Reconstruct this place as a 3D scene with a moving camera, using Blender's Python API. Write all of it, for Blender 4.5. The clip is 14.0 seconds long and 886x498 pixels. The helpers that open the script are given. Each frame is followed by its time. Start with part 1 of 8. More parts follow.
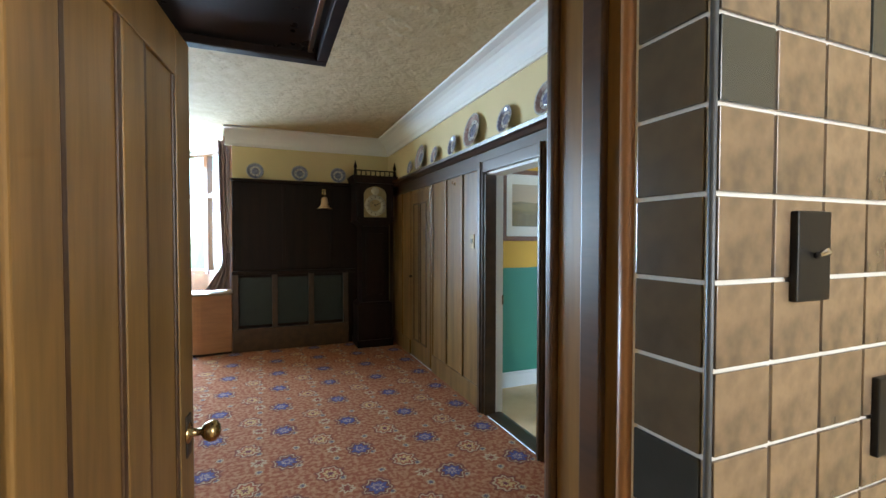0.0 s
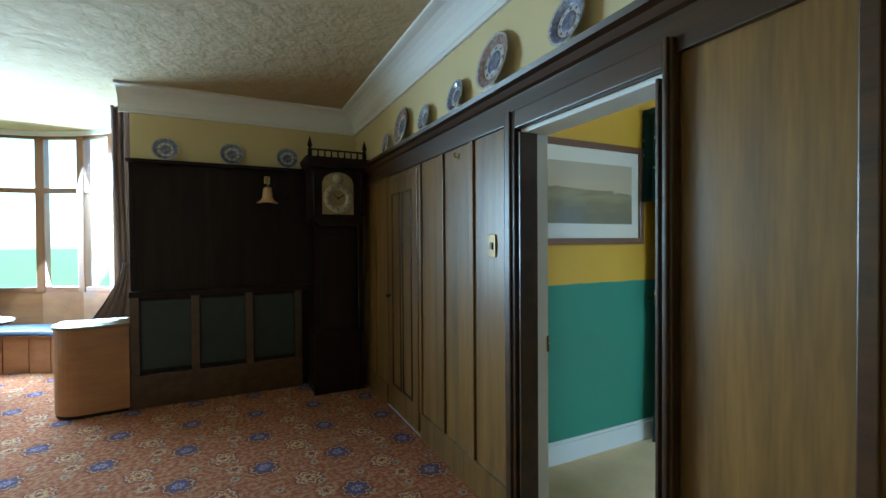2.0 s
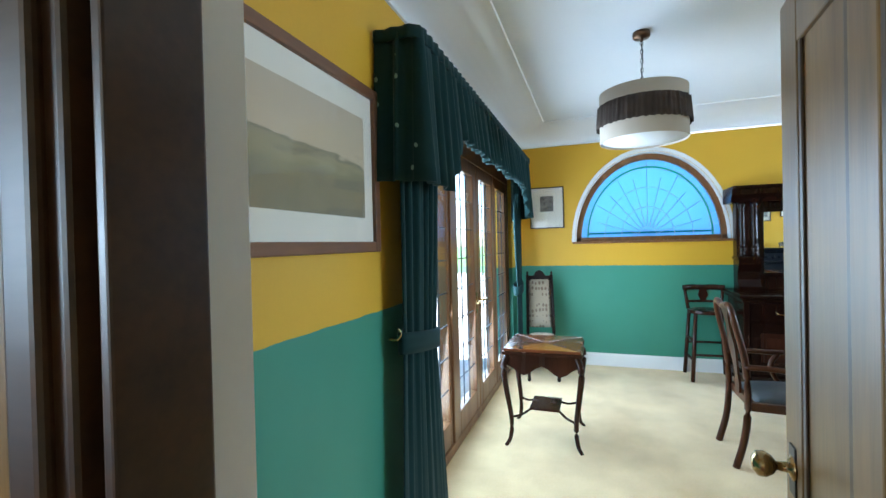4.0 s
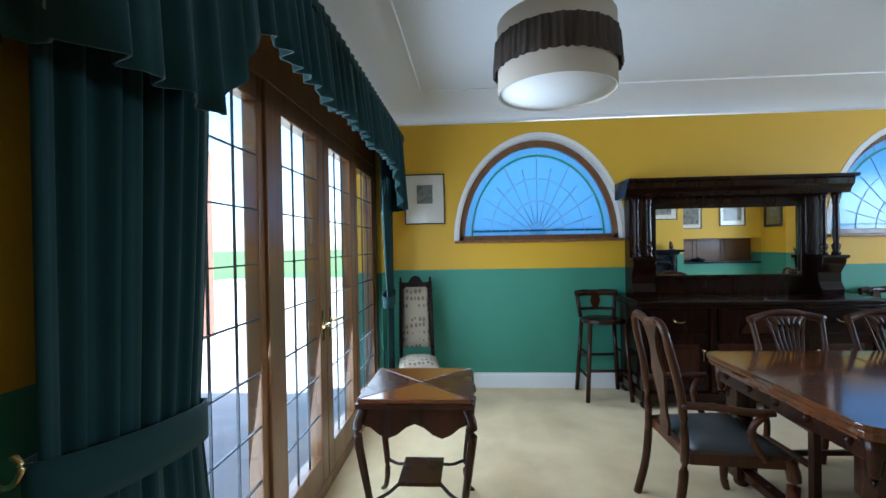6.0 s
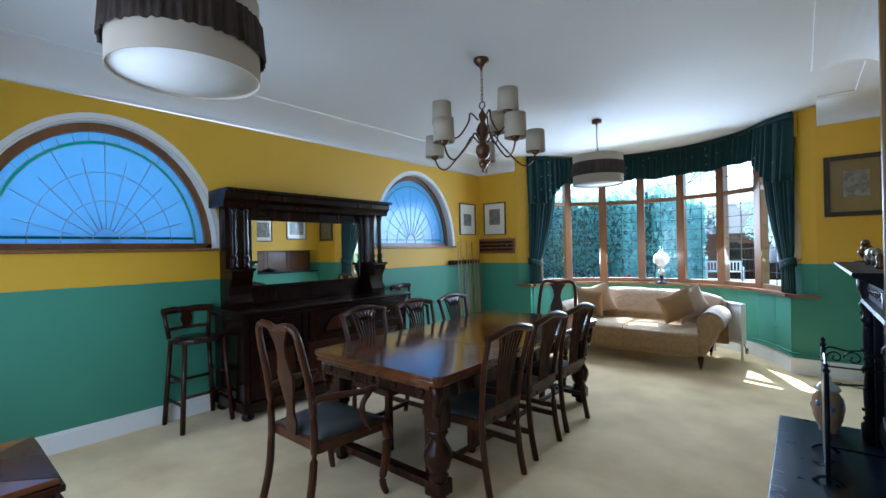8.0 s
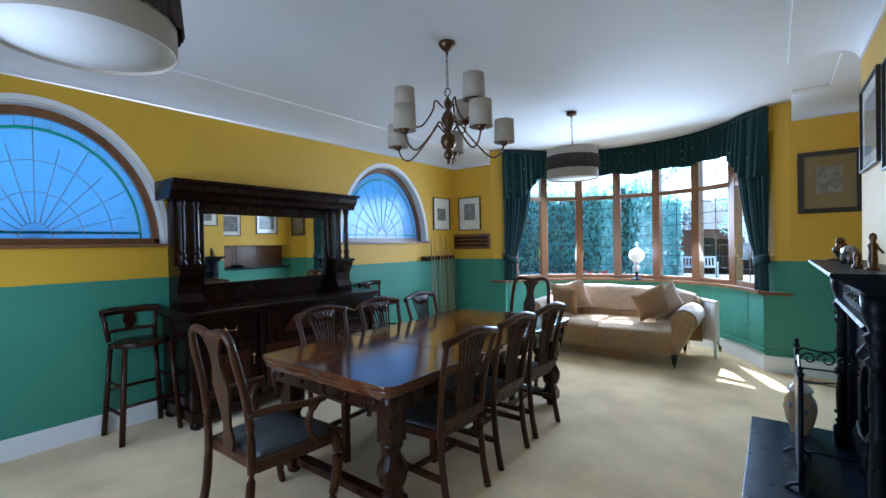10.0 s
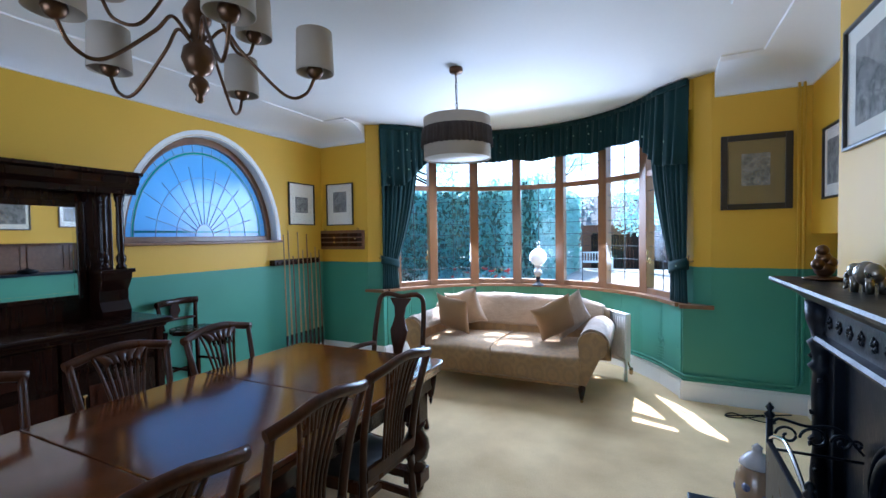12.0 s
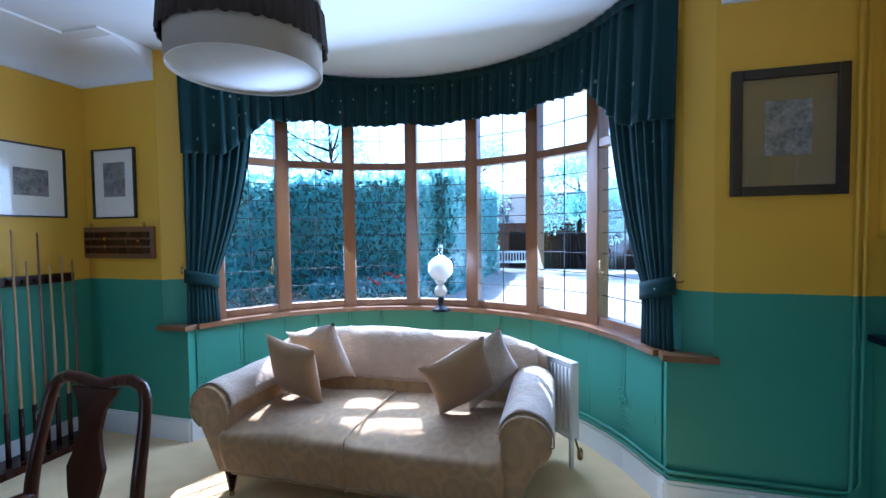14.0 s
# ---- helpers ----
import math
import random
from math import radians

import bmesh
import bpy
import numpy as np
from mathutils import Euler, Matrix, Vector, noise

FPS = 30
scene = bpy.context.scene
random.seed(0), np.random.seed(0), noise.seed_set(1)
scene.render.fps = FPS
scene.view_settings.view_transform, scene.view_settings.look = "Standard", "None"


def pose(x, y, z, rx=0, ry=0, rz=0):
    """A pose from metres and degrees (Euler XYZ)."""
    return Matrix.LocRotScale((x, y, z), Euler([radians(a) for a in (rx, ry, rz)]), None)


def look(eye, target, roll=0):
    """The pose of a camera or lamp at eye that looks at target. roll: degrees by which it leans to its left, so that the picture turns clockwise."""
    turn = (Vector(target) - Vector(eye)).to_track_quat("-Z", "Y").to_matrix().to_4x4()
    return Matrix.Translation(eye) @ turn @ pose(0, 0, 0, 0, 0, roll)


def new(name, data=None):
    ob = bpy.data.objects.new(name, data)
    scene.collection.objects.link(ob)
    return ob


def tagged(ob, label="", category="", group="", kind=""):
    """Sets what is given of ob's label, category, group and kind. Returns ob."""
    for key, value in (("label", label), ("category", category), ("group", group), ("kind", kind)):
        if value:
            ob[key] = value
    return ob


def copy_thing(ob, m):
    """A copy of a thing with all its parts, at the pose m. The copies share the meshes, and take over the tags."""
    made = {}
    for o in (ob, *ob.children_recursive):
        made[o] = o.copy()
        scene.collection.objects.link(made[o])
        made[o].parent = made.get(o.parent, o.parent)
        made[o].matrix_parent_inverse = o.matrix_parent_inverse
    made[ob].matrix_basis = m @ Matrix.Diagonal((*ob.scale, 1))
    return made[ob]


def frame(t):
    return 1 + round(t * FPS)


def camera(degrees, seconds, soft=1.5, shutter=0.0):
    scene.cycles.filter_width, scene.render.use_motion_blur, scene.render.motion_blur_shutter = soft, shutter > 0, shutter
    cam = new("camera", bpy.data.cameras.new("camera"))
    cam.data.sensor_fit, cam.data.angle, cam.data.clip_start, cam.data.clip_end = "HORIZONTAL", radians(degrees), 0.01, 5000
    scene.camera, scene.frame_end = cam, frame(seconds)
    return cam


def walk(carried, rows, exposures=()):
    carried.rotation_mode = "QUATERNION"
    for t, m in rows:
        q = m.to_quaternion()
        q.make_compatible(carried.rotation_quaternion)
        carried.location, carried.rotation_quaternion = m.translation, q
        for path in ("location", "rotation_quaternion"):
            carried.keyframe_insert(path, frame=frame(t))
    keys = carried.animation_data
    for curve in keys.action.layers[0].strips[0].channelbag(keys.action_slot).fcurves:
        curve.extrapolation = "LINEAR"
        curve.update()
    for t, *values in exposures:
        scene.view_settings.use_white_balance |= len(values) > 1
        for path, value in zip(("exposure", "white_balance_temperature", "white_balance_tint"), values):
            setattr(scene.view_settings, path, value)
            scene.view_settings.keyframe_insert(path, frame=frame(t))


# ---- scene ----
cam = camera(91.0, 14.0)
# seconds, x, y, z, yaw, pitch, roll
ROWS = [
    (0, 0.219, 0.182, 1.499, -22.36, -1.46, -0.05),
    (0.5, 0.316, 0.508, 1.495, -17.43, -1.23, -0.05),
    (1, 0.373, 0.865, 1.484, -15.79, -0.63, 0.23),
    (1.5, 0.471, 1.262, 1.487, -20.53, -0.79, 0.16),
    (2, 0.657, 1.669, 1.488, -26.02, -0.80, 0.38),
    (2.5, 0.899, 2.112, 1.514, -35.13, -1.06, 0.55),
    (3, 1.162, 2.478, 1.477, -44.52, -0.98, 1.00),
    (3.5, 1.406, 2.799, 1.467, -57.11, -0.23, 1.17),
    (4, 1.672, 3.018, 1.495, -70.71, -0.58, 1.34),
    (6.3, 2.967, 3.160, 1.430, -92.65, -0.30, 0.82),
    (6.5, 3.074, 3.242, 1.420, -99.09, -0.05, 0.84),
    (7, 3.163, 3.333, 1.420, -118.98, 0.17, 1.40),
    (7.5, 3.003, 3.377, 1.437, -131.81, -0.14, 1.34),
    (8, 2.970, 3.415, 1.434, -140.37, 0.10, 1.15),
    (10.5, 3.009, 2.935, 1.449, -143.09, -0.88, 0.81),
    (11, 3.132, 2.560, 1.459, -144.04, -1.29, 0.62),
    (11.5, 3.256, 2.178, 1.489, -147.24, -1.32, 0.90),
    (12, 3.320, 1.732, 1.510, -154.26, -1.71, 0.84),
    (12.5, 3.441, 1.277, 1.531, -159.96, -1.84, 0.98),
    (13, 3.518, 0.814, 1.532, -163.62, -2.32, 1.21),
    (13.5, 3.540, 0.325, 1.515, -163.61, -2.13, 0.63),
    (14, 3.620, -0.158, 1.529, -164.62, -2.15, 0.64),
]
# seconds, stops, kelvin, tint
EXPOSE = [(0.0, 2.95, 5500, 6), (1.0, 3.0, 5350, 2), (1.5, 2.75, 5250, -1), (2.0, 2.4, 5150, -6), (2.5, 2.35, 5050, -10), (3.0, 2.85, 5250, -7), (3.5, 2.9, 5400, 1), (4.1, 2.85, 5600, 6), (6.3, 2.1, 5650, 9), (7.2, 2.05, 5600, 10), (8.0, 1.85, 5500, 11), (10.5, 1.9, 5300, 14), (12.5, 1.85, 5300, 18), (14.0, 1.6, 4750, 17)]
walk(cam, [(t, pose(x, y, z, 90 + pitch, roll, yaw)) for t, x, y, z, yaw, pitch, roll in ROWS], exposures=EXPOSE)

# ---- daylight ----
world = bpy.data.worlds.new("daylight")
scene.world = world
world.use_nodes = True
wn = world.node_tree.nodes
sky = wn.new("ShaderNodeTexSky")
sky.sky_type = "NISHITA"
sky.sun_disc = False
SUN_EL, SUN_AZ = 48.5, 157.0          # azimuth counted from +y towards +x
sky.sun_elevation = radians(SUN_EL)
sky.sun_rotation = radians(SUN_AZ)
world.node_tree.links.new(sky.outputs["Color"], wn["Background"].inputs["Color"])
wn["Background"].inputs["Strength"].default_value = 0.15

sun = new("sun", bpy.data.lights.new("sun", "SUN"))
sun.data.energy, sun.data.angle, sun.data.color = 5.0, radians(0.5), (1.0, 0.95, 0.86)
sdir = Vector((math.sin(radians(SUN_AZ)) * math.cos(radians(SUN_EL)), math.cos(radians(SUN_AZ)) * math.cos(radians(SUN_EL)), math.sin(radians(SUN_EL))))
sun.matrix_world = look(sdir * 20, (0, 0, 0))


def area_lamp(name, eye, target, w, h, watts, color=(0.86, 0.93, 1.0)):
    """An area lamp: the sky's light in a window's opening, or added fill."""
    li = bpy.data.lights.new(name, "AREA")
    li.shape, li.size, li.size_y, li.energy, li.color = "RECTANGLE", w, h, watts, color
    ob = new(name, li)
    ob.matrix_world = look(eye, target)
    return ob


area_lamp("sky_light_bay", (4.68, -3.60, 1.75), (4.68, 0.0, 0.3), 2.2, 1.3, 33, (0.70, 0.85, 1.0))
area_lamp("sky_light_french", (5.36, 3.97, 1.15), (5.3, 0.0, 0.6), 2.5, 1.8, 16, (0.74, 0.87, 1.0))
area_lamp("sky_light_lunette", (7.53, 2.45, 2.0), (5.0, 2.3, 1.6), 1.5, 0.9, 1.6, (0.55, 0.8, 1.0))
area_lamp("sky_light_lunette", (7.53, -1.15, 2.0), (5.0, -1.15, 1.6), 1.5, 0.9, 1.6, (0.55, 0.8, 1.0))
area_lamp("sky_light_hall_bay", (-2.0, 8.6, 1.75), (-0.8, 2.0, 0.0), 3.0, 1.9, 112, (0.72, 0.86, 1.0))
# fill lamp added to brighten the door leaf; the lobby has no window
area_lamp("sky_light_porch", (1.2, -1.4, 1.8), (-0.05, 1.3, 1.2), 1.2, 1.2, 10.5, (1.0, 0.92, 0.82))


# ---- building helpers ----
def link(a, b, m):
    m.node_tree.links.new(a, b)


def material(name, base, rough=0.5, metal=0.0, second=None, scale=6.0, amount=0.5, fine=60.0, bump=0.08, stretch=(1, 1, 1),
             spec=0.5, coat=0.0, sheen=0.0, per_object=0.0, bump_dist=0.01):
    """Two scales of variation between two colours, roughness wear and a fine relief, in metres of the object's own space."""
    m = bpy.data.materials.new(name)
    m.use_nodes = True
    n = m.node_tree.nodes
    b = n["Principled BSDF"]
    second = second or tuple(c * 0.72 for c in base)
    tc, mp = n.new("ShaderNodeTexCoord"), n.new("ShaderNodeMapping")
    mp.inputs["Scale"].default_value = stretch
    link(tc.outputs["Object"], mp.inputs["Vector"], m)
    big, small = n.new("ShaderNodeTexNoise"), n.new("ShaderNodeTexNoise")
    big.inputs["Scale"].default_value, big.inputs["Detail"].default_value = scale, 5
    small.inputs["Scale"].default_value, small.inputs["Detail"].default_value = fine, 4
    for t in (big, small):
        link(mp.outputs["Vector"], t.inputs["Vector"], m)
    add = n.new("ShaderNodeMath")
    add.operation = "MULTIPLY_ADD"
    add.inputs[1].default_value = 0.45
    link(small.outputs["Fac"], add.inputs[0], m)
    link(big.outputs["Fac"], add.inputs[2], m)
    ramp = n.new("ShaderNodeMapRange")
    ramp.inputs["From Min"].default_value, ramp.inputs["From Max"].default_value = 0.45, 1.0
    ramp.inputs["To Max"].default_value = amount
    link(add.outputs[0], ramp.inputs["Value"], m)
    mix = n.new("ShaderNodeMix")
    mix.data_type = "RGBA"
    mix.inputs[6].default_value, mix.inputs[7].default_value = (*base, 1), (*second, 1)
    link(ramp.outputs[0], mix.inputs[0], m)
    out = mix.outputs[2]
    if per_object:
        info, hsv = n.new("ShaderNodeObjectInfo"), n.new("ShaderNodeHueSaturation")
        mr = n.new("ShaderNodeMapRange")
        mr.inputs["To Min"].default_value, mr.inputs["To Max"].default_value = 1 - per_object, 1 + per_object
        link(info.outputs["Random"], mr.inputs["Value"], m)
        link(mr.outputs[0], hsv.inputs["Value"], m)
        link(out, hsv.inputs["Color"], m)
        out = hsv.outputs["Color"]
    link(out, b.inputs["Base Color"], m)
    rr = n.new("ShaderNodeMapRange")
    rr.inputs["To Min"].default_value, rr.inputs["To Max"].default_value = max(0.02, rough - 0.1), min(1, rough + 0.1)
    link(big.outputs["Fac"], rr.inputs["Value"], m)
    link(rr.outputs[0], b.inputs["Roughness"], m)
    b.inputs["Metallic"].default_value = metal
    b.inputs["Specular IOR Level"].default_value = spec
    b.inputs["Coat Weight"].default_value = coat
    b.inputs["Coat Roughness"].default_value = 0.12
    b.inputs["Sheen Weight"].default_value = sheen
    if bump:
        bp = n.new("ShaderNodeBump")
        bp.inputs["Strength"].default_value, bp.inputs["Distance"].default_value = bump, bump_dist
        link(add.outputs[0], bp.inputs["Height"], m)
        link(bp.outputs["Normal"], b.inputs["Normal"], m)
    return m


def wood(name, base, second, rough=0.35, along="z", scale=5.0, coat=0.2, bump=0.05):
    s = {"x": (0.08, 1, 1), "y": (1, 0.08, 1), "z": (1, 1, 0.08)}[along]
    return material(name, base, rough, 0, second, scale * 2.2, 0.95, scale * 18, bump, s, 0.5, coat, per_object=0.12)


def bm_new():
    return bmesh.new()


def box(bm, x0, x1, y0, y1, z0, z1, bevel=0.0):
    vs = [bm.verts.new((x, y, z)) for z in (z0, z1) for x, y in ((x0, y0), (x1, y0), (x1, y1), (x0, y1))]
    fs = [bm.faces.new([vs[i] for i in q]) for q in ((3, 2, 1, 0), (4, 5, 6, 7), (0, 1, 5, 4), (1, 2, 6, 5), (2, 3, 7, 6), (3, 0, 4, 7))]
    if bevel:
        es = list({e for f in fs for e in f.edges})
        bmesh.ops.bevel(bm, geom=es, offset=bevel, segments=2, affect="EDGES", profile=0.6)
    return bm


def prism(bm, pts, axis, d0, d1, bevel=0.0):
    """A polygon, given in the two other axes, drawn out along axis from d0 to d1."""
    def at(p, d):
        return {"x": (d, p[0], p[1]), "y": (p[0], d, p[1]), "z": (p[0], p[1], d)}[axis]
    lo, hi = [bm.verts.new(at(p, d0)) for p in pts], [bm.verts.new(at(p, d1)) for p in pts]
    n = len(pts)
    fs = [bm.faces.new(lo[::-1]), bm.faces.new(hi)] + [bm.faces.new((lo[i], lo[(i + 1) % n], hi[(i + 1) % n], hi[i])) for i in range(n)]
    bmesh.ops.recalc_face_normals(bm, faces=fs)
    if bevel:
        es = [e for e in {e for f in fs[:2] for e in f.edges}]
        bmesh.ops.bevel(bm, geom=es, offset=bevel, segments=2, affect="EDGES", profile=0.6)
    return bm


def lathe(bm, profile, seg=20, cx=0.0, cy=0.0, smooth=True, squash=1.0):
    """Turns (radius, height) pairs round the upright axis through cx, cy."""
    rings = []
    for r, z in profile:
        rings.append([bm.verts.new((cx + max(r, 0.0004) * math.cos(2 * math.pi * i / seg), cy + squash * max(r, 0.0004) * math.sin(2 * math.pi * i / seg), z)) for i in range(seg)])
    closed = tuple(profile[0]) == tuple(profile[-1])
    if closed:
        for v in rings.pop():
            bm.verts.remove(v)
        rings.append(rings[0])
    for a, b in zip(rings, rings[1:]):
        for i in range(seg):
            f = bm.faces.new((a[i], a[(i + 1) % seg], b[(i + 1) % seg], b[i]))
            f.smooth = smooth
    if not closed:
        bm.faces.new(rings[0][::-1])
        bm.faces.new(rings[-1])
    return bm


def curve_points(pts, n=8):
    """A smooth line through pts."""
    p = [Vector(q) for q in pts]
    p = [p[0] * 2 - p[1]] + p + [p[-1] * 2 - p[-2]]
    out = []
    for a, b, c, d in zip(p, p[1:], p[2:], p[3:]):
        for i in range(n):
            t = i / n
            out.append(0.5 * (2 * b + (c - a) * t + (2 * a - 5 * b + 4 * c - d) * t * t + (3 * b - a - 3 * c + d) * t ** 3))
    return out + [p[-2]]


def tube(bm, pts, radius, seg=8, wide=1.0, up=(0, 0, 1)):
    """A round or flattened bar along pts; radius is a number or one for each end."""
    p = [Vector(q) for q in pts]
    r0, r1 = radius if isinstance(radius, tuple) else (radius, radius)
    rings = []
    ref = Vector(up)
    for i, q in enumerate(p):
        d = (p[min(i + 1, len(p) - 1)] - p[max(i - 1, 0)]).normalized()
        s = d.cross(ref)
        if s.length < 0.05:
            s = d.cross(Vector((1, 0, 0)))
        s.normalize()
        u = s.cross(d).normalized()
        r = r0 + (r1 - r0) * i / max(1, len(p) - 1)
        rings.append([bm.verts.new(q + s * (r * wide * math.cos(2 * math.pi * k / seg)) + u * (r * math.sin(2 * math.pi * k / seg))) for k in range(seg)])
    for a, b in zip(rings, rings[1:]):
        for k in range(seg):
            bm.faces.new((a[k], a[(k + 1) % seg], b[(k + 1) % seg], b[k])).smooth = True
    bm.faces.new(rings[0][::-1])
    bm.faces.new(rings[-1])
    return bm


def sheet(bm, fn, nu, nv, thick=0.0):
    """A surface fn(u, v) with u and v from 0 to 1; thick gives it a back."""
    g = [[bm.verts.new(fn(i / nu, j / nv)) for j in range(nv + 1)] for i in range(nu + 1)]
    fs = []
    for i in range(nu):
        for j in range(nv):
            f = bm.faces.new((g[i][j], g[i + 1][j], g[i + 1][j + 1], g[i][j + 1]))
            f.smooth = True
            fs.append(f)
    if thick:
        bmesh.ops.recalc_face_normals(bm, faces=fs)
        bmesh.ops.solidify(bm, geom=fs, thickness=thick)
    return bm


def rope_wave(u, count, depth):
    """Irregular pleats along a hanging cloth."""
    return depth * (math.sin(2 * math.pi * count * u) + 0.45 * math.sin(2 * math.pi * count * 1.73 * u + 1.3) + 0.25 * math.sin(2 * math.pi * count * 0.47 * u + 0.6))


def part(name, bm, mat, parent=None, label=""):
    me = bpy.data.meshes.new(name)
    bmesh.ops.recalc_face_normals(bm, faces=bm.faces[:])
    bm.to_mesh(me)
    bm.free()
    me.materials.append(mat)
    ob = new(name, me)
    if parent:
        ob.parent = parent
    if label:
        tagged(ob, label)
    return ob


def piece(name, me, parent, m):
    """One more object on a mesh that alike pieces share."""
    ob = new(name, me)
    ob.parent = parent
    ob.matrix_basis = m
    return ob


def thing(name, label, category, m=None, group="", kind=""):
    ob = new(name)
    ob.empty_display_size = 0.1
    if m is not None:
        ob.matrix_world = m
    return tagged(ob, label, category, group, kind)


def structure(name, bm, mat, label, category):
    return tagged(part(name, bm, mat), label, category, "", "structure")


# ---- materials ----
def two_tone_paint(name):
    """Yellow above a green dado, with roller stipple and soft stains."""
    m = material(name, (0.68, 0.40, 0.022), 0.55, 0, (0.60, 0.345, 0.018), 1.3, 0.55, 90, 0.12, bump_dist=0.004)
    n = m.node_tree.nodes
    b = n["Principled BSDF"]
    old = b.inputs["Base Color"].links[0].from_socket
    geo, sep, wob = n.new("ShaderNodeNewGeometry"), n.new("ShaderNodeSeparateXYZ"), n.new("ShaderNodeTexNoise")
    wob.inputs["Scale"].default_value = 9
    link(geo.outputs["Position"], sep.inputs[0], m)
    link(geo.outputs["Position"], wob.inputs["Vector"], m)
    ma, gt = n.new("ShaderNodeMath"), n.new("ShaderNodeMath")
    ma.operation, gt.operation = "MULTIPLY_ADD", "GREATER_THAN"
    ma.inputs[1].default_value = 0.012
    link(wob.outputs["Fac"], ma.inputs[0], m)
    link(sep.outputs["Z"], ma.inputs[2], m)
    link(ma.outputs[0], gt.inputs[0], m)
    gt.inputs[1].default_value = 1.207
    green, mix = n.new("ShaderNodeMix"), n.new("ShaderNodeMix")
    green.data_type = mix.data_type = "RGBA"
    green.inputs[6].default_value, green.inputs[7].default_value = (0.066, 0.275, 0.185, 1), (0.050, 0.22, 0.148, 1)
    tn = n.new("ShaderNodeTexNoise")
    tn.inputs["Scale"].default_value, tn.inputs["Detail"].default_value = 2.0, 6
    link(geo.outputs["Position"], tn.inputs["Vector"], m)
    link(tn.outputs["Fac"], green.inputs[0], m)
    link(gt.outputs[0], mix.inputs[0], m)
    link(green.outputs[2], mix.inputs[6], m)
    link(old, mix.inputs[7], m)
    link(mix.outputs[2], b.inputs["Base Color"], m)
    return m


def plain_glass(name, tint=(1, 1, 1)):
    m = bpy.data.materials.new(name)
    m.use_nodes = True
    n = m.node_tree.nodes
    n.remove(n["Principled BSDF"])
    tr, gl, mx, lw = n.new("ShaderNodeBsdfTransparent"), n.new("ShaderNodeBsdfGlossy"), n.new("ShaderNodeMixShader"), n.new("ShaderNodeLayerWeight")
    pw, ad = n.new("ShaderNodeMath"), n.new("ShaderNodeMath")
    tr.inputs["Color"].default_value = (*tint, 1)
    gl.inputs["Roughness"].default_value = 0.02
    lw.inputs["Blend"].default_value = 0.5
    pw.operation, ad.operation = "POWER", "MULTIPLY_ADD"
    pw.inputs[1].default_value = 5.0
    ad.inputs[1].default_value, ad.inputs[2].default_value = 0.45, 0.02
    link(lw.outputs["Facing"], pw.inputs[0], m)
    link(pw.outputs[0], ad.inputs[0], m)
    link(ad.outputs[0], mx.inputs[0], m)
    link(tr.outputs[0], mx.inputs[1], m)
    link(gl.outputs[0], mx.inputs[2], m)
    link(mx.outputs[0], n["Material Output"].inputs["Surface"], m)
    return m


def obscured_glass(name, tint):
    """Rippled glass that lets light through but shows nothing behind it clearly."""
    m = bpy.data.materials.new(name)
    m.use_nodes = True
    n = m.node_tree.nodes
    n.remove(n["Principled BSDF"])
    tl, tr, gl = n.new("ShaderNodeBsdfTranslucent"), n.new("ShaderNodeBsdfTransparent"), n.new("ShaderNodeBsdfGlossy")
    m1, m2 = n.new("ShaderNodeMixShader"), n.new("ShaderNodeMixShader")
    noise_t, bp = n.new("ShaderNodeTexNoise"), n.new("ShaderNodeBump")
    noise_t.inputs["Scale"].default_value, noise_t.inputs["Detail"].default_value = 55, 3
    bp.inputs["Strength"].default_value = 0.5
    link(noise_t.outputs["Fac"], bp.inputs["Height"], m)
    for s in (tl, gl):
        link(bp.outputs["Normal"], s.inputs["Normal"], m)
    tl.inputs["Color"].default_value = tr.inputs["Color"].default_value = (*tint, 1)
    gl.inputs["Roughness"].default_value = 0.15
    m1.inputs[0].default_value, m2.inputs[0].default_value = 0.12, 0.06
    link(tl.outputs[0], m1.inputs[1], m)
    link(tr.outputs[0], m1.inputs[2], m)
    link(m1.outputs[0], m2.inputs[1], m)
    link(gl.outputs[0], m2.inputs[2], m)
    link(m2.outputs[0], n["Material Output"].inputs["Surface"], m)
    return m


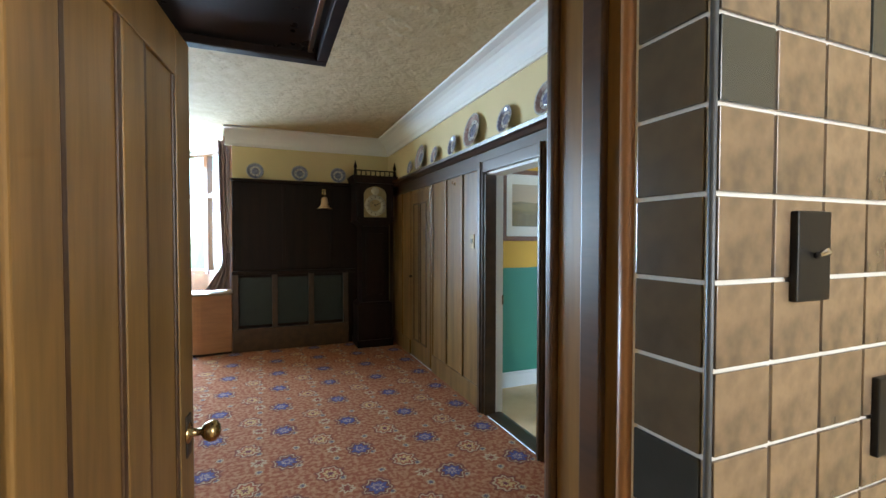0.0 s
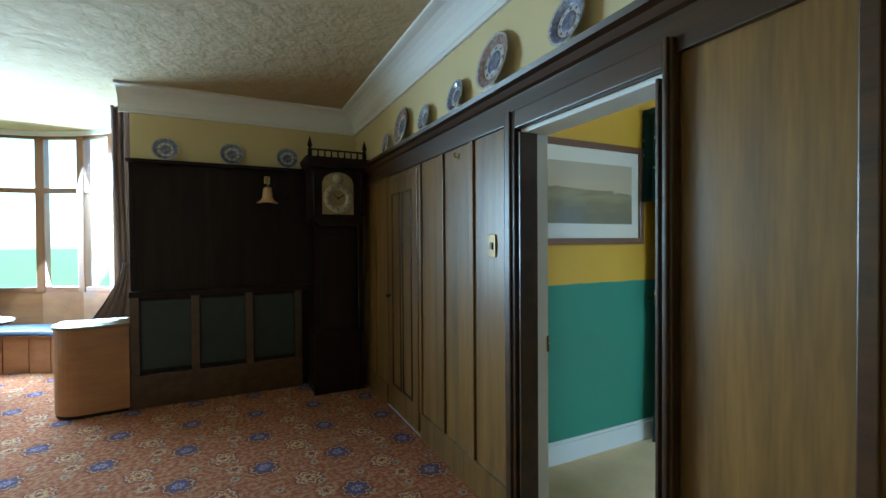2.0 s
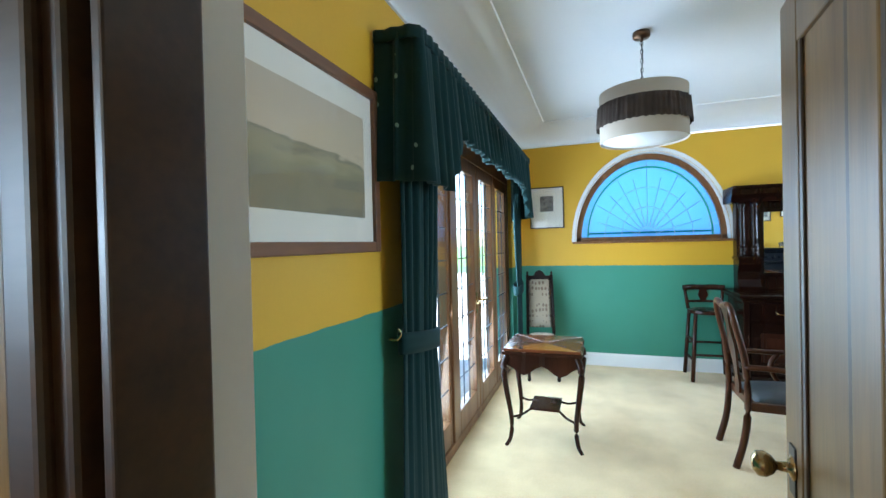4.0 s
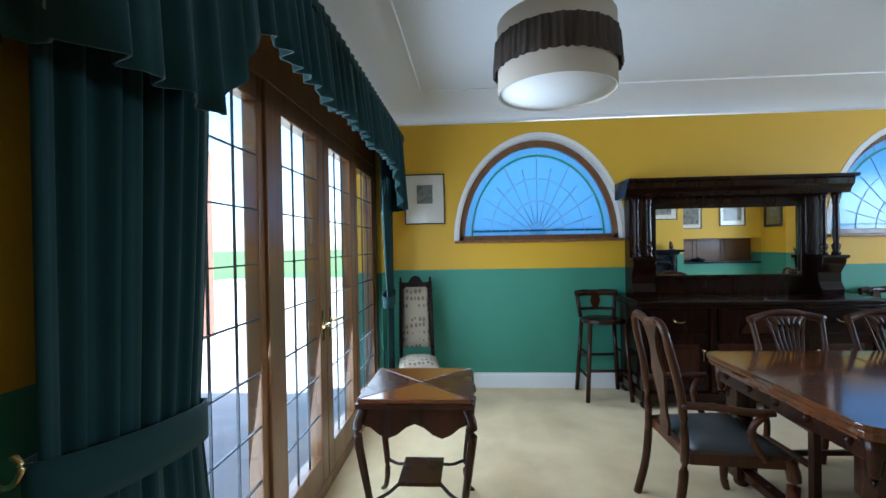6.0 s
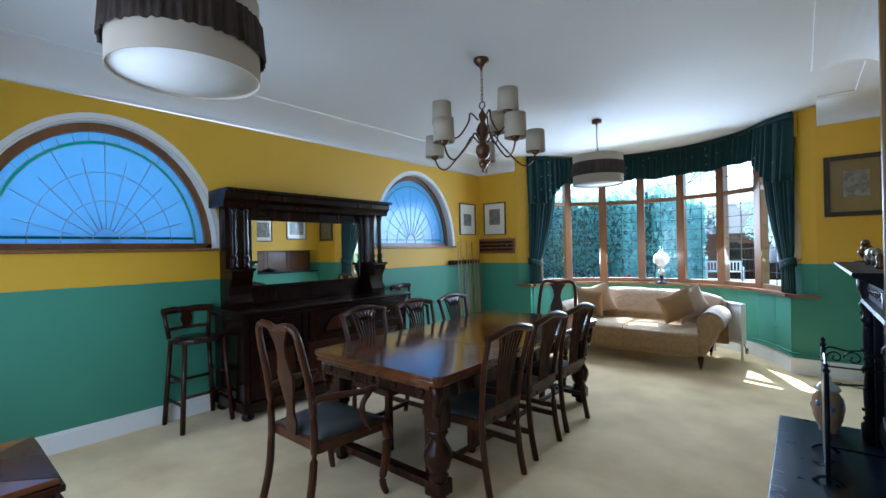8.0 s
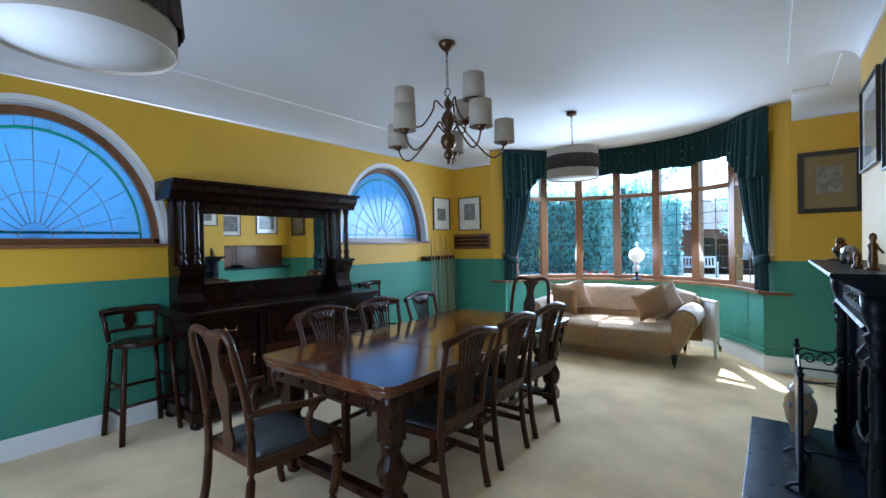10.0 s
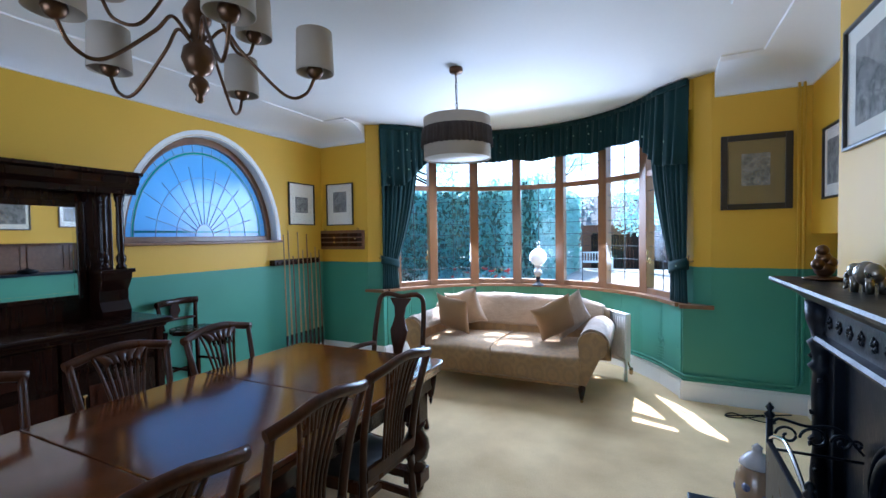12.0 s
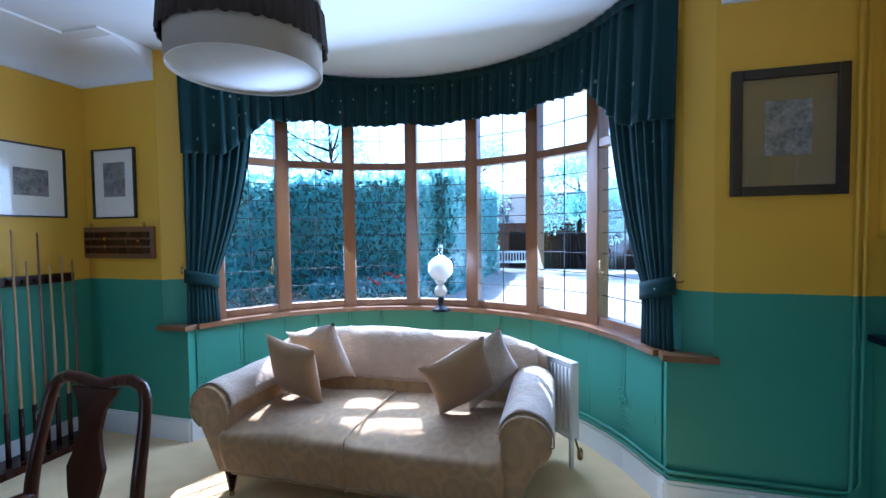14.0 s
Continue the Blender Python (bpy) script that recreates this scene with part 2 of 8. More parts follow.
def hall_carpet(name):
    """Rust carpet with staggered blue medallions and cream lozenges, about 50 cm a repeat."""
    m = bpy.data.materials.new(name)
    m.use_nodes = True
    n = m.node_tree.nodes
    b = n["Principled BSDF"]
    geo, mp = n.new("ShaderNodeNewGeometry"), n.new("ShaderNodeMapping")
    mp.inputs["Rotation"].default_value = (0, 0, 0)
    mp.inputs["Scale"].default_value = (2.04, 1.94, 2.0)
    link(geo.outputs["Position"], mp.inputs["Vector"], m)

    def math_node(op, a, bv=None, c=None):
        k = n.new("ShaderNodeMath")
        k.operation = op
        for i, v in enumerate((a, bv, c)):
            if v is None:
                continue
            if isinstance(v, (int, float)):
                k.inputs[i].default_value = v
            else:
                link(v, k.inputs[i], m)
        return k.outputs[0]

    sep = n.new("ShaderNodeSeparateXYZ")
    link(mp.outputs[0], sep.inputs[0], m)
    wob = n.new("ShaderNodeTexNoise")
    wob.inputs["Scale"].default_value, wob.inputs["Detail"].default_value = 26, 2
    link(geo.outputs["Position"], wob.inputs["Vector"], m)
    jig = math_node("MULTIPLY_ADD", wob.outputs["Fac"], 0.10, -0.05)

    def motif(ox, oy, kx, ky):
        fx = math_node("SUBTRACT", math_node("FRACT", math_node("MULTIPLY_ADD", sep.outputs["X"], kx, ox)), 0.5)
        fy = math_node("SUBTRACT", math_node("FRACT", math_node("MULTIPLY_ADD", sep.outputs["Y"], ky, oy)), 0.5)
        d = math_node("SQRT", math_node("ADD", math_node("MULTIPLY", fx, fx), math_node("MULTIPLY", fy, fy)))
        ang = math_node("ARCTAN2", fy, fx)
        petal = math_node("MULTIPLY", math_node("COSINE", math_node("MULTIPLY", ang, 8)), 0.018)
        return math_node("ADD", math_node("ADD", d, petal), jig)

    def over(colour, fac, below):
        mx = n.new("ShaderNodeMix")
        mx.data_type = "RGBA"
        link(fac, mx.inputs[0], m)
        link(below, mx.inputs[6], m)
        mx.inputs[7].default_value = (*colour, 1)
        return mx.outputs[2]

    base = n.new("ShaderNodeMix")
    base.data_type = "RGBA"
    base.inputs[6].default_value, base.inputs[7].default_value = (0.26, 0.085, 0.042, 1), (0.39, 0.20, 0.105, 1)
    spk = n.new("ShaderNodeTexNoise")
    spk.inputs["Scale"].default_value, spk.inputs["Detail"].default_value = 34, 5
    link(geo.outputs["Position"], spk.inputs["Vector"], m)
    cr = n.new("ShaderNodeMapRange")
    cr.inputs["From Min"].default_value, cr.inputs["From Max"].default_value = 0.42, 0.62
    link(spk.outputs["Fac"], cr.inputs["Value"], m)
    link(cr.outputs[0], base.inputs[0], m)
    col = base.outputs[2]
    cream = (0.44, 0.32, 0.20)
    for (ox, oy, kx, ky), rings in (
            ((0.786, 0.21, 2, 2), ((0.10, (0.42, 0.32, 0.20)), (0.06, (0.14, 0.11, 0.13)))),
            ((0.143, 0.105, 1, 1), ((0.09, cream), (0.05, (0.20, 0.06, 0.04)))),
            ((0.786, 0.21, 1, 1), ((0.20, (0.19, 0.07, 0.05)), (0.165, cream), (0.15, (0.15, 0.06, 0.055)), (0.115, (0.085, 0.08, 0.19)), (0.06, (0.36, 0.28, 0.27)), (0.035, (0.10, 0.08, 0.18)))),
            ((0.286, 0.71, 1, 1), ((0.18, (0.19, 0.065, 0.045)), (0.15, cream), (0.125, (0.28, 0.09, 0.05)), (0.085, (0.50, 0.33, 0.15)), (0.04, (0.16, 0.05, 0.06))))):
        d = motif(ox, oy, kx, ky)
        for r, c in rings:
            col = over(c, math_node("LESS_THAN", d, r), col)
    link(col, b.inputs["Base Color"], m)
    b.inputs["Roughness"].default_value = 0.95
    b.inputs["Specular IOR Level"].default_value = 0.1
    pile, bp = n.new("ShaderNodeTexNoise"), n.new("ShaderNodeBump")
    pile.inputs["Scale"].default_value = 260
    link(geo.outputs["Position"], pile.inputs["Vector"], m)
    bp.inputs["Strength"].default_value, bp.inputs["Distance"].default_value = 0.35, 0.006
    link(pile.outputs["Fac"], bp.inputs["Height"], m)
    link(bp.outputs["Normal"], b.inputs["Normal"], m)
    return m


def spotted_cloth(name, base, spot, pitch, spot_r, rough=0.85):
    """Woven cloth with small staggered sprigs."""
    m = material(name, base, rough, 0, tuple(c * 0.6 for c in base), 3, 0.5, 220, 0.15, sheen=0.06, spec=0.2, bump_dist=0.002)
    n = m.node_tree.nodes
    b = n["Principled BSDF"]
    old = b.inputs["Base Color"].links[0].from_socket
    uv, mp, vo = n.new("ShaderNodeTexCoord"), n.new("ShaderNodeMapping"), n.new("ShaderNodeTexVoronoi")
    mp.inputs["Scale"].default_value = (1 / pitch, 1 / pitch, 0.8 / pitch)
    vo.inputs["Scale"].default_value, vo.inputs["Randomness"].default_value = 1.0, 0.35
    link(uv.outputs["Object"], mp.inputs["Vector"], m)
    link(mp.outputs[0], vo.inputs["Vector"], m)
    lt, mx = n.new("ShaderNodeMath"), n.new("ShaderNodeMix")
    lt.operation = "LESS_THAN"
    lt.inputs[1].default_value = spot_r
    link(vo.outputs["Distance"], lt.inputs[0], m)
    mx.data_type = "RGBA"
    link(lt.outputs[0], mx.inputs[0], m)
    link(old, mx.inputs[6], m)
    mx.inputs[7].default_value = (*spot, 1)
    link(mx.outputs[2], b.inputs["Base Color"], m)
    return m


def damask(name, base, second, figure):
    """Worn damask: staggered ogee figures about 14 cm wide, slightly raised, over a mottled ground."""
    m = material(name, base, 0.85, 0, second, 7, 0.7, 60, 0.3, sheen=0.25, spec=0.2, bump_dist=0.005)
    n = m.node_tree.nodes
    b = n["Principled BSDF"]
    old = b.inputs["Base Color"].links[0].from_socket
    tc, mp, vo, wob = n.new("ShaderNodeTexCoord"), n.new("ShaderNodeMapping"), n.new("ShaderNodeTexVoronoi"), n.new("ShaderNodeTexNoise")
    mp.inputs["Scale"].default_value = (7.0, 4.5, 4.5)
    vo.inputs["Scale"].default_value, vo.inputs["Randomness"].default_value = 1.0, 0.12
    wob.inputs["Scale"].default_value = 30
    link(tc.outputs["Object"], mp.inputs["Vector"], m)
    link(mp.outputs[0], vo.inputs["Vector"], m)
    link(tc.outputs["Object"], wob.inputs["Vector"], m)
    rings, ab, mx, fac = n.new("ShaderNodeMath"), n.new("ShaderNodeMath"), n.new("ShaderNodeMix"), n.new("ShaderNodeMapRange")
    ab.operation, rings.operation = "MULTIPLY_ADD", "PINGPONG"
    ab.inputs[1].default_value = 0.22
    rings.inputs[1].default_value = 0.16
    link(wob.outputs["Fac"], ab.inputs[0], m)
    link(vo.outputs["Distance"], ab.inputs[2], m)
    link(ab.outputs[0], rings.inputs[0], m)
    fac.inputs["From Min"].default_value, fac.inputs["From Max"].default_value, fac.inputs["To Max"].default_value = 0.05, 0.11, 0.75
    link(rings.outputs[0], fac.inputs["Value"], m)
    mx.data_type = "RGBA"
    link(fac.outputs[0], mx.inputs[0], m)
    link(old, mx.inputs[6], m)
    mx.inputs[7].default_value = (*figure, 1)
    link(mx.outputs[2], b.inputs["Base Color"], m)
    return m


WALL = two_tone_paint("yellow_and_green_paint")
WHITE = material("white_paint", (0.80, 0.80, 0.78), 0.45, 0, (0.70, 0.71, 0.70), 1.5, 0.5, 80, 0.05, bump_dist=0.003)
CEIL = material("ceiling_white", (0.80, 0.80, 0.80), 0.8, 0, (0.74, 0.745, 0.75), 0.9, 0.6, 40, 0.08, bump_dist=0.004)
STIPPLE = material("stippled_cream_ceiling", (0.53, 0.42, 0.24), 0.85, 0, (0.40, 0.31, 0.17), 9, 0.7, 26, 0.9, bump_dist=0.02)
CREAM = material("cream_wall_paint", (0.66, 0.55, 0.30), 0.7, 0, (0.58, 0.48, 0.25), 2, 0.5, 90, 0.1, bump_dist=0.003)
CARPET = material("beige_carpet", (0.86, 0.65, 0.35), 0.95, 0, (0.58, 0.40, 0.19), 2.6, 0.95, 110, 0.8, spec=0.1, sheen=0.3, bump_dist=0.008)
RUG = hall_carpet("patterned_carpet")
OAK = wood("oak_panelling", (0.25, 0.140, 0.040), (0.085, 0.046, 0.014), 0.34, "z", 4.2, 0.0)
OAK_D = wood("dark_oak", (0.018, 0.007, 0.004), (0.005, 0.0025, 0.002), 0.5, "z", 5, 0.0)
OAK_X = wood("oak_moulding", (0.075, 0.036, 0.014), (0.026, 0.013, 0.006), 0.36, "y", 5, 0.05)
PINE = wood("pine_veneer", (0.34, 0.155, 0.052), (0.22, 0.095, 0.032), 0.4, "x", 4, 0.2)
TIMBER = wood("window_timber", (0.24, 0.105, 0.035), (0.15, 0.06, 0.02), 0.38, "z", 5, 0.25)
MAHOG = wood("mahogany", (0.045, 0.013, 0.006), (0.014, 0.005, 0.003), 0.25, "z", 5, 0.12)
TABLE = wood("table_mahogany", (0.17, 0.050, 0.015), (0.04, 0.012, 0.005), 0.12, "y", 3.5, 0.6)
CHAIRW = wood("chair_mahogany", (0.085, 0.028, 0.010), (0.028, 0.010, 0.005), 0.30, "z", 6, 0.08)
SIDEB = wood("sideboard_walnut", (0.017, 0.005, 0.0025), (0.005, 0.002, 0.0015), 0.22, "z", 4, 0.06)
PICFR = wood("picture_frame_wood", (0.20, 0.085, 0.035), (0.12, 0.05, 0.02), 0.4, "x", 8, 0.2)
BLACKFR = material("black_frame", (0.018, 0.014, 0.012), 0.35, 0, (0.035, 0.025, 0.02), 9, 0.6, 90, 0.04)
MOUNT = material("picture_mount", (0.80, 0.77, 0.68), 0.8, 0, (0.74, 0.70, 0.60), 3, 0.4, 120, 0.04)
TAN_MOUNT = material("tan_mount", (0.24, 0.18, 0.075), 0.8, 0, (0.19, 0.14, 0.055), 3, 0.4, 120, 0.04)
ENGRAVE = material("engraving", (0.36, 0.35, 0.32), 0.8, 0, (0.07, 0.07, 0.065), 14, 1.0, 55, 0)
GLASS = plain_glass("clear_glass", (0.93, 0.98, 1.0))
FROST = obscured_glass("rippled_glass", (0.26, 0.43, 0.60))
TEAL = obscured_glass("teal_glass", (0.03, 0.34, 0.30))
LEAD = material("lead", (0.06, 0.065, 0.07), 0.5, 0.6, (0.10, 0.10, 0.11), 20, 0.5, 90, 0.05)
LEAD_PALE = material("pale_lead", (0.35, 0.40, 0.42), 0.5, 0.3, (0.28, 0.32, 0.34), 20, 0.5, 90, 0.05)
CURTAIN = spotted_cloth("green_curtain", (0.008, 0.034, 0.034), (0.17, 0.25, 0.20), 0.085, 0.115)
TEALCUSH = material("blue_cushion", (0.03, 0.05, 0.10), 0.6, 0, (0.015, 0.03, 0.06), 6, 0.5, 150, 0.1)
MAUVE = material("striped_drape", (0.13, 0.07, 0.075), 0.8, 0, (0.26, 0.20, 0.19), 12, 0.9, 90, 0.1, (6, 6, 0.3))
LEATHER = material("grey_leather", (0.055, 0.062, 0.065), 0.42, 0, (0.035, 0.04, 0.043), 7, 0.6, 140, 0.12)
SOFA = damask("sofa_damask", (0.44, 0.285, 0.14), (0.30, 0.18, 0.08), (0.31, 0.205, 0.11))
THROW = material("pale_throw", (0.52, 0.40, 0.29), 0.9, 0, (0.40, 0.29, 0.20), 14, 0.6, 75, 0.9, sheen=0.4, spec=0.2, bump_dist=0.012)
CUSH = material("beige_cushion", (0.38, 0.23, 0.11), 0.9, 0, (0.30, 0.18, 0.09), 6, 0.6, 150, 0.3, sheen=0.3, spec=0.2, bump_dist=0.004)
TAPEST = spotted_cloth("tapestry", (0.33, 0.27, 0.19), (0.15, 0.105, 0.07), 0.05, 0.34)
IRON = material("cast_iron", (0.005, 0.007, 0.012), 0.4, 0.0, (0.009, 0.012, 0.018), 12, 0.6, 70, 0.25)
SLATE = material("slate_hearth", (0.005, 0.011, 0.024), 0.30, 0, (0.009, 0.017, 0.032), 5, 0.6, 60, 0.1)
BRASS = material("brass", (0.42, 0.31, 0.16), 0.25, 1.0, (0.36, 0.23, 0.08), 12, 0.6, 80, 0.03)
AGED = material("aged_brass", (0.22, 0.16, 0.08), 0.42, 0.9, (0.13, 0.09, 0.045), 14, 0.7, 80, 0.05)
BRONZE = material("antique_bronze", (0.16, 0.085, 0.045), 0.32, 0.85, (0.09, 0.05, 0.03), 12, 0.6, 80, 0.05)
DARKMET = material("dark_metal", (0.05, 0.045, 0.04), 0.4, 0.7, (0.03, 0.028, 0.026), 12, 0.6, 80, 0.05)
SHADE = material("taupe_shade", (0.48, 0.42, 0.34), 0.85, 0, (0.42, 0.36, 0.29), 6, 0.5, 200, 0.12, bump_dist=0.002)
FRINGE = material("brown_fringe", (0.065, 0.045, 0.035), 0.9, 0, (0.035, 0.024, 0.018), 6, 0.8, 60, 0.6, (9, 9, 0.2))
DIFFUSE = material("white_diffuser", (0.82, 0.82, 0.82), 0.7, 0, (0.76, 0.76, 0.77), 3, 0.4, 60, 0.02)
CHINA = material("white_china", (0.48, 0.47, 0.47), 0.18, 0, (0.52, 0.50, 0.50), 8, 0.4, 60, 0.02, coat=0.4)
BLUECH = material("blue_pattern_china", (0.030, 0.045, 0.16), 0.2, 0, (0.34, 0.34, 0.40), 34, 0.9, 60, 0.01, coat=0.4)
REDCH = material("red_pattern_china", (0.20, 0.07, 0.05), 0.2, 0, (0.36, 0.33, 0.34), 40, 0.9, 60, 0.01, coat=0.4)
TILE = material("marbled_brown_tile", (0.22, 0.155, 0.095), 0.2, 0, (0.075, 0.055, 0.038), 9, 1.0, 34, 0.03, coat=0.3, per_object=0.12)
TILE_D = material("marbled_darker_tile", (0.095, 0.075, 0.05), 0.2, 0, (0.045, 0.036, 0.026), 7, 0.8, 34, 0.03, coat=0.3, per_object=0.1)
TILE_B = material("black_tile", (0.022, 0.026, 0.026), 0.2, 0, (0.035, 0.04, 0.04), 7, 0.6, 34, 0.02, coat=0.3)
GROUT = material("white_grout", (0.62, 0.60, 0.56), 0.9, 0, (0.5, 0.47, 0.42), 20, 0.6, 150, 0.3)
HINGEP = material("dark_green_panel", (0.010, 0.018, 0.018), 0.55, 0, (0.028, 0.043, 0.04), 8, 0.5, 120, 0.2)
STEEL = material("chrome", (0.6, 0.6, 0.62), 0.2, 1.0, (0.5, 0.5, 0.52), 9, 0.4, 60, 0.02)
PLASTIC = material("black_plastic", (0.006, 0.006, 0.007), 0.3, 0, (0.011, 0.011, 0.012), 8, 0.4, 90, 0.02)
# darker than LEAF: shade between the leaves put into the core's colour
HEDGE_CORE = material("hedge_core_shade", (0.06, 0.13, 0.105), 0.7, 0, (0.025, 0.065, 0.05), 5, 0.9, 40, 0.6, bump_dist=0.05)
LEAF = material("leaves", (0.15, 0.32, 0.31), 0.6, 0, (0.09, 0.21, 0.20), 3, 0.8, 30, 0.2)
ln = LEAF.node_tree.nodes
ltr, lmx = ln.new("ShaderNodeBsdfTranslucent"), ln.new("ShaderNodeMixShader")
ltr.inputs["Color"].default_value = (0.58, 0.92, 0.88, 1)
lmx.inputs[0].default_value = 0.65
link(ln["Principled BSDF"].outputs[0], lmx.inputs[1], LEAF)
link(ltr.outputs[0], lmx.inputs[2], LEAF)
link(lmx.outputs[0], ln["Material Output"].inputs["Surface"], LEAF)
PEWTER = material("tarnished_silver", (0.30, 0.27, 0.22), 0.3, 0.9, (0.16, 0.14, 0.11), 14, 0.6, 80, 0.05)
PAVING = material("pale_paving", (0.52, 0.48, 0.42), 0.85, 0, (0.33, 0.29, 0.24), 3, 0.7, 40, 0.3, per_object=0.1)
GRASS = material("lawn", (0.06, 0.14, 0.03), 0.9, 0, (0.10, 0.16, 0.05), 2, 0.8, 60, 0.6)
BRICK = material("red_brick", (0.28, 0.12, 0.08), 0.85, 0, (0.19, 0.08, 0.055), 8, 0.7, 60, 0.4, per_object=0.18)
ROOF = material("slate_roof", (0.09, 0.095, 0.11), 0.7, 0, (0.06, 0.065, 0.075), 6, 0.6, 40, 0.3)
PETAL = material("red_petals", (0.55, 0.045, 0.03), 0.6, 0, (0.4, 0.02, 0.02), 8, 0.5, 60, 0.1)
CUE = wood("cue_ash", (0.40, 0.25, 0.11), (0.30, 0.18, 0.075), 0.35, "z", 6, 0.3)
OPAL = material("opal_glass", (0.85, 0.86, 0.88), 0.2, 0, (0.78, 0.80, 0.83), 6, 0.4, 50, 0.0, coat=0.3)
OAK.node_tree.nodes["Principled BSDF"].inputs["Specular IOR Level"].default_value = 0.5
for dull in (OAK_D, SIDEB, CHAIRW, MAHOG, SLATE, IRON, PLASTIC):
    dull.node_tree.nodes["Principled BSDF"].inputs["Specular IOR Level"].default_value = 0.2


# ---- the dining room's shell ----
X0, X1, Y0, Y1 = 2.10, 7.22, -2.72, 3.95        # west, east, south (bay), north (garden doors)
ALC, BRX, BR0, BR1 = 2.17, 2.50, -1.05, 0.65     # hatch wall, chimney breast
CEIL_Z, COVE_Z, COVE_D = 2.89, 2.68, 0.36
BAYX, BAYY, BAYR = 4.68, -2.24, 1.68             # the bow window's circle
BAY_L, BAY_R = 3.08, 6.28
FR0, FR1, FRZ = 3.92, 6.80, 2.40                 # garden doors
D0, D1, DZ = 2.63, 3.45, 2.05                    # door between the rooms
HALL_C = 2.92

bm = bm_new()
pts = [(X0 - 0.15, Y0), (BAY_L, Y0)] + [(BAYX + BAYR * 1.03 * math.sin(a), BAYY - BAYR * 1.03 * math.cos(a)) for a in np.linspace(radians(-70), radians(70), 19)] + [(BAY_R, Y0), (X1, Y0), (X1, Y1 + 0.1), (X0 - 0.15, Y1 + 0.1)]
prism(bm, pts, "z", -0.12, 0.0)
structure("floor", bm, CARPET, "worn beige fitted carpet of the dining room", "floor")
bm = bm_new()
# runs 1 m past the east wall, unseen, to block sun on the lunettes
over = [(X0 - 0.15, Y0), (2.78, Y0), (2.78, -4.3), (6.58, -4.3), (6.58, Y0 - 0.3), (X1 + 1.0, Y0 - 0.3), (X1 + 1.0, Y1 + 0.1), (X0 - 0.15, Y1 + 0.1)]
prism(bm, over, "z", CEIL_Z, CEIL_Z + 0.12)
structure("ceiling", bm, CEIL, "smooth white painted dining room ceiling with an added unseen sun-blocking overhang", "ceiling")

# east wall with two half-round windows
LUN = ((2.43, 0.82), (-1.15, 0.82))              # centre along y, half width of the plastered opening
LZ = 1.49
bm = bm_new()
edges = [Y0 - 0.3, LUN[1][0] - 0.82, LUN[1][0] + 0.82, LUN[0][0] - 0.82, LUN[0][0] + 0.82, Y1 + 0.3]
for a, b in ((edges[0], edges[1]), (edges[2], edges[3]), (edges[4], edges[5])):
    box(bm, X1, X1 + 0.28, a, b, -0.1, CEIL_Z)
for c, r in LUN:
    box(bm, X1, X1 + 0.28, c - r, c + r, -0.1, LZ)
    n = 28
    for i in range(n):
        a0, a1 = math.pi * i / n, math.pi * (i + 1) / n
        y_a, z_a, y_b, z_b = c + r * math.cos(a0), LZ + 1.03 * math.sin(a0), c + r * math.cos(a1), LZ + 1.03 * math.sin(a1)
        prism(bm, [(y_a, z_a), (y_a, CEIL_Z), (y_b, CEIL_Z), (y_b, z_b)], "x", X1, X1 + 0.28)
structure("wall_east", bm, WALL, "yellow and green painted wall with two half-round windows", "wall")

# north wall with the garden doors
bm = bm_new()
box(bm, X0 - 0.02, FR0, Y1, Y1 + 0.28, -0.1, CEIL_Z)
box(bm, FR1, X1, Y1, Y1 + 0.28, -0.1, CEIL_Z)
box(bm, FR0, FR1, Y1, Y1 + 0.28, FRZ, CEIL_Z)
structure("wall_north", bm, WALL, "yellow and green painted wall around the garden doors", "wall")

# south wall and the bow below its window
bm = bm_new()
box(bm, ALC - 0.4, BAY_L, Y0 - 0.25, Y0, -0.1, 0.83)
box(bm, BAY_R, X1, Y0 - 0.25, Y0, -0.1, 0.83)
box(bm, ALC - 0.4, BAY_L - 0.22, Y0 - 0.25, Y0, 0.83, CEIL_Z)
box(bm, BAY_R + 0.22, X1, Y0 - 0.25, Y0, 0.83, CEIL_Z)
for s in (-1, 1):
    # splayed reveal between the wall and the window
    prism(bm, [(BAYX + s * 1.82, Y0 - 0.002), (BAYX + s * 1.69, -2.80), (BAYX + s * 1.58, -2.95), (BAYX + s * 1.70, -3.12), (BAYX + s * 1.82, -3.02)], "z", 0.83, CEIL_Z)
structure("wall_south", bm, WALL, "yellow and green painted wall either side of the bow window", "wall")
bm = bm_new()
angs = [radians(a) for a in (-71, -59, -47, -37.6, -28.2, -18.8, -9.4, 0, 9.4, 18.8, 28.2, 37.6, 47, 59, 71)]


def bow(a, r):
    return BAYX + r * math.sin(a), BAYY - r * math.cos(a)


prism(bm, [bow(a, BAYR) for a in angs] + [bow(a, BAYR + 0.28) for a in angs[::-1]], "z", -0.1, 0.83)
prism(bm, [bow(a, BAYR + 0.02) for a in angs] + [bow(a, BAYR + 0.28) for a in angs[::-1]], "z", 2.62, CEIL_Z)
structure("wall_bow", bm, WALL, "green painted bowed wall under the window", "wall")

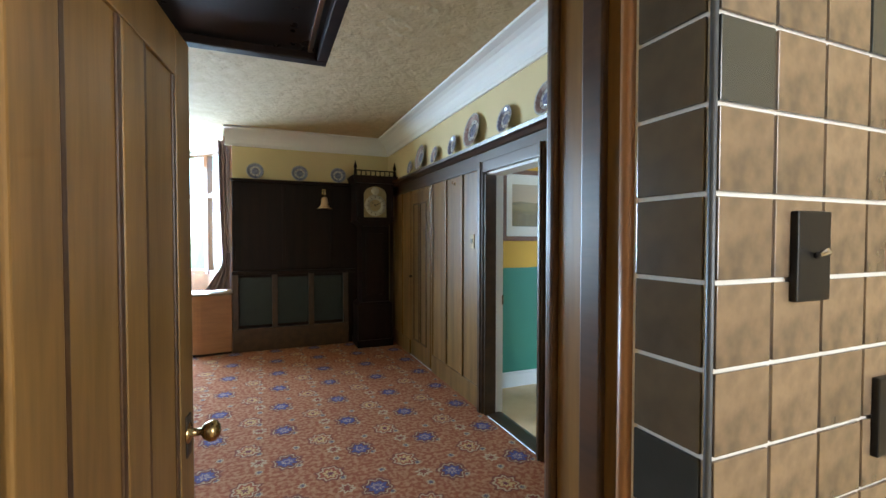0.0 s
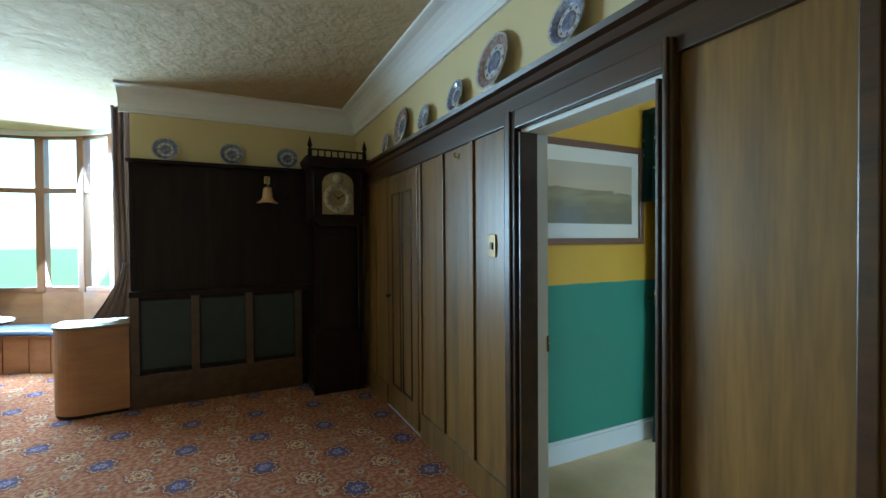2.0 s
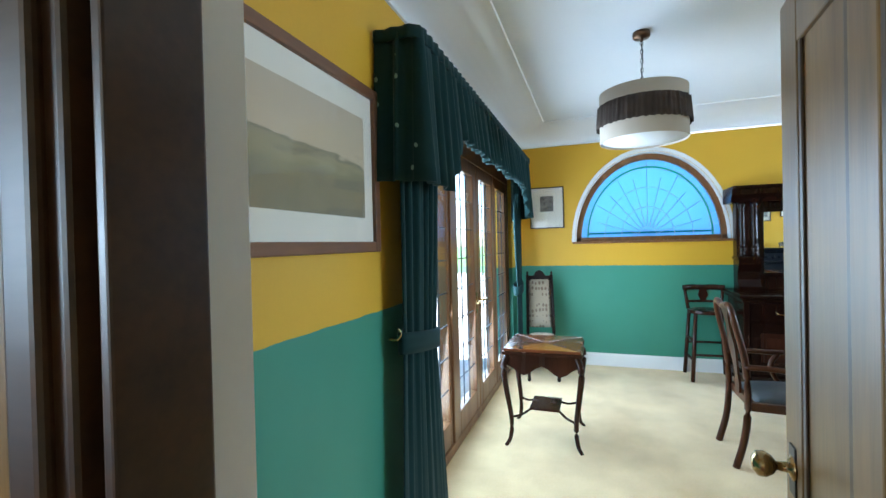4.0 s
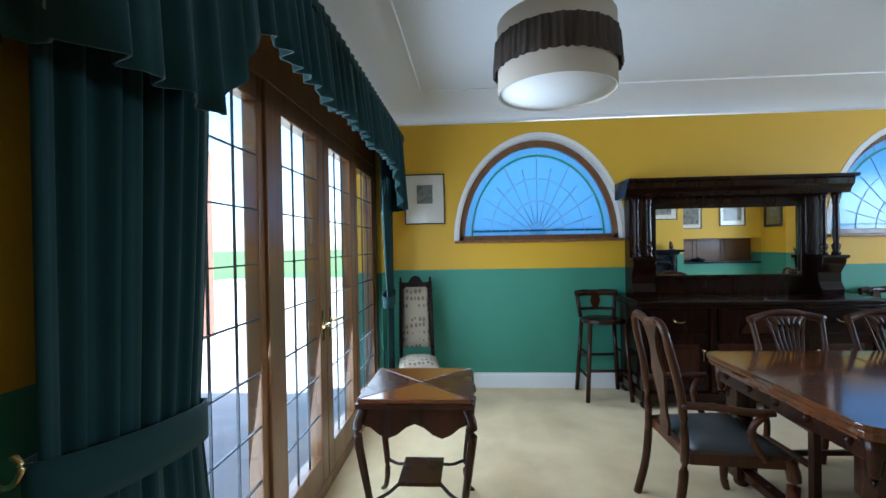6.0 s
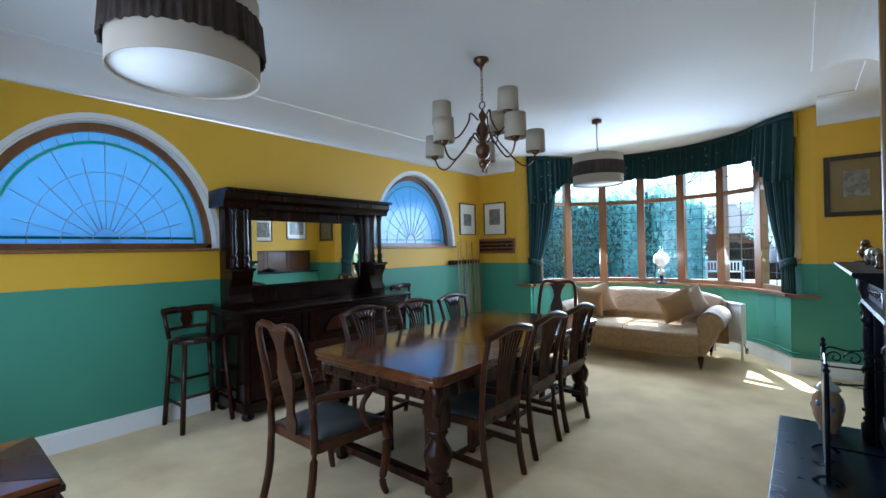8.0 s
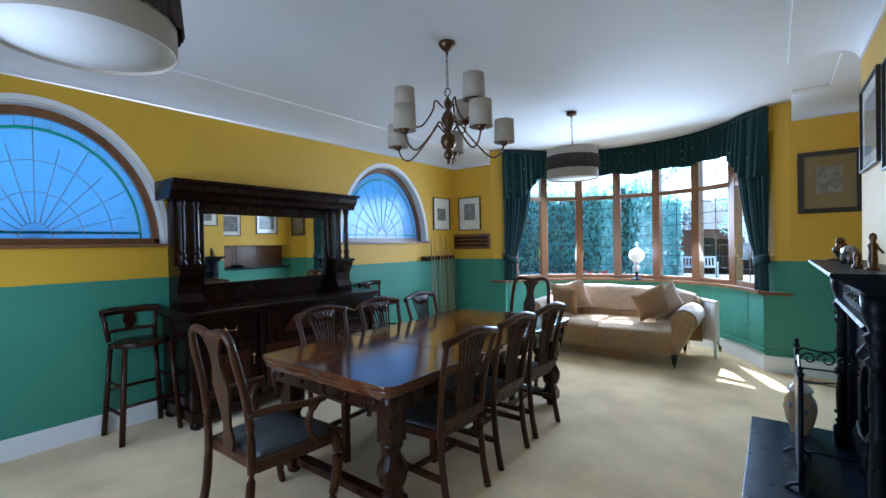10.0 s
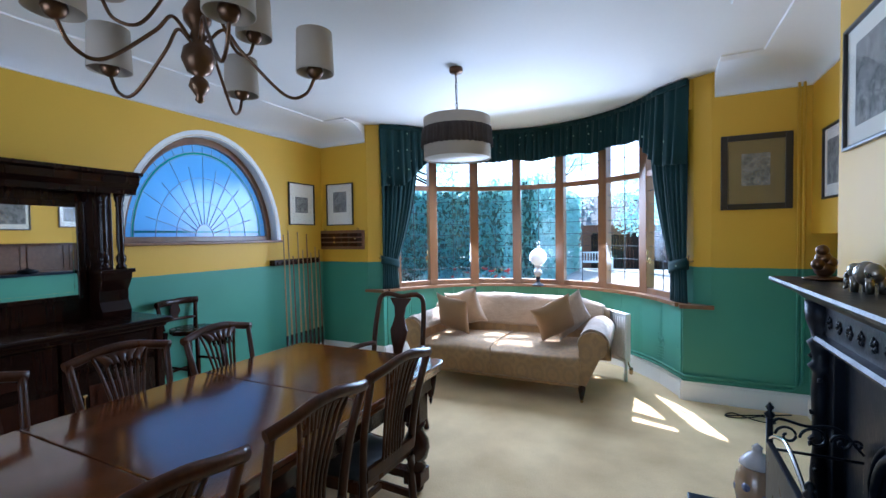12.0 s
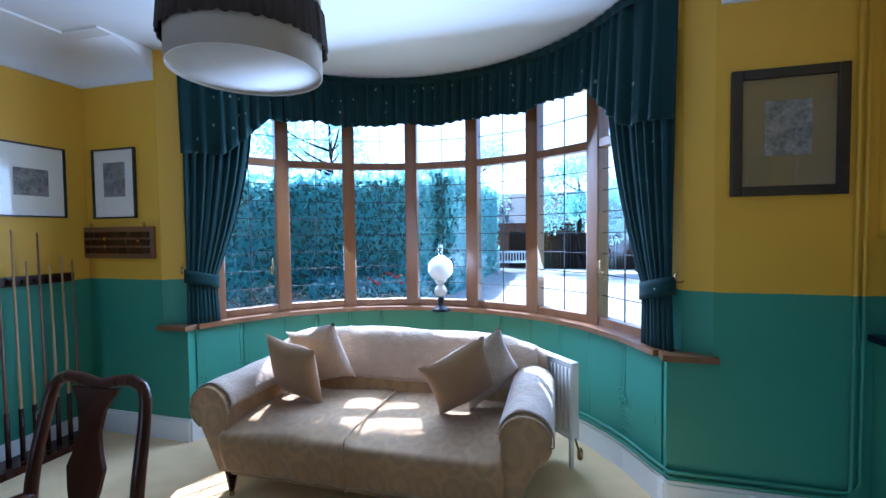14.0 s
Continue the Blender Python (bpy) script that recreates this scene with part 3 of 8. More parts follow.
# west wall: door part, chimney breast, hatch part
bm = bm_new()
box(bm, X0 - 0.02, X0, BR1, D0, -0.1, CEIL_Z)
box(bm, X0 - 0.02, X0, D1, Y1, -0.1, CEIL_Z)
box(bm, X0 - 0.02, X0, D0, D1, DZ, CEIL_Z)
structure("wall_west", bm, WALL, "yellow and green painted wall with the door to the hall", "wall")
bm = bm_new()
box(bm, X0 - 0.15, BRX, BR0, BR1, -0.1, CEIL_Z, 0.006)
structure("chimney_breast", bm, WALL, "yellow and green painted chimney breast", "wall")
bm = bm_new()
HB, HT, HN = 0.98, 1.49, -1.06
box(bm, ALC - 0.35, ALC, Y0, HN, -0.1, HB)
box(bm, ALC - 0.35, ALC, Y0, HN, HT, CEIL_Z)
structure("wall_hatch", bm, WALL, "yellow and green painted wall with a serving hatch", "wall")


def cove(name, line, label):
    """A hollow plaster cove along a line of (x, y, inward x, inward y)."""
    b = bm_new()
    k = 8
    rings = []
    for x, y, nx, ny in line:
        ring = [(x, y, COVE_Z - 0.008), (x + nx * 0.012, y + ny * 0.012, COVE_Z - 0.004)]
        for i in range(k + 1):
            t = math.pi / 2 * i / k
            d, z = COVE_D * (1 - math.cos(t)) + 0.004, COVE_Z + (CEIL_Z - 0.012 - COVE_Z) * math.sin(t)
            ring.append((x + nx * d, y + ny * d, z))
        ring += [(x + nx * (COVE_D + 0.03), y + ny * (COVE_D + 0.03), CEIL_Z - 0.012), (x + nx * (COVE_D + 0.035), y + ny * (COVE_D + 0.035), CEIL_Z), (x, y, CEIL_Z)]
        rings.append([b.verts.new(p) for p in ring])
    for r, s in zip(rings, rings[1:]):
        for i in range(len(r)):
            f = b.faces.new((r[i], r[(i + 1) % len(r)], s[(i + 1) % len(r)], s[i]))
            f.smooth = 2 <= i <= k
    b.faces.new(rings[0])
    b.faces.new(rings[-1][::-1])
    return structure(name, b, CEIL, label, "trim")


cove("cove", [(BAY_R + 0.24, Y0, 0.0, 1), (X1, Y0, -1, 1), (X1, Y1, -1, -1), (X0, Y1, 1, -1), (X0, BR1, 1, 1), (BRX, BR1, 1, 1), (BRX, BR0, 1, -1), (ALC, BR0, 1, -1), (ALC, Y0, 1, 1), (BAY_L - 0.24, Y0, 0, 1)], "white hollow plaster cove below the ceiling")


def skirting(name, line, h, mat, label, t=0.018):
    b = bm_new()
    for (x0, y0), (x1, y1) in zip(line, line[1:]):
        d = Vector((x1 - x0, y1 - y0))
        n = Vector((-d.y, d.x)).normalized()
        q = [Vector((x0, y0)), Vector((x1, y1)), Vector((x1, y1)) + n * t, Vector((x0, y0)) + n * t]
        prism(b, [tuple(p) for p in q], "z", 0, h - 0.02)
        q = [Vector((x0, y0)), Vector((x1, y1)), Vector((x1, y1)) + n * t * 0.5, Vector((x0, y0)) + n * t * 0.5]
        prism(b, [tuple(p) for p in q], "z", h - 0.02, h)
    return structure(name, b, mat, label, "baseboard")


skirting("baseboard", [(X1, Y0), (X1, Y1), (FR1 + 0.02, Y1)], 0.15, WHITE, "tall white painted skirting board")
skirting("baseboard", [(FR0 - 0.02, Y1), (X0, Y1), (X0, D1 + 0.08)], 0.15, WHITE, "tall white painted skirting board")
skirting("baseboard", [(X0, D0 - 0.08), (X0, BR1), (BRX, BR1)], 0.15, WHITE, "tall white painted skirting board")
skirting("baseboard", [(BRX, BR0), (ALC, BR0), (ALC, Y0), (BAY_L, Y0)] + [bow(a, BAYR) for a in angs] + [(BAY_R, Y0), (X1, Y0)], 0.17, WHITE, "tall white painted skirting board along the bow")

# ---- the panelled hall's shell ----
HX0, HY0, HY1 = -4.3, 0.86, 6.50
CBX, CBY, CBR = -2.0, 7.15, 1.80                 # its bow window's circle
EN0, EN1 = -0.13, 0.74                           # entry door
bm = bm_new()
ring = [(CBX + CBR * 1.05 * math.cos(a), CBY + CBR * 1.05 * math.sin(a)) for a in np.linspace(radians(-12), radians(192), 24)]
prism(bm, [(HX0, 0.66), (X0 - 0.15, 0.66), (X0 - 0.15, HY1 + 0.12), (-0.16, HY1 + 0.12)] + ring + [(HX0, HY1 + 0.12)], "z", -0.12, -0.002)
structure("floor_hall", bm, RUG, "rust patterned carpet with blue medallions", "floor")
bm = bm_new()
prism(bm, [(HX0, 0.66), (X0 - 0.15, 0.66), (X0 - 0.15, HY1 + 0.12), (-0.16, HY1 + 0.12)] + ring + [(HX0, HY1 + 0.12)], "z", HALL_C, HALL_C + 0.1)
structure("ceiling_hall", bm, STIPPLE, "stippled cream textured ceiling", "ceiling")
PX = 1.95
bm = bm_new()
box(bm, -0.16, X0 - 0.022, HY1 + 0.02, HY1 + 0.16, -0.1, HALL_C)
structure("wall_clock_side", bm, CREAM, "cream painted wall above dark panelling", "wall")
bm = bm_new()
box(bm, PX - 0.012, X0 - 0.022, HY0, HY1 + 0.02, 2.287, HALL_C)
structure("wall_plates", bm, CREAM, "cream painted wall above the plate rail", "wall")
bm = bm_new()
box(bm, HX0, EN0 - 0.07, 0.69, HY0, -0.1, HALL_C)
box(bm, EN1 + 0.07, PX, 0.69, HY0, -0.1, HALL_C)
box(bm, EN0 - 0.07, EN1 + 0.07, 0.69, HY0, 2.12, HALL_C)
structure("wall_entry", bm, CREAM, "cream wall with the entry door", "wall")
bm = bm_new()
box(bm, HX0 - 0.15, HX0, 0.55, HY1 + 0.2, -0.1, HALL_C)
box(bm, HX0, CBX - CBR * math.cos(radians(-12)), HY1 + 0.02, HY1 + 0.2, -0.1, HALL_C)
structure("wall_hall_west", bm, CREAM, "plain cream wall closing the hall", "wall")


def cornice(name, x0, y0, x1, y1, nx, ny, z0, z1, d, mat, label):
    b = bm_new()
    prof = [(0, z0), (0.02, z0), (0.025, z0 + 0.025)]
    for i in range(7):
        t = math.pi / 2 * i / 6
        prof.append((0.03 + (d - 0.05) * (1 - math.cos(t)), z0 + 0.03 + (z1 - z0 - 0.055) * math.sin(t)))
    prof += [(d, z1 - 0.02), (d, z1), (0, z1)]
    a = [b.verts.new((x0 + nx * p, y0 + ny * p, z)) for p, z in prof]
    c = [b.verts.new((x1 + nx * p, y1 + ny * p, z)) for p, z in prof]
    for i in range(len(a)):
        b.faces.new((a[i], a[(i + 1) % len(a)], c[(i + 1) % len(a)], c[i]))
    b.faces.new(a[::-1])
    b.faces.new(c)
    return structure(name, b, mat, label, "trim")


cornice("cornice", PX - 0.012, HY0, PX - 0.012, HY1 + 0.02, -1, 0, 2.70, HALL_C, 0.20, CEIL, "pale plaster cornice above the plate rail")
cornice("cornice", -0.24, HY1 + 0.02, PX, HY1 + 0.02, 0, -1, 2.70, HALL_C, 0.20, CEIL, "pale plaster cornice above the clock wall")

# hall entry side
bm = bm_new()
box(bm, -2.0, 1.68, -2.6, 0.66, -0.12, -0.004)
structure("floor_lobby", bm, CARPET, "beige carpet of the entry lobby", "floor")
bm = bm_new()
box(bm, -2.0, 1.68, -2.6, 0.688, 2.6, 2.7)
structure("ceiling_lobby", bm, CEIL, "plain white lobby ceiling", "ceiling")
bm = bm_new()
box(bm, -2.1, -2.0, -2.6, 0.688, -0.1, 2.7)
box(bm, 1.68, 1.77, -2.6, 0.688, -0.1, 2.7)
box(bm, -2.1, 1.77, -2.7, -2.6, -0.1, 2.7)
box(bm, -2.0, EN0 - 0.07, 0.63, 0.688, -0.1, 2.7)
structure("wall_lobby", bm, CREAM, "plain cream lobby walls", "wall")


# ---- the hall's panelling and doors ----
def panel_wall():
    """Oak panelling along the plate wall: frame, sunk panels, skirting and plate rail."""
    th = thing("wall_panelling", "brown oak wall panelling with tall sunk panels", "panelling", pose(PX, 0, 0), kind="structure")
    b = bm_new()
    box(b, 0.012, 0.12, HY0, D0 - 0.036, 0, 2.28)
    box(b, 0.012, 0.12, D1 + 0.09, HY1 + 0.019, 0, 2.28)
    box(b, 0.012, 0.12, D0 - 0.036, D1 + 0.09, DZ + 0.08, 2.28)
    part("backing", b, OAK, th)
    stiles = [1.68, 2.13, 3.56, 3.93, 4.33, 4.72, 5.48, 5.86, 6.28]
    for y in stiles:
        b = bm_new()
        box(b, -0.004, 0.012, y - 0.02, y + 0.02, 0.19, 2.10, 0.004)
        part("stile", b, OAK_X if y in (2.13, 1.68) else OAK, th)
    for y0, y1 in ((HY0, D0 - 0.036), (D1 + 0.09, 4.72), (5.50, HY1)):
        b = bm_new()
        box(b, -0.008, 0.012, y0, y1, 0.0, 0.19, 0.005)
        part("skirting", b, OAK, th)
    b = bm_new()
    box(b, -0.010, 0.012, HY0, HY1, 2.09, 2.22, 0.004)
    part("frieze", b, OAK_X, th)
    b = bm_new()
    prism(b, [(0.0, 2.215), (-0.03, 2.225), (-0.05, 2.25), (-0.085, 2.255), (-0.09, 2.28), (0.0, 2.285)], "y", HY0, HY1)
    part("plate_rail", b, OAK_X, th, "dark moulded plate rail")
    # cupboard door near the clock
    b = bm_new()
    box(b, -0.006, 0.012, 4.76, 5.44, 0.03, 2.06, 0.006)
    d = part("cupboard_door", b, OAK, th, "oak cupboard door with two long panels")
    for y in (4.87, 5.12):
        b = bm_new()
        for q in ((y, y + 0.02, 0.25, 1.90), (y + 0.19, y + 0.21, 0.25, 1.90), (y, y + 0.21, 1.90, 1.92), (y, y + 0.21, 0.23, 0.25)):
            box(b, -0.014, -0.005, *q, 0.003)
        part("moulding", b, OAK_X, d)
    b = bm_new()
    lathe(b, [(0.004, 0), (0.012, 0.008), (0.02, 0.03), (0.016, 0.042), (0.002, 0.046)], 12)
    k = part("knob", b, DARKMET, d)
    k.matrix_basis = pose(-0.006, 5.38, 1.02, 0, -90, 0)
    # end cupboard beside the entry
    b = bm_new()
    box(b, -0.05, 0.0, 1.02, 1.50, 0.10, 1.96, 0.01)
    e = part("cupboard_front", b, OAK, th, "oak cupboard front with a raised panel")
    b = bm_new()
    for q in ((1.08, 1.14, 0.72, 1.86), (1.38, 1.44, 0.72, 1.86), (1.14, 1.38, 1.80, 1.86), (1.14, 1.38, 0.72, 0.78)):
        box(b, -0.075, -0.048, *q, 0.008)
    part("moulding", b, OAK, e)
    b = bm_new()
    prism(b, [(-0.05, 1.96), (-0.09, 1.99), (-0.10, 2.05), (0.0, 2.05), (0.0, 1.96)], "y", 1.00, 1.52)
    part("cornice", b, OAK, e)
    for y, z in ((1.83, 2.155), (1.62, 2.155)):
        b = bm_new()
        lathe(b, [(0.004, 0), (0.012, 0.006), (0.02, 0.025), (0.014, 0.038), (0.002, 0.042)], 12)
        k = part("coat_knob", b, DARKMET, th, "dark turned knob")
        k.matrix_basis = pose(-0.01, y, z, 0, -90, 0)
    for y, z in ((1.88, 2.02), (4.10, 2.03)):
        b = bm_new()
        tube(b, curve_points([(0.0, 0, 0), (-0.02, 0, -0.004), (-0.032, 0, 0.012), (-0.022, 0, 0.022)], 5), 0.004, 6)
        box(b, -0.002, 0.004, -0.012, 0.012, -0.014, 0.016, 0.002)
        k = part("brass_hook", b, BRASS, th)
        k.matrix_basis = pose(0.006, y, z)
    return th


panel_wall()


def switch_plate(x, y, z, turn):
    th = thing("light_switch", "brass light switch plate with a dark rocker", "switch", pose(x, y, z, 0, 0, turn))
    b = bm_new()
    box(b, -0.036, 0.036, -0.008, 0.0, -0.062, 0.062, 0.003)
    part("plate", b, AGED, th)
    b = bm_new()
    box(b, -0.014, 0.014, -0.014, -0.007, -0.02, 0.02, 0.003)
    part("rocker", b, PLASTIC, th)
    return th


switch_plate(PX + 0.010, 3.71, 1.47, -90)


def door_frame(name, label):
    """The casing of the opening between the rooms, moulded on the hall side."""
    th = thing(name, label, "door", kind="structure")
    for y0, y1 in ((D0 - 0.035, D0), (D1, D1 + 0.09)):
        b = bm_new()
        box(b, PX - 0.03, PX + 0.012, y0, y1, 0, DZ + 0.09, 0.006)
        part("architrave", b, OAK_X, th)
        b = bm_new()
        m = (y0 + y1) / 2
        box(b, PX - 0.044, PX - 0.028, m - (y1 - y0) / 4, m + (y1 - y0) / 4, 0, DZ + 0.09, 0.006)
        part("bead", b, OAK_X, th)
    b = bm_new()
    box(b, PX - 0.029, PX + 0.012, D0, D1, DZ, DZ + 0.088, 0.005)
    part("head", b, OAK_X, th)
    for y0, y1 in ((D0, D0 + 0.022), (D1 - 0.022, D1)):
        b = bm_new()
        box(b, PX + 0.013, X0 + 0.01, y0, y1, 0, DZ, 0.002)
        part("jamb", b, WHITE, th, "white painted jamb")
    for y0, y1 in ((D0 + 0.022, D0 + 0.034), (D1 - 0.036, D1 - 0.022)):
        b = bm_new()
        box(b, PX - 0.02, PX + 0.085, y0, y1, 0, DZ - 0.022, 0.003)
        part("door_stop", b, OAK_X, th)
    b = bm_new()
    box(b, PX + 0.013, X0 + 0.01, D0 + 0.022, D1 - 0.022, DZ - 0.022, DZ, 0.002)
    part("jamb_head", b, WHITE, th)
    for y0, y1, z0, z1 in ((D0 - 0.07, D0, 0, DZ + 0.07), (D1, D1 + 0.07, 0, DZ + 0.07), (D0, D1, DZ, DZ + 0.07)):
        b = bm_new()
        box(b, X0 + 0.001, X0 + 0.02, y0, y1, z0, z1, 0.004)
        part("inner_architrave", b, WHITE, th)
    b = bm_new()
    box(b, X0 + 0.0, X0 + 0.012, D1 - 0.03, D1 - 0.018, 0.93, 1.01, 0.002)
    part("strike_plate", b, BRASS, th)
    b = bm_new()
    prism(b, [(PX - 0.005, -0.001), (PX, 0.006), (X0 - 0.03, 0.008), (X0, 0.001)], "y", D0 + 0.02, D1 - 0.02)
    part("threshold_bar", b, OAK_X, th)
    return th


door_frame("door_1", "dark moulded oak doorway into the dining room")


def knob_set(parent, x, z, mat, side=-1):
    for s in (-1, 1):
        b = bm_new()
        lathe(b, [(0.026, 0), (0.028, 0.004), (0.012, 0.010), (0.009, 0.032), (0.02, 0.040), (0.028, 0.054), (0.027, 0.068), (0.014, 0.078), (0.002, 0.080)], 18)
        k = part("door_knob", b, mat, parent, "turned brass and wood door knob")
        k.matrix_basis = pose(x, s * 0.022, z, -90 * s, 0, 0)
        b = bm_new()
        box(b, -0.02, 0.02, -0.003, 0.003, -0.06, 0.05, 0.002)
        k = part("knob_plate", b, DARKMET, parent)
        k.matrix_basis = pose(x, s * 0.023, z)


def door_leaf(name, label, m, w, h, mat, mat2, group=""):
    """A four-panel leaf hinged at the origin and reaching along +x."""
    th = thing(name, label, "door", m, group)
    b = bm_new()
    box(b, 0, w, -0.014, 0.014, 0.008, h, 0.0)
    part("panel_core", b, mat, th)
    for x0, x1, z0, z1 in ((0, 0.11, 0.008, h), (w - 0.11, w, 0.008, h), (0.11, w - 0.11, h - 0.12, h), (0.11, w - 0.11, 0.008, 0.22), (w / 2 - 0.05, w / 2 + 0.05, 0.22, h - 0.12)):
        b = bm_new()
        box(b, x0, x1, -0.022, 0.022, z0, z1, 0.004)
        part("rail" if x1 - x0 > 0.3 else "stile", b, mat, th)
    for x0, x1 in ((0.11, w / 2 - 0.05), (w / 2 + 0.05, w - 0.11)):
        for s in (-1, 1):
            b = bm_new()
            for q in ((x0, x0 + 0.018, 0.22, h - 0.12), (x1 - 0.018, x1, 0.22, h - 0.12)):
                box(b, q[0], q[1], min(s * 0.013, s * 0.02), max(s * 0.013, s * 0.02), q[2], q[3], 0.003)
            part("panel_moulding", b, mat2, th)
    knob_set(th, w - 0.055, 0.98, BRASS)
    for z in (0.25, h - 0.25):
        b = bm_new()
        lathe(b, [(0.008, z - 0.05), (0.008, z + 0.05)], 10, 0.0, 0.026)
        part("hinge", b, BRASS, th)
    return th


door_leaf("door_leaf", "open panelled oak door with a brass knob", pose(2.09, D0 + 0.024, 0, 0, 0, -5), 0.80, DZ - 0.03, OAK, OAK_X)
door_leaf("door_leaf", "open panelled oak entry door with a turned knob", pose(EN0 + 0.055, HY0 - 0.02, 0, 0, 0, 83), 0.72, 2.02, OAK, OAK_X)

th = thing("door_2", "moulded oak frame of the entry doorway", "door", kind="structure")
for x0, x1 in ((EN0 - 0.07, EN0), (EN1, EN1 + 0.07)):
    b = bm_new()
    box(b, x0, x1, 0.672, HY0 + 0.01, 0, 2.05, 0.006)
    part("jamb", b, OAK, th)
    b = bm_new()
    s = 1 if x0 > 0 else -1
    xa = EN1 if s > 0 else EN0
    box(b, min(xa - s * 0.014, xa), max(xa - s * 0.014, xa), 0.74, 0.79, 0, 2.05, 0.004)
    part("door_stop", b, OAK_X, th)
    b = bm_new()
    box(b, min(xa - s * 0.012, xa + s * 0.07), max(xa - s * 0.012, xa + s * 0.07), HY0 + 0.01, HY0 + 0.035, 0, 2.12, 0.008)
    part("architrave", b, OAK_X, th)
b = bm_new()
box(b, EN0 - 0.07, EN1 + 0.07, 0.672, HY0 + 0.01, 2.05, 2.12, 0.006)
part("head", b, OAK, th)
b = bm_new()
tube(b, [(EN1 - 0.02, 0.675, 0.0), (EN1 - 0.02, 0.675, 2.1)], 0.014, 8)
part("bead", b, PINE, th, "light brown rounded bead")

# dark panelling under the plates on the clock wall
th = thing("wall_panelling", "nearly black oak panelling with green lower panels", "panelling", pose(0, HY1, 0), kind="structure")
b = bm_new()
box(b, -0.16, PX - 0.012, -0.03, 0.018, 0, 2.24)
part("backing", b, OAK_D, th)
b = bm_new()
box(b, -0.18, PX - 0.012, -0.10, 0.018, 2.24, 2.27, 0.006)
part("plate_shelf", b, OAK_D, th, "dark plate shelf")
for x in (-0.145, 0.47, 1.10):
    b = bm_new()
    box(b, x - 0.02, x + 0.02, -0.038, -0.03, 1.08, 2.24, 0.003)
    part("stile", b, OAK_D, th)
b = bm_new()
box(b, -0.17, 1.42, -0.10, -0.03, 1.01, 1.06, 0.008)
part("dado_shelf", b, OAK_D, th)
for x in (-0.13, 0.35, 0.82, 1.29):
    b = bm_new()
    box(b, x - 0.035, x + 0.035, -0.085, -0.03, 0.10, 1.01, 0.004)
    part("post", b, OAK_X, th, "dark brown oak post")
for x0, x1 in ((-0.095, 0.315), (0.385, 0.785), (0.855, 1.255)):
    b = bm_new()
    box(b, x0, x1, -0.045, -0.03, 0.34, 0.97, 0.003)
    part("sunk_panel", b, HINGEP, th, "dark green sunk panel")
b = bm_new()
box(b, -0.165, 1.325, -0.092, -0.03, 0.0, 0.30, 0.005)
part("plinth", b, OAK_X, th)


# ---- windows ----
def lead_grid(parent, m, w, z0, z1, cols, rows, mat=None, t=0.006):
    for i in range(1, cols):
        b = bm_new()
        x = -w / 2 + w * i / cols
        box(b, x - t / 2, x + t / 2, -0.005, 0.005, z0, z1)
        part("lead", b, mat or LEAD, parent).matrix_basis = m
    for j in range(1, rows):
        b = bm_new()
        z = z0 + (z1 - z0) * j / rows
        box(b, -w / 2, w / 2, -0.005, 0.005, z - t / 2, z + t / 2)
        part("lead", b, mat or LEAD, parent).matrix_basis = m


def pane(parent, m, w, z0, z1, mat=None):
    b = bm_new()
    box(b, -w / 2, w / 2, -0.002, 0.002, z0, z1)
    p = part("pane", b, mat or GLASS, parent)
    p.matrix_basis = m
    p.visible_shadow = False
    return p


def bow_window(name, label, cx, cy, r, sign, angles, z0, zt, z1, leaded, wide=0.055):
    """Upright timber lights between the given angles; sign -1 bows to -y, +1 to +y."""
    th = thing(name, label, "window", kind="structure")

    def at(a):
        return cx + r * math.sin(a), cy + sign * r * math.cos(a)
    for a in angles:
        x, y = at(a)
        b = bm_new()
        box(b, -wide, wide, -0.05, 0.06, z0 - 0.02, z1 + 0.02, 0.008)
        part("mullion", b, TIMBER, th).matrix_basis = pose(x, y, 0, 0, 0, -math.degrees(a) * sign)
    for a, c in zip(angles, angles[1:]):
        (xa, ya), (xb, yb) = at(a), at(c)
        w = math.hypot(xb - xa, yb - ya) - 2 * wide + 0.01
        mid = pose((xa + xb) / 2, (ya + yb) / 2, 0, 0, 0, -math.degrees((a + c) / 2) * sign)
        for q0, q1, nm in ((z0 - 0.02, z0 + 0.045, "sill_rail"), (zt - 0.03, zt + 0.03, "transom"), (z1 - 0.03, z1 + 0.02, "head_rail")):
            b = bm_new()
            box(b, -w / 2, w / 2, -0.035, 0.045, q0, q1, 0.006)
            part(nm, b, TIMBER, th).matrix_basis = mid
        pane(th, mid, w, z0 + 0.04, zt - 0.025)
        pane(th, mid, w, zt + 0.025, z1 - 0.025)
        if leaded:
            lead_grid(th, mid, w, z0 + 0.045, zt - 0.03, 2 if w < 0.5 else 3, 8)
            lead_grid(th, mid, w, zt + 0.03, z1 - 0.03, 2 if w < 0.5 else 3, 2)
    return th


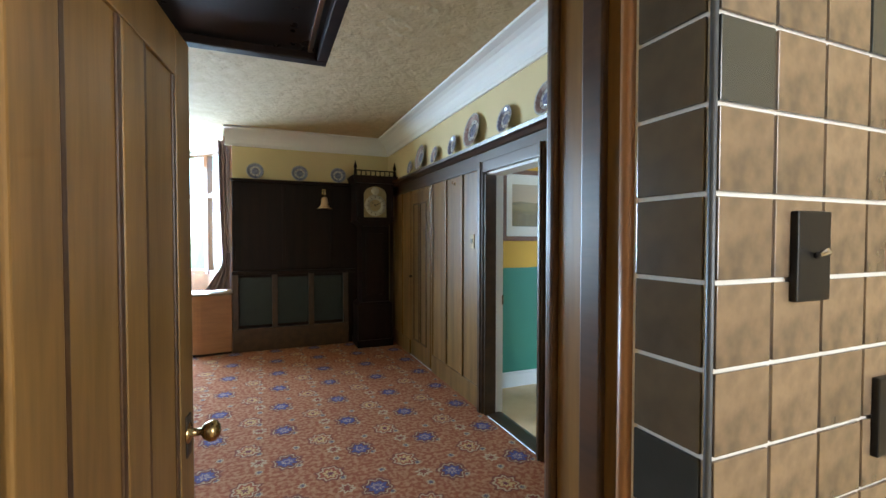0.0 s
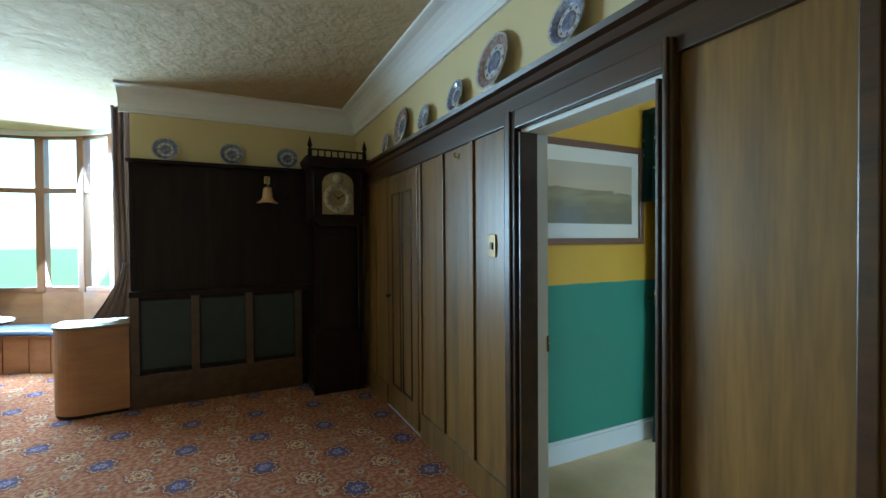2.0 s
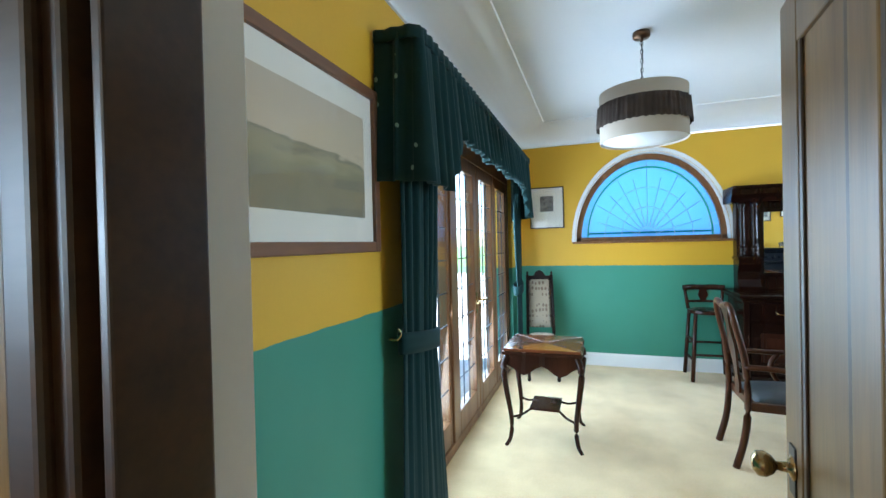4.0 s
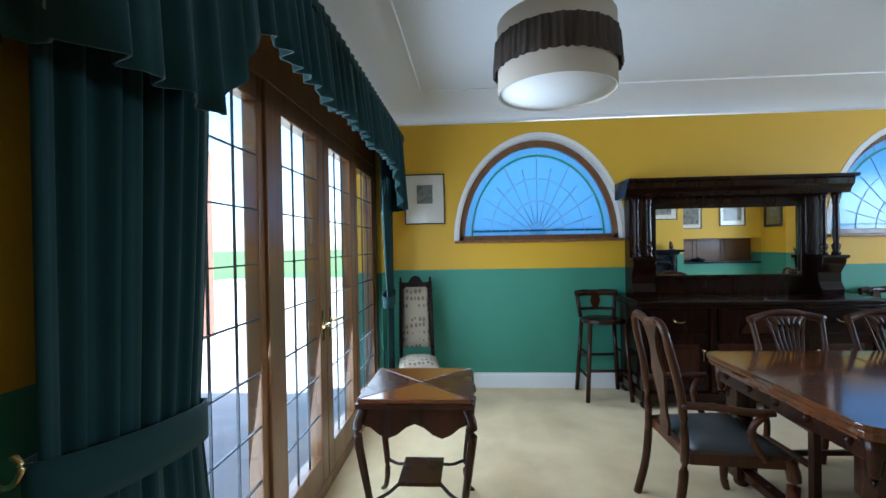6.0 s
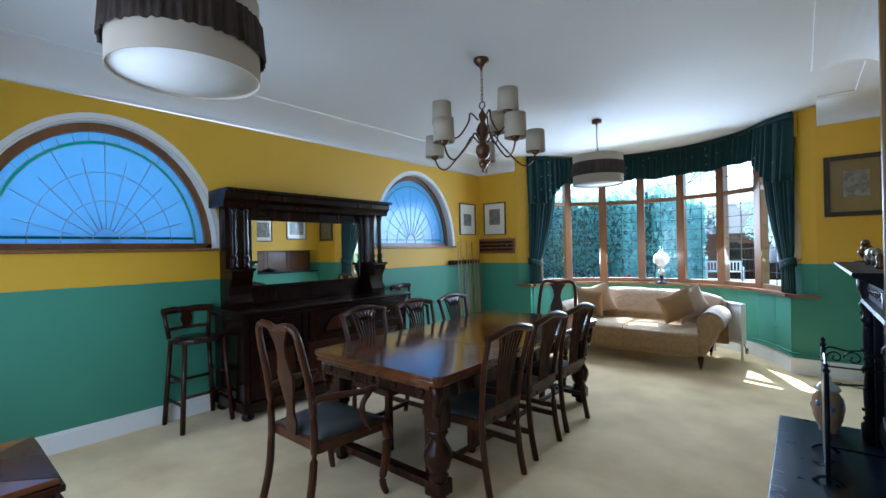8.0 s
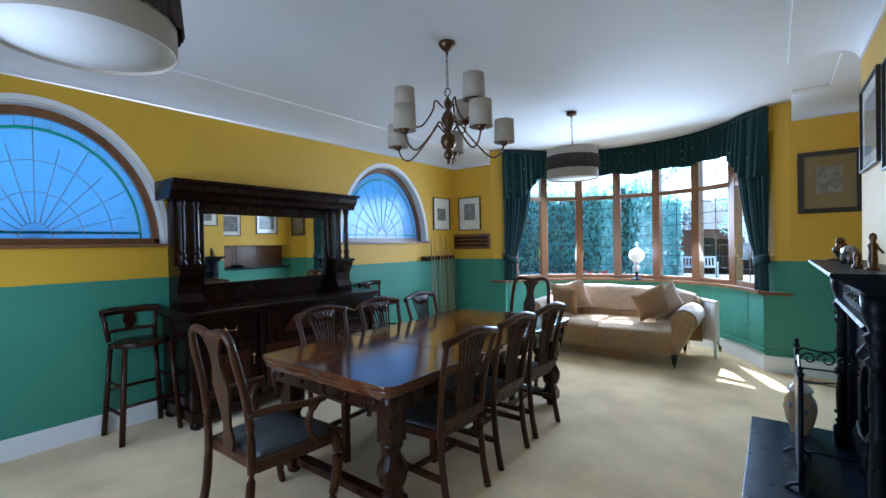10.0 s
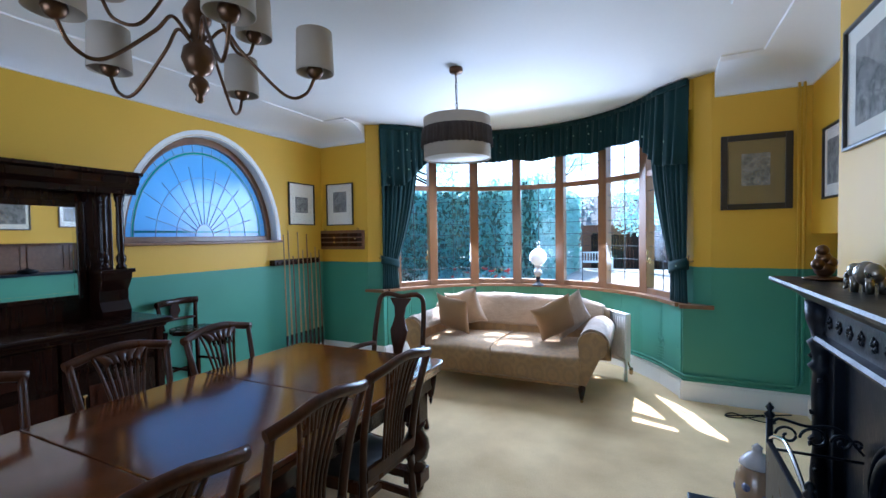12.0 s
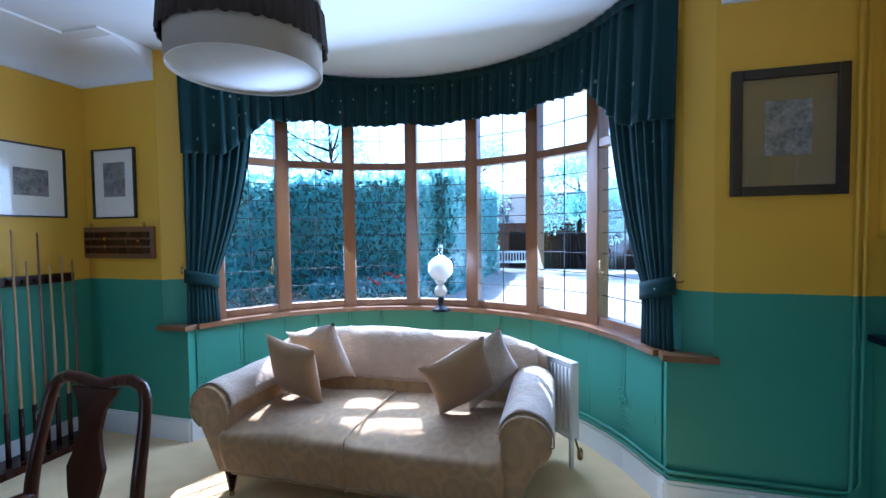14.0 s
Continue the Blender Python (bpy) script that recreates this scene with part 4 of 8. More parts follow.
A5 = [radians(a) for a in (-64.5, -47, -28.2, -9.4, 9.4, 28.2, 47, 64.5)]
w = bow_window("window_1", "bowed timber window with leaded lights", BAYX, BAYY, BAYR + 0.10, -1, A5, 0.88, 2.14, 2.60, True)
for a in (-50.5, 50.5):
    b = bm_new()
    tube(b, curve_points([(0, 0, 0), (0, 0.025, 0), (0, 0.03, 0.03), (0, 0.026, 0.11)], 5), 0.007, 8)
    box(b, -0.012, 0.012, -0.004, 0.006, -0.03, 0.03, 0.003)
    x, y = bow(radians(a), BAYR + 0.04)
    part("casement_handle", b, BRASS, w, "brass casement handle").matrix_basis = pose(x, y, 1.22, 0, 0, a)
b = bm_new()
prism(b, [bow(a, BAYR - 0.05) for a in angs] + [bow(a, BAYR + 0.09) for a in angs[::-1]], "z", 0.832, 0.866)
box(b, BAY_L - 0.24, BAY_L + 0.03, Y0 - 0.06, Y0 + 0.05, 0.832, 0.866, 0.004)
box(b, BAY_R - 0.03, BAY_R + 0.24, Y0 - 0.06, Y0 + 0.05, 0.832, 0.866, 0.004)
structure("window_sill", b, TIMBER, "polished brown timber window sill along the bow", "sill")

HA = [radians(a) for a in np.linspace(-100, 100, 13)]
bow_window("window_2", "wide bowed timber window above a bench", CBX, CBY, CBR, 1, HA, 0.92, 2.18, 2.86, False, 0.05)
b = bm_new()
for a, c in zip(HA, HA[1:]):
    p = [(CBX + r * math.sin(k), CBY + r * math.cos(k)) for k, r in ((a, CBR - 0.03), (c, CBR - 0.03), (c, CBR + 0.2), (a, CBR + 0.2))]
    prism(b, p, "z", -0.1, 0.90)
structure("wall_hall_bow", b, PINE, "light pine boarded wall under the bow window", "wall")
b = bm_new()
for a, c in zip(HA, HA[1:]):
    p = [(CBX + r * math.sin(k), CBY + r * math.cos(k)) for k, r in ((a, CBR - 0.06), (c, CBR - 0.06), (c, CBR + 0.02), (a, CBR + 0.02))]
    prism(b, p, "z", 2.862, HALL_C)
structure("trim", b, WHITE, "white band above the bow window", "trim")


def lunette(name, c):
    """A half-round leaded window with a teal border and a sunburst."""
    th = thing(name, "half-round leaded window with teal border and sunburst", "window", pose(X1 + 0.13, c, LZ) @ Matrix.Diagonal((1, 0.954, 1, 1)), kind="structure")
    n = 28
    for r0, r1, q0, q1, d0, d1, nm, mat in ((0.80, 0.852, 0.965, 1.022, -0.03, 0.05, "arch_frame", TIMBER), (0.785, 0.803, 0.95, 0.968, -0.04, 0.02, "arch_bead", TIMBER), (0.848, 0.858, 1.018, 1.028, -0.131, -0.03, "reveal", WHITE)):
        b = bm_new()
        for i in range(n):
            a, e = math.pi * i / n, math.pi * (i + 1) / n
            prism(b, [(r0 * math.cos(a), q0 * math.sin(a)), (r1 * math.cos(a), q1 * math.sin(a)), (r1 * math.cos(e), q1 * math.sin(e)), (r0 * math.cos(e), q0 * math.sin(e))], "x", d0, d1)
        part(nm, b, mat, th)
    b = bm_new()
    box(b, -0.03, 0.05, -0.86, 0.86, 0.0, 0.05, 0.004)
    part("bottom_rail", b, TIMBER, th)
    b = bm_new()
    box(b, -0.18, 0.0, -0.89, 0.89, -0.026, 0.0, 0.008)
    part("window_sill", b, TIMBER, th)

    def band(ra, rb, nm, mat, split=1.21):
        b = bm_new()
        for i in range(n):
            a, e = math.pi * i / n, math.pi * (i + 1) / n
            prism(b, [(ra * math.cos(a), 0.05 + ra * split * math.sin(a)), (rb * math.cos(a), 0.05 + rb * split * math.sin(a)), (rb * math.cos(e), 0.05 + rb * split * math.sin(e)), (ra * math.cos(e), 0.05 + ra * split * math.sin(e))], "x", 0.0, 0.004)
        g = part(nm, b, mat, th)
        g.visible_shadow = False
        return g
    band(0.002, 0.695, "sunburst_glass", FROST, 1.16)
    band(0.695, 0.715, "teal_border", TEAL, 1.16)
    band(0.715, 0.80, "edge_glass", FROST, 1.16)
    b = bm_new()
    box(b, -0.002, 0.006, -0.70, 0.70, 0.085, 0.105)
    part("teal_strip", b, TEAL, th).visible_shadow = False
    for k in range(1, 12):
        a = math.pi * k / 12
        b = bm_new()
        tube(b, [(-0.004, 0.10 * math.cos(a), 0.05 + 0.12 * math.sin(a)), (-0.004, (0.60 if k % 2 else 0.695) * math.cos(a), 0.05 + 1.16 * (0.60 if k % 2 else 0.695) * math.sin(a))], 0.0035, 6)
        part("lead", b, LEAD_PALE, th)
    for r in (0.10, 0.30, 0.50, 0.695, 0.715):
        b = bm_new()
        tube(b, [(-0.004, r * math.cos(math.pi * i / 24), 0.05 + 1.16 * r * math.sin(math.pi * i / 24)) for i in range(25)], 0.0035, 6)
        part("lead", b, LEAD_PALE, th)
    for k in range(1, 22):
        a = math.pi * k / 22
        b = bm_new()
        tube(b, [(-0.004, r * math.cos(a), 0.05 + 1.16 * r * math.sin(a)) for r in (0.715, 0.785)], 0.003, 6)
        part("lead", b, LEAD_PALE, th)
    b = bm_new()
    for i in range(n):
        a, e = math.pi * i / n, math.pi * (i + 1) / n
        prism(b, [(0.862 * math.cos(a), 1.032 * math.sin(a)), (0.90 * math.cos(a), 1.075 * math.sin(a)), (0.90 * math.cos(e), 1.075 * math.sin(e)), (0.862 * math.cos(e), 1.032 * math.sin(e))], "x", -0.136, -0.129)
    part("plaster_edge", b, WHITE, th, "white painted rim of the reveal")
    return th


lunette("window_3", LUN[0][0])
lunette("window_4", LUN[1][0])


def garden_doors():
    th = thing("window_5", "timber garden doors with leaded side lights", "window", pose(0, Y1 + 0.09, 0), kind="structure")
    b = bm_new()
    box(b, FR0, FR1, -0.05, 0.06, 0.0, 0.07, 0.006)
    part("threshold", b, TIMBER, th)
    b = bm_new()
    box(b, FR0, FR1, -0.05, 0.06, FRZ - 0.22, FRZ, 0.006)
    part("head", b, TIMBER, th)
    for x0, x1 in ((FR0, FR0 + 0.07), (4.62, 4.69), (6.04, 6.11), (FR1 - 0.07, FR1)):
        b = bm_new()
        box(b, x0, x1, -0.05, 0.06, 0.07, FRZ - 0.22, 0.006)
        part("post", b, TIMBER, th)
    for i, (x0, x1) in enumerate(((3.99, 4.62), (4.69, 5.36), (5.37, 6.04), (6.11, 6.73))):
        s = 0.05 if i in (0, 3) else 0.10
        nm = "side_light" if i in (0, 3) else "door"
        b = bm_new()
        for q in ((x0, x0 + s, 0.07, FRZ - 0.22), (x1 - s, x1, 0.07, FRZ - 0.22), (x0 + s, x1 - s, 0.07, 0.24), (x0 + s, x1 - s, FRZ - 0.33, FRZ - 0.22)):
            box(b, q[0], q[1], -0.035 - 0.01 * (i in (1, 2)), 0.03, q[2], q[3], 0.006)
        leaf = part(nm, b, TIMBER, th)
        m = pose((x0 + x1) / 2, -0.026, 0)
        pane(leaf, m, x1 - x0 - 2 * s + 0.01, 0.235, FRZ - 0.325)
        lead_grid(leaf, m, x1 - x0 - 2 * s, 0.24, FRZ - 0.33, 3, 8)
        if nm == "door":
            b = bm_new()
            xs = x1 - 0.06 if i == 1 else x0 + 0.06
            tube(b, [(xs, -0.05, 1.0), (xs, -0.085, 1.0), (xs + (-0.11 if i == 1 else 0.11), -0.088, 1.0)], 0.009, 8)
            box(b, xs - 0.015, xs + 0.015, -0.052, -0.044, 0.90, 1.08, 0.003)
            part("lever_handle", b, BRASS, leaf, "brass lever handle")
    return th


garden_doors()


# ---- dining room furniture ----
def dining_table():
    x0, x1, y0, y1 = 4.45, 5.61, -0.64, 1.69
    th = thing("dining_table", "polished mahogany draw-leaf dining table on heavy turned legs", "table", pose((x0 + x1) / 2, (y0 + y1) / 2, 0))
    hx, hy = (x1 - x0) / 2, (y1 - y0) / 2

    def rounded(hx, hy, r, ya=None, yb=None):
        p = []
        for sx, sy, a0 in ((1, 1, 0), (-1, 1, 90), (-1, -1, 180), (1, -1, 270)):
            for k in range(5):
                a = radians(a0 + 22.5 * k)
                p.append((sx * (hx - r) + r * math.cos(a), sy * (hy - r) + r * math.sin(a)))
        return p
    # three boards of the top, with a hair joint between them
    ring = rounded(hx, hy, 0.07)
    for a, c in ((-hy, -0.40), (-0.397, 0.40), (0.403, hy)):
        b = bm_new()
        q = [p for p in ring if a - 1e-4 <= p[1] <= c + 1e-4]
        pts = []
        if a > -hy:
            pts += [(-hx, a), (hx, a)]
        else:
            pts += [p for p in q if p[1] < 0]
        if c < hy:
            pts += [(hx, c), (-hx, c)]
        else:
            pts += [p for p in q if p[1] > 0]
        pts.sort(key=lambda p: math.atan2(p[1] - (a + c) / 2, p[0]))
        prism(b, pts, "z", 0.733, 0.760, 0.006)
        part("tabletop", b, TABLE, th)
    b = bm_new()
    prism(b, rounded(hx - 0.012, hy - 0.012, 0.06), "z", 0.700, 0.732, 0.006)
    part("draw_leaf", b, TABLE, th)
    for s in (-1, 1):
        b = bm_new()
        box(b, -hx + 0.09, hx - 0.09, s * (hy - 0.075) - 0.02, s * (hy - 0.075) + 0.02, 0.60, 0.699, 0.006)
        a = part("end_apron", b, MAHOG, th)
        for k in (-0.42, -0.2, 0.0, 0.2, 0.42):
            b = bm_new()
            lathe(b, [(0.018, 0), (0.02, 0.006), (0.012, 0.016), (0.002, 0.02)], 12)
            part("boss", b, MAHOG, a).matrix_basis = pose(k, s * (hy - 0.055), 0.65, -90 * s, 0, 0)
        b = bm_new()
        box(b, s * (hx - 0.075) - 0.02, s * (hx - 0.075) + 0.02, -hy + 0.09, hy - 0.09, 0.60, 0.699, 0.006)
        part("side_apron", b, MAHOG, th)
        b = bm_new()
        box(b, -hx + 0.10, hx - 0.10, s * (hy - 0.05) - 0.012, s * (hy - 0.05) + 0.012, 0.672, 0.699, 0.005)
        part("moulding", b, TABLE, th)
        b = bm_new()
        box(b, -hx + 0.14, hx - 0.14, s * (hy - 0.15) - 0.035, s * (hy - 0.15) + 0.035, 0.07, 0.12, 0.008)
        part("stretcher", b, MAHOG, th)
    for sx in (-1, 1):
        for sy in (-1, 1):
            cx, cy = sx * (hx - 0.14), sy * (hy - 0.15)
            b = bm_new()
            box(b, cx - 0.055, cx + 0.055, cy - 0.055, cy + 0.055, 0.42, 0.70, 0.008)
            lathe(b, [(0.05, 0.425), (0.062, 0.40), (0.045, 0.375), (0.05, 0.35), (0.078, 0.30), (0.082, 0.26), (0.066, 0.20), (0.045, 0.175), (0.06, 0.155), (0.06, 0.13)], 18, cx, cy)
            box(b, cx - 0.058, cx + 0.058, cy - 0.058, cy + 0.058, 0.05, 0.135, 0.008)
            lathe(b, [(0.03, 0.0), (0.042, 0.012), (0.045, 0.035), (0.035, 0.052)], 14, cx, cy)
            leg = part("leg", b, MAHOG, th)
            b = bm_new()
            lathe(b, [(0.006, -0.17), (0.02, -0.14), (0.032, -0.07), (0.042, 0.0)], 10)
            tube(b, [(0, 0, -0.17), (0, 0, -0.20)], (0.012, 0.003), 8)
            part("carved_pendant", b, MAHOG, leg, "carved corner pendant").matrix_basis = pose(sx * (hx - 0.075), sy * (hy - 0.075), 0.70)
    return th


dining_table()


def chair_leg(b, pts, r, w=1.0):
    tube(b, curve_points(pts, 5), r, 8, w)


def dining_chair(label, m, group):
    """A shield-splat chair that looks along +y; the back leans to -y."""
    th = thing("dining_chair", label, "chair", m, group)
    b = bm_new()
    prism(b, [(-0.20, -0.18), (0.20, -0.18), (0.245, 0.24), (-0.245, 0.24)], "z", 0.39, 0.44, 0.006)
    part("seat_frame", b, CHAIRW, th)
    b = bm_new()
    sheet(b, lambda u, v: ((u - 0.5) * (0.36 + 0.10 * v), -0.16 + 0.39 * v, 0.442 + 0.035 * (1 - (2 * u - 1) ** 4) * (1 - (2 * v - 1) ** 4)), 10, 10, 0.01)
    part("seat", b, LEATHER, th, "dark grey leather drop-in seat")
    for s in (-1, 1):
        b = bm_new()
        chair_leg(b, [(s * 0.185, -0.235, 0.0), (s * 0.185, -0.20, 0.20), (s * 0.19, -0.19, 0.44), (s * 0.205, -0.215, 0.68), (s * 0.225, -0.275, 0.93)], (0.022, 0.017), 0.9)
        part("rear_leg", b, CHAIRW, th)
        b = bm_new()
        box(b, s * 0.215 - 0.021, s * 0.215 + 0.021, 0.19, 0.232, 0, 0.42, 0.004)
        part("front_leg", b, CHAIRW, th)
        b = bm_new()
        box(b, s * 0.20 - 0.011, s * 0.20 + 0.011, -0.20, 0.20, 0.17, 0.205, 0.003)
        part("side_stretcher", b, CHAIRW, th)
    b = bm_new()
    box(b, -0.20, 0.20, 0.0, 0.022, 0.17, 0.20, 0.003)
    part("cross_stretcher", b, CHAIRW, th)
    b = bm_new()
    top = curve_points([(-0.245, -0.272, 0.925), (-0.15, -0.29, 0.945), (-0.07, -0.295, 0.962), (0, -0.295, 0.966), (0.07, -0.295, 0.962), (0.15, -0.29, 0.945), (0.245, -0.272, 0.925)], 4)
    tube(b, top, 0.018, 8, 1.3, (0, 1, 0))
    part("crest_rail", b, CHAIRW, th)
    b = bm_new()
    box(b, -0.185, 0.185, -0.212, -0.19, 0.445, 0.50, 0.004)
    part("shoe_rail", b, CHAIRW, th)
    for k in (-3, -2, -1, 0, 1, 2, 3):
        b = bm_new()
        x0, x1 = k * 0.022, k * 0.034
        chair_leg(b, [(x0, -0.205, 0.49), (x0 * 1.02, -0.222, 0.66), (x1 * 0.95, -0.262, 0.84), (x1 * 1.25, -0.288, 0.945)], 0.0075, 1.1)
        part("splat_bar", b, CHAIRW, th)
    b = bm_new()
    sheet(b, lambda u, v: ((2 * u - 1) * (0.075 + 0.05 * v * v), -0.268 - 0.024 * v, 0.872 + 0.022 * (1 - v) * math.cos(5 * math.pi * (2 * u - 1)) + 0.07 * v), 24, 6, 0.014)
    part("splat_head", b, CHAIRW, th)
    return th


c0 = dining_chair("mahogany dining chair with pierced splat pushed under the table", pose(4.60, 1.15, 0, 0, 0, -92), "chairs round the table")
for x, y, r in ((4.62, 0.58, -90), (4.63, 0.02, -93), (5.50, 1.06, 92), (5.50, 0.46, 89), (5.48, -0.10, 93)):
    copy_thing(c0, pose(x, y, 0, 0, 0, r))


def armchair(label, m, group):
    """A vase-splat elbow chair that looks along +y."""
    th = thing("armchair", label, "chair", m, group)
    b = bm_new()
    prism(b, [(-0.24, -0.21), (0.24, -0.21), (0.285, 0.25), (-0.285, 0.25)], "z", 0.385, 0.44, 0.008)
    part("seat_frame", b, CHAIRW, th)
    b = bm_new()
    sheet(b, lambda u, v: ((u - 0.5) * (0.42 + 0.11 * v), -0.18 + 0.41 * v, 0.442 + 0.045 * (1 - (2 * u - 1) ** 4) * (1 - (2 * v - 1) ** 4)), 10, 10, 0.01)
    part("seat", b, LEATHER, th, "grey leather drop-in seat")
    for s in (-1, 1):
        b = bm_new()
        chair_leg(b, [(s * 0.21, -0.29, 0.0), (s * 0.21, -0.24, 0.2), (s * 0.215, -0.22, 0.44), (s * 0.215, -0.235, 0.70), (s * 0.205, -0.28, 0.92), (s * 0.185, -0.30, 1.02), (s * 0.13, -0.305, 1.052)], (0.023, 0.019), 0.95)
        part("rear_leg", b, CHAIRW, th)
        b = bm_new()
        chair_leg(b, [(s * 0.255, 0.215, 0.43), (s * 0.275, 0.235, 0.36), (s * 0.268, 0.23, 0.22), (s * 0.25, 0.215, 0.08), (s * 0.26, 0.235, 0.0)], (0.034, 0.018), 1.0)
        part("cabriole_leg", b, CHAIRW, th)
        b = bm_new()
        chair_leg(b, [(s * 0.215, -0.235, 0.66), (s * 0.25, -0.10, 0.665), (s * 0.285, 0.04, 0.655), (s * 0.29, 0.14, 0.655)], 0.018, 1.35)
        part("arm", b, CHAIRW, th)
        b = bm_new()
        chair_leg(b, [(s * 0.287, 0.11, 0.65), (s * 0.27, 0.06, 0.58), (s * 0.262, 0.07, 0.50), (s * 0.265, 0.12, 0.42)], 0.016, 1.2)
        part("arm_support", b, CHAIRW, th)
    b = bm_new()
    tube(b, curve_points([(-0.14, -0.305, 1.05), (-0.08, -0.305, 1.045), (0, -0.305, 1.03), (0.08, -0.305, 1.045), (0.14, -0.305, 1.05)], 5), 0.02, 8, 1.0)
    part("crest_rail", b, CHAIRW, th)
    b = bm_new()
    prof = ((0.44, 0.045), (0.50, 0.05), (0.56, 0.032), (0.63, 0.042), (0.70, 0.062), (0.77, 0.075), (0.82, 0.055), (0.88, 0.04), (0.95, 0.05), (1.02, 0.095))
    rows = []
    for z, h in prof:
        y = -0.225 - 0.075 * max(0, (z - 0.5) / 0.52) ** 1.3
        rows.append([b.verts.new((x, y + d, z)) for x, d in ((-h, 0), (h, 0), (h, 0.014), (-h, 0.014))])
    for p, q in zip(rows, rows[1:]):
        for i in range(4):
            b.faces.new((p[i], p[(i + 1) % 4], q[(i + 1) % 4], q[i]))
    b.faces.new(rows[0])
    b.faces.new(rows[-1][::-1])
    part("splat", b, CHAIRW, th)
    return th


a0 = armchair("mahogany elbow chair with a vase splat at the table's end", pose(5.16, 1.89, 0, 0, 0, 180), "chairs round the table")
copy_thing(a0, pose(5.12, -0.95, 0, 0, 0, 3))


def side_table():
    """A folding card table on cabriole legs with a small shelf below."""
    th = thing("card_table", "dark mahogany envelope card table on cabriole legs", "table", pose(5.10, 3.40, 0))
    hx, hy = 0.265, 0.275
    for i, t in enumerate((((-hx, -hy), (hx, -hy), (0, 0)), ((hx, -hy), (hx, hy), (0, 0)), ((hx, hy), (-hx, hy), (0, 0)), ((-hx, hy), (-hx, -hy), (0, 0)))):
        b = bm_new()
        c = Vector((sum(p[0] for p in t) / 3, sum(p[1] for p in t) / 3))
        prism(b, [tuple(c + (Vector(p) - c) * 0.985) for p in t], "z", 0.70, 0.722, 0.003)
        part("envelope_flap", b, TABLE if i % 2 else MAHOG, th)
    b = bm_new()
    box(b, -hx - 0.01, hx + 0.01, -hy - 0.01, hy + 0.01, 0.675, 0.699, 0.006)
    part("tabletop", b, MAHOG, th)
    for s in (-1, 1):
        b = bm_new()
        pts = [(-hx + 0.03, 0.674)] + [(hx * 0.94 * (-1 + 2 * k / 12), 0.565 + 0.035 * math.cos(k * math.pi / 3)) for k in range(13)] + [(hx - 0.03, 0.674)]
        prism(b, pts[::-1], "y", s * (hy - 0.02) - 0.01, s * (hy - 0.02) + 0.01)
        part("apron", b, MAHOG, th)
        b = bm_new()
        pts = [(-hy + 0.03, 0.674)] + [(hy * 0.94 * (-1 + 2 * k / 12), 0.565 + 0.035 * math.cos(k * math.pi / 3)) for k in range(13)] + [(hy - 0.03, 0.674)]
        prism(b, pts[::-1], "x", s * (hx - 0.02) - 0.01, s * (hx - 0.02) + 0.01)
        part("apron", b, MAHOG, th)
    for sx in (-1, 1):
        for sy in (-1, 1):
            b = bm_new()
            x, y = sx * (hx - 0.03), sy * (hy - 0.03)
            chair_leg(b, [(x, y, 0.67), (x + sx * 0.03, y + sy * 0.03, 0.58), (x + sx * 0.012, y + sy * 0.012, 0.40), (x - sx * 0.015, y - sy * 0.015, 0.18), (x - sx * 0.005, y - sy * 0.005, 0.05), (x + sx * 0.025, y + sy * 0.025, 0.0)], (0.026, 0.012), 1.0)
            part("cabriole_leg", b, MAHOG, th)
            b = bm_new()
            chair_leg(b, [(x - sx * 0.015, y - sy * 0.015, 0.20), (x * 0.65, y * 0.65, 0.205), (x * 0.4, y * 0.4, 0.235)], 0.009, 1.0)
            part("shelf_arm", b, MAHOG, th)
    b = bm_new()
    box(b, -0.14, 0.14, -0.11, 0.11, 0.235, 0.252, 0.005)
    part("under_shelf", b, MAHOG, th)
    return th


side_table()


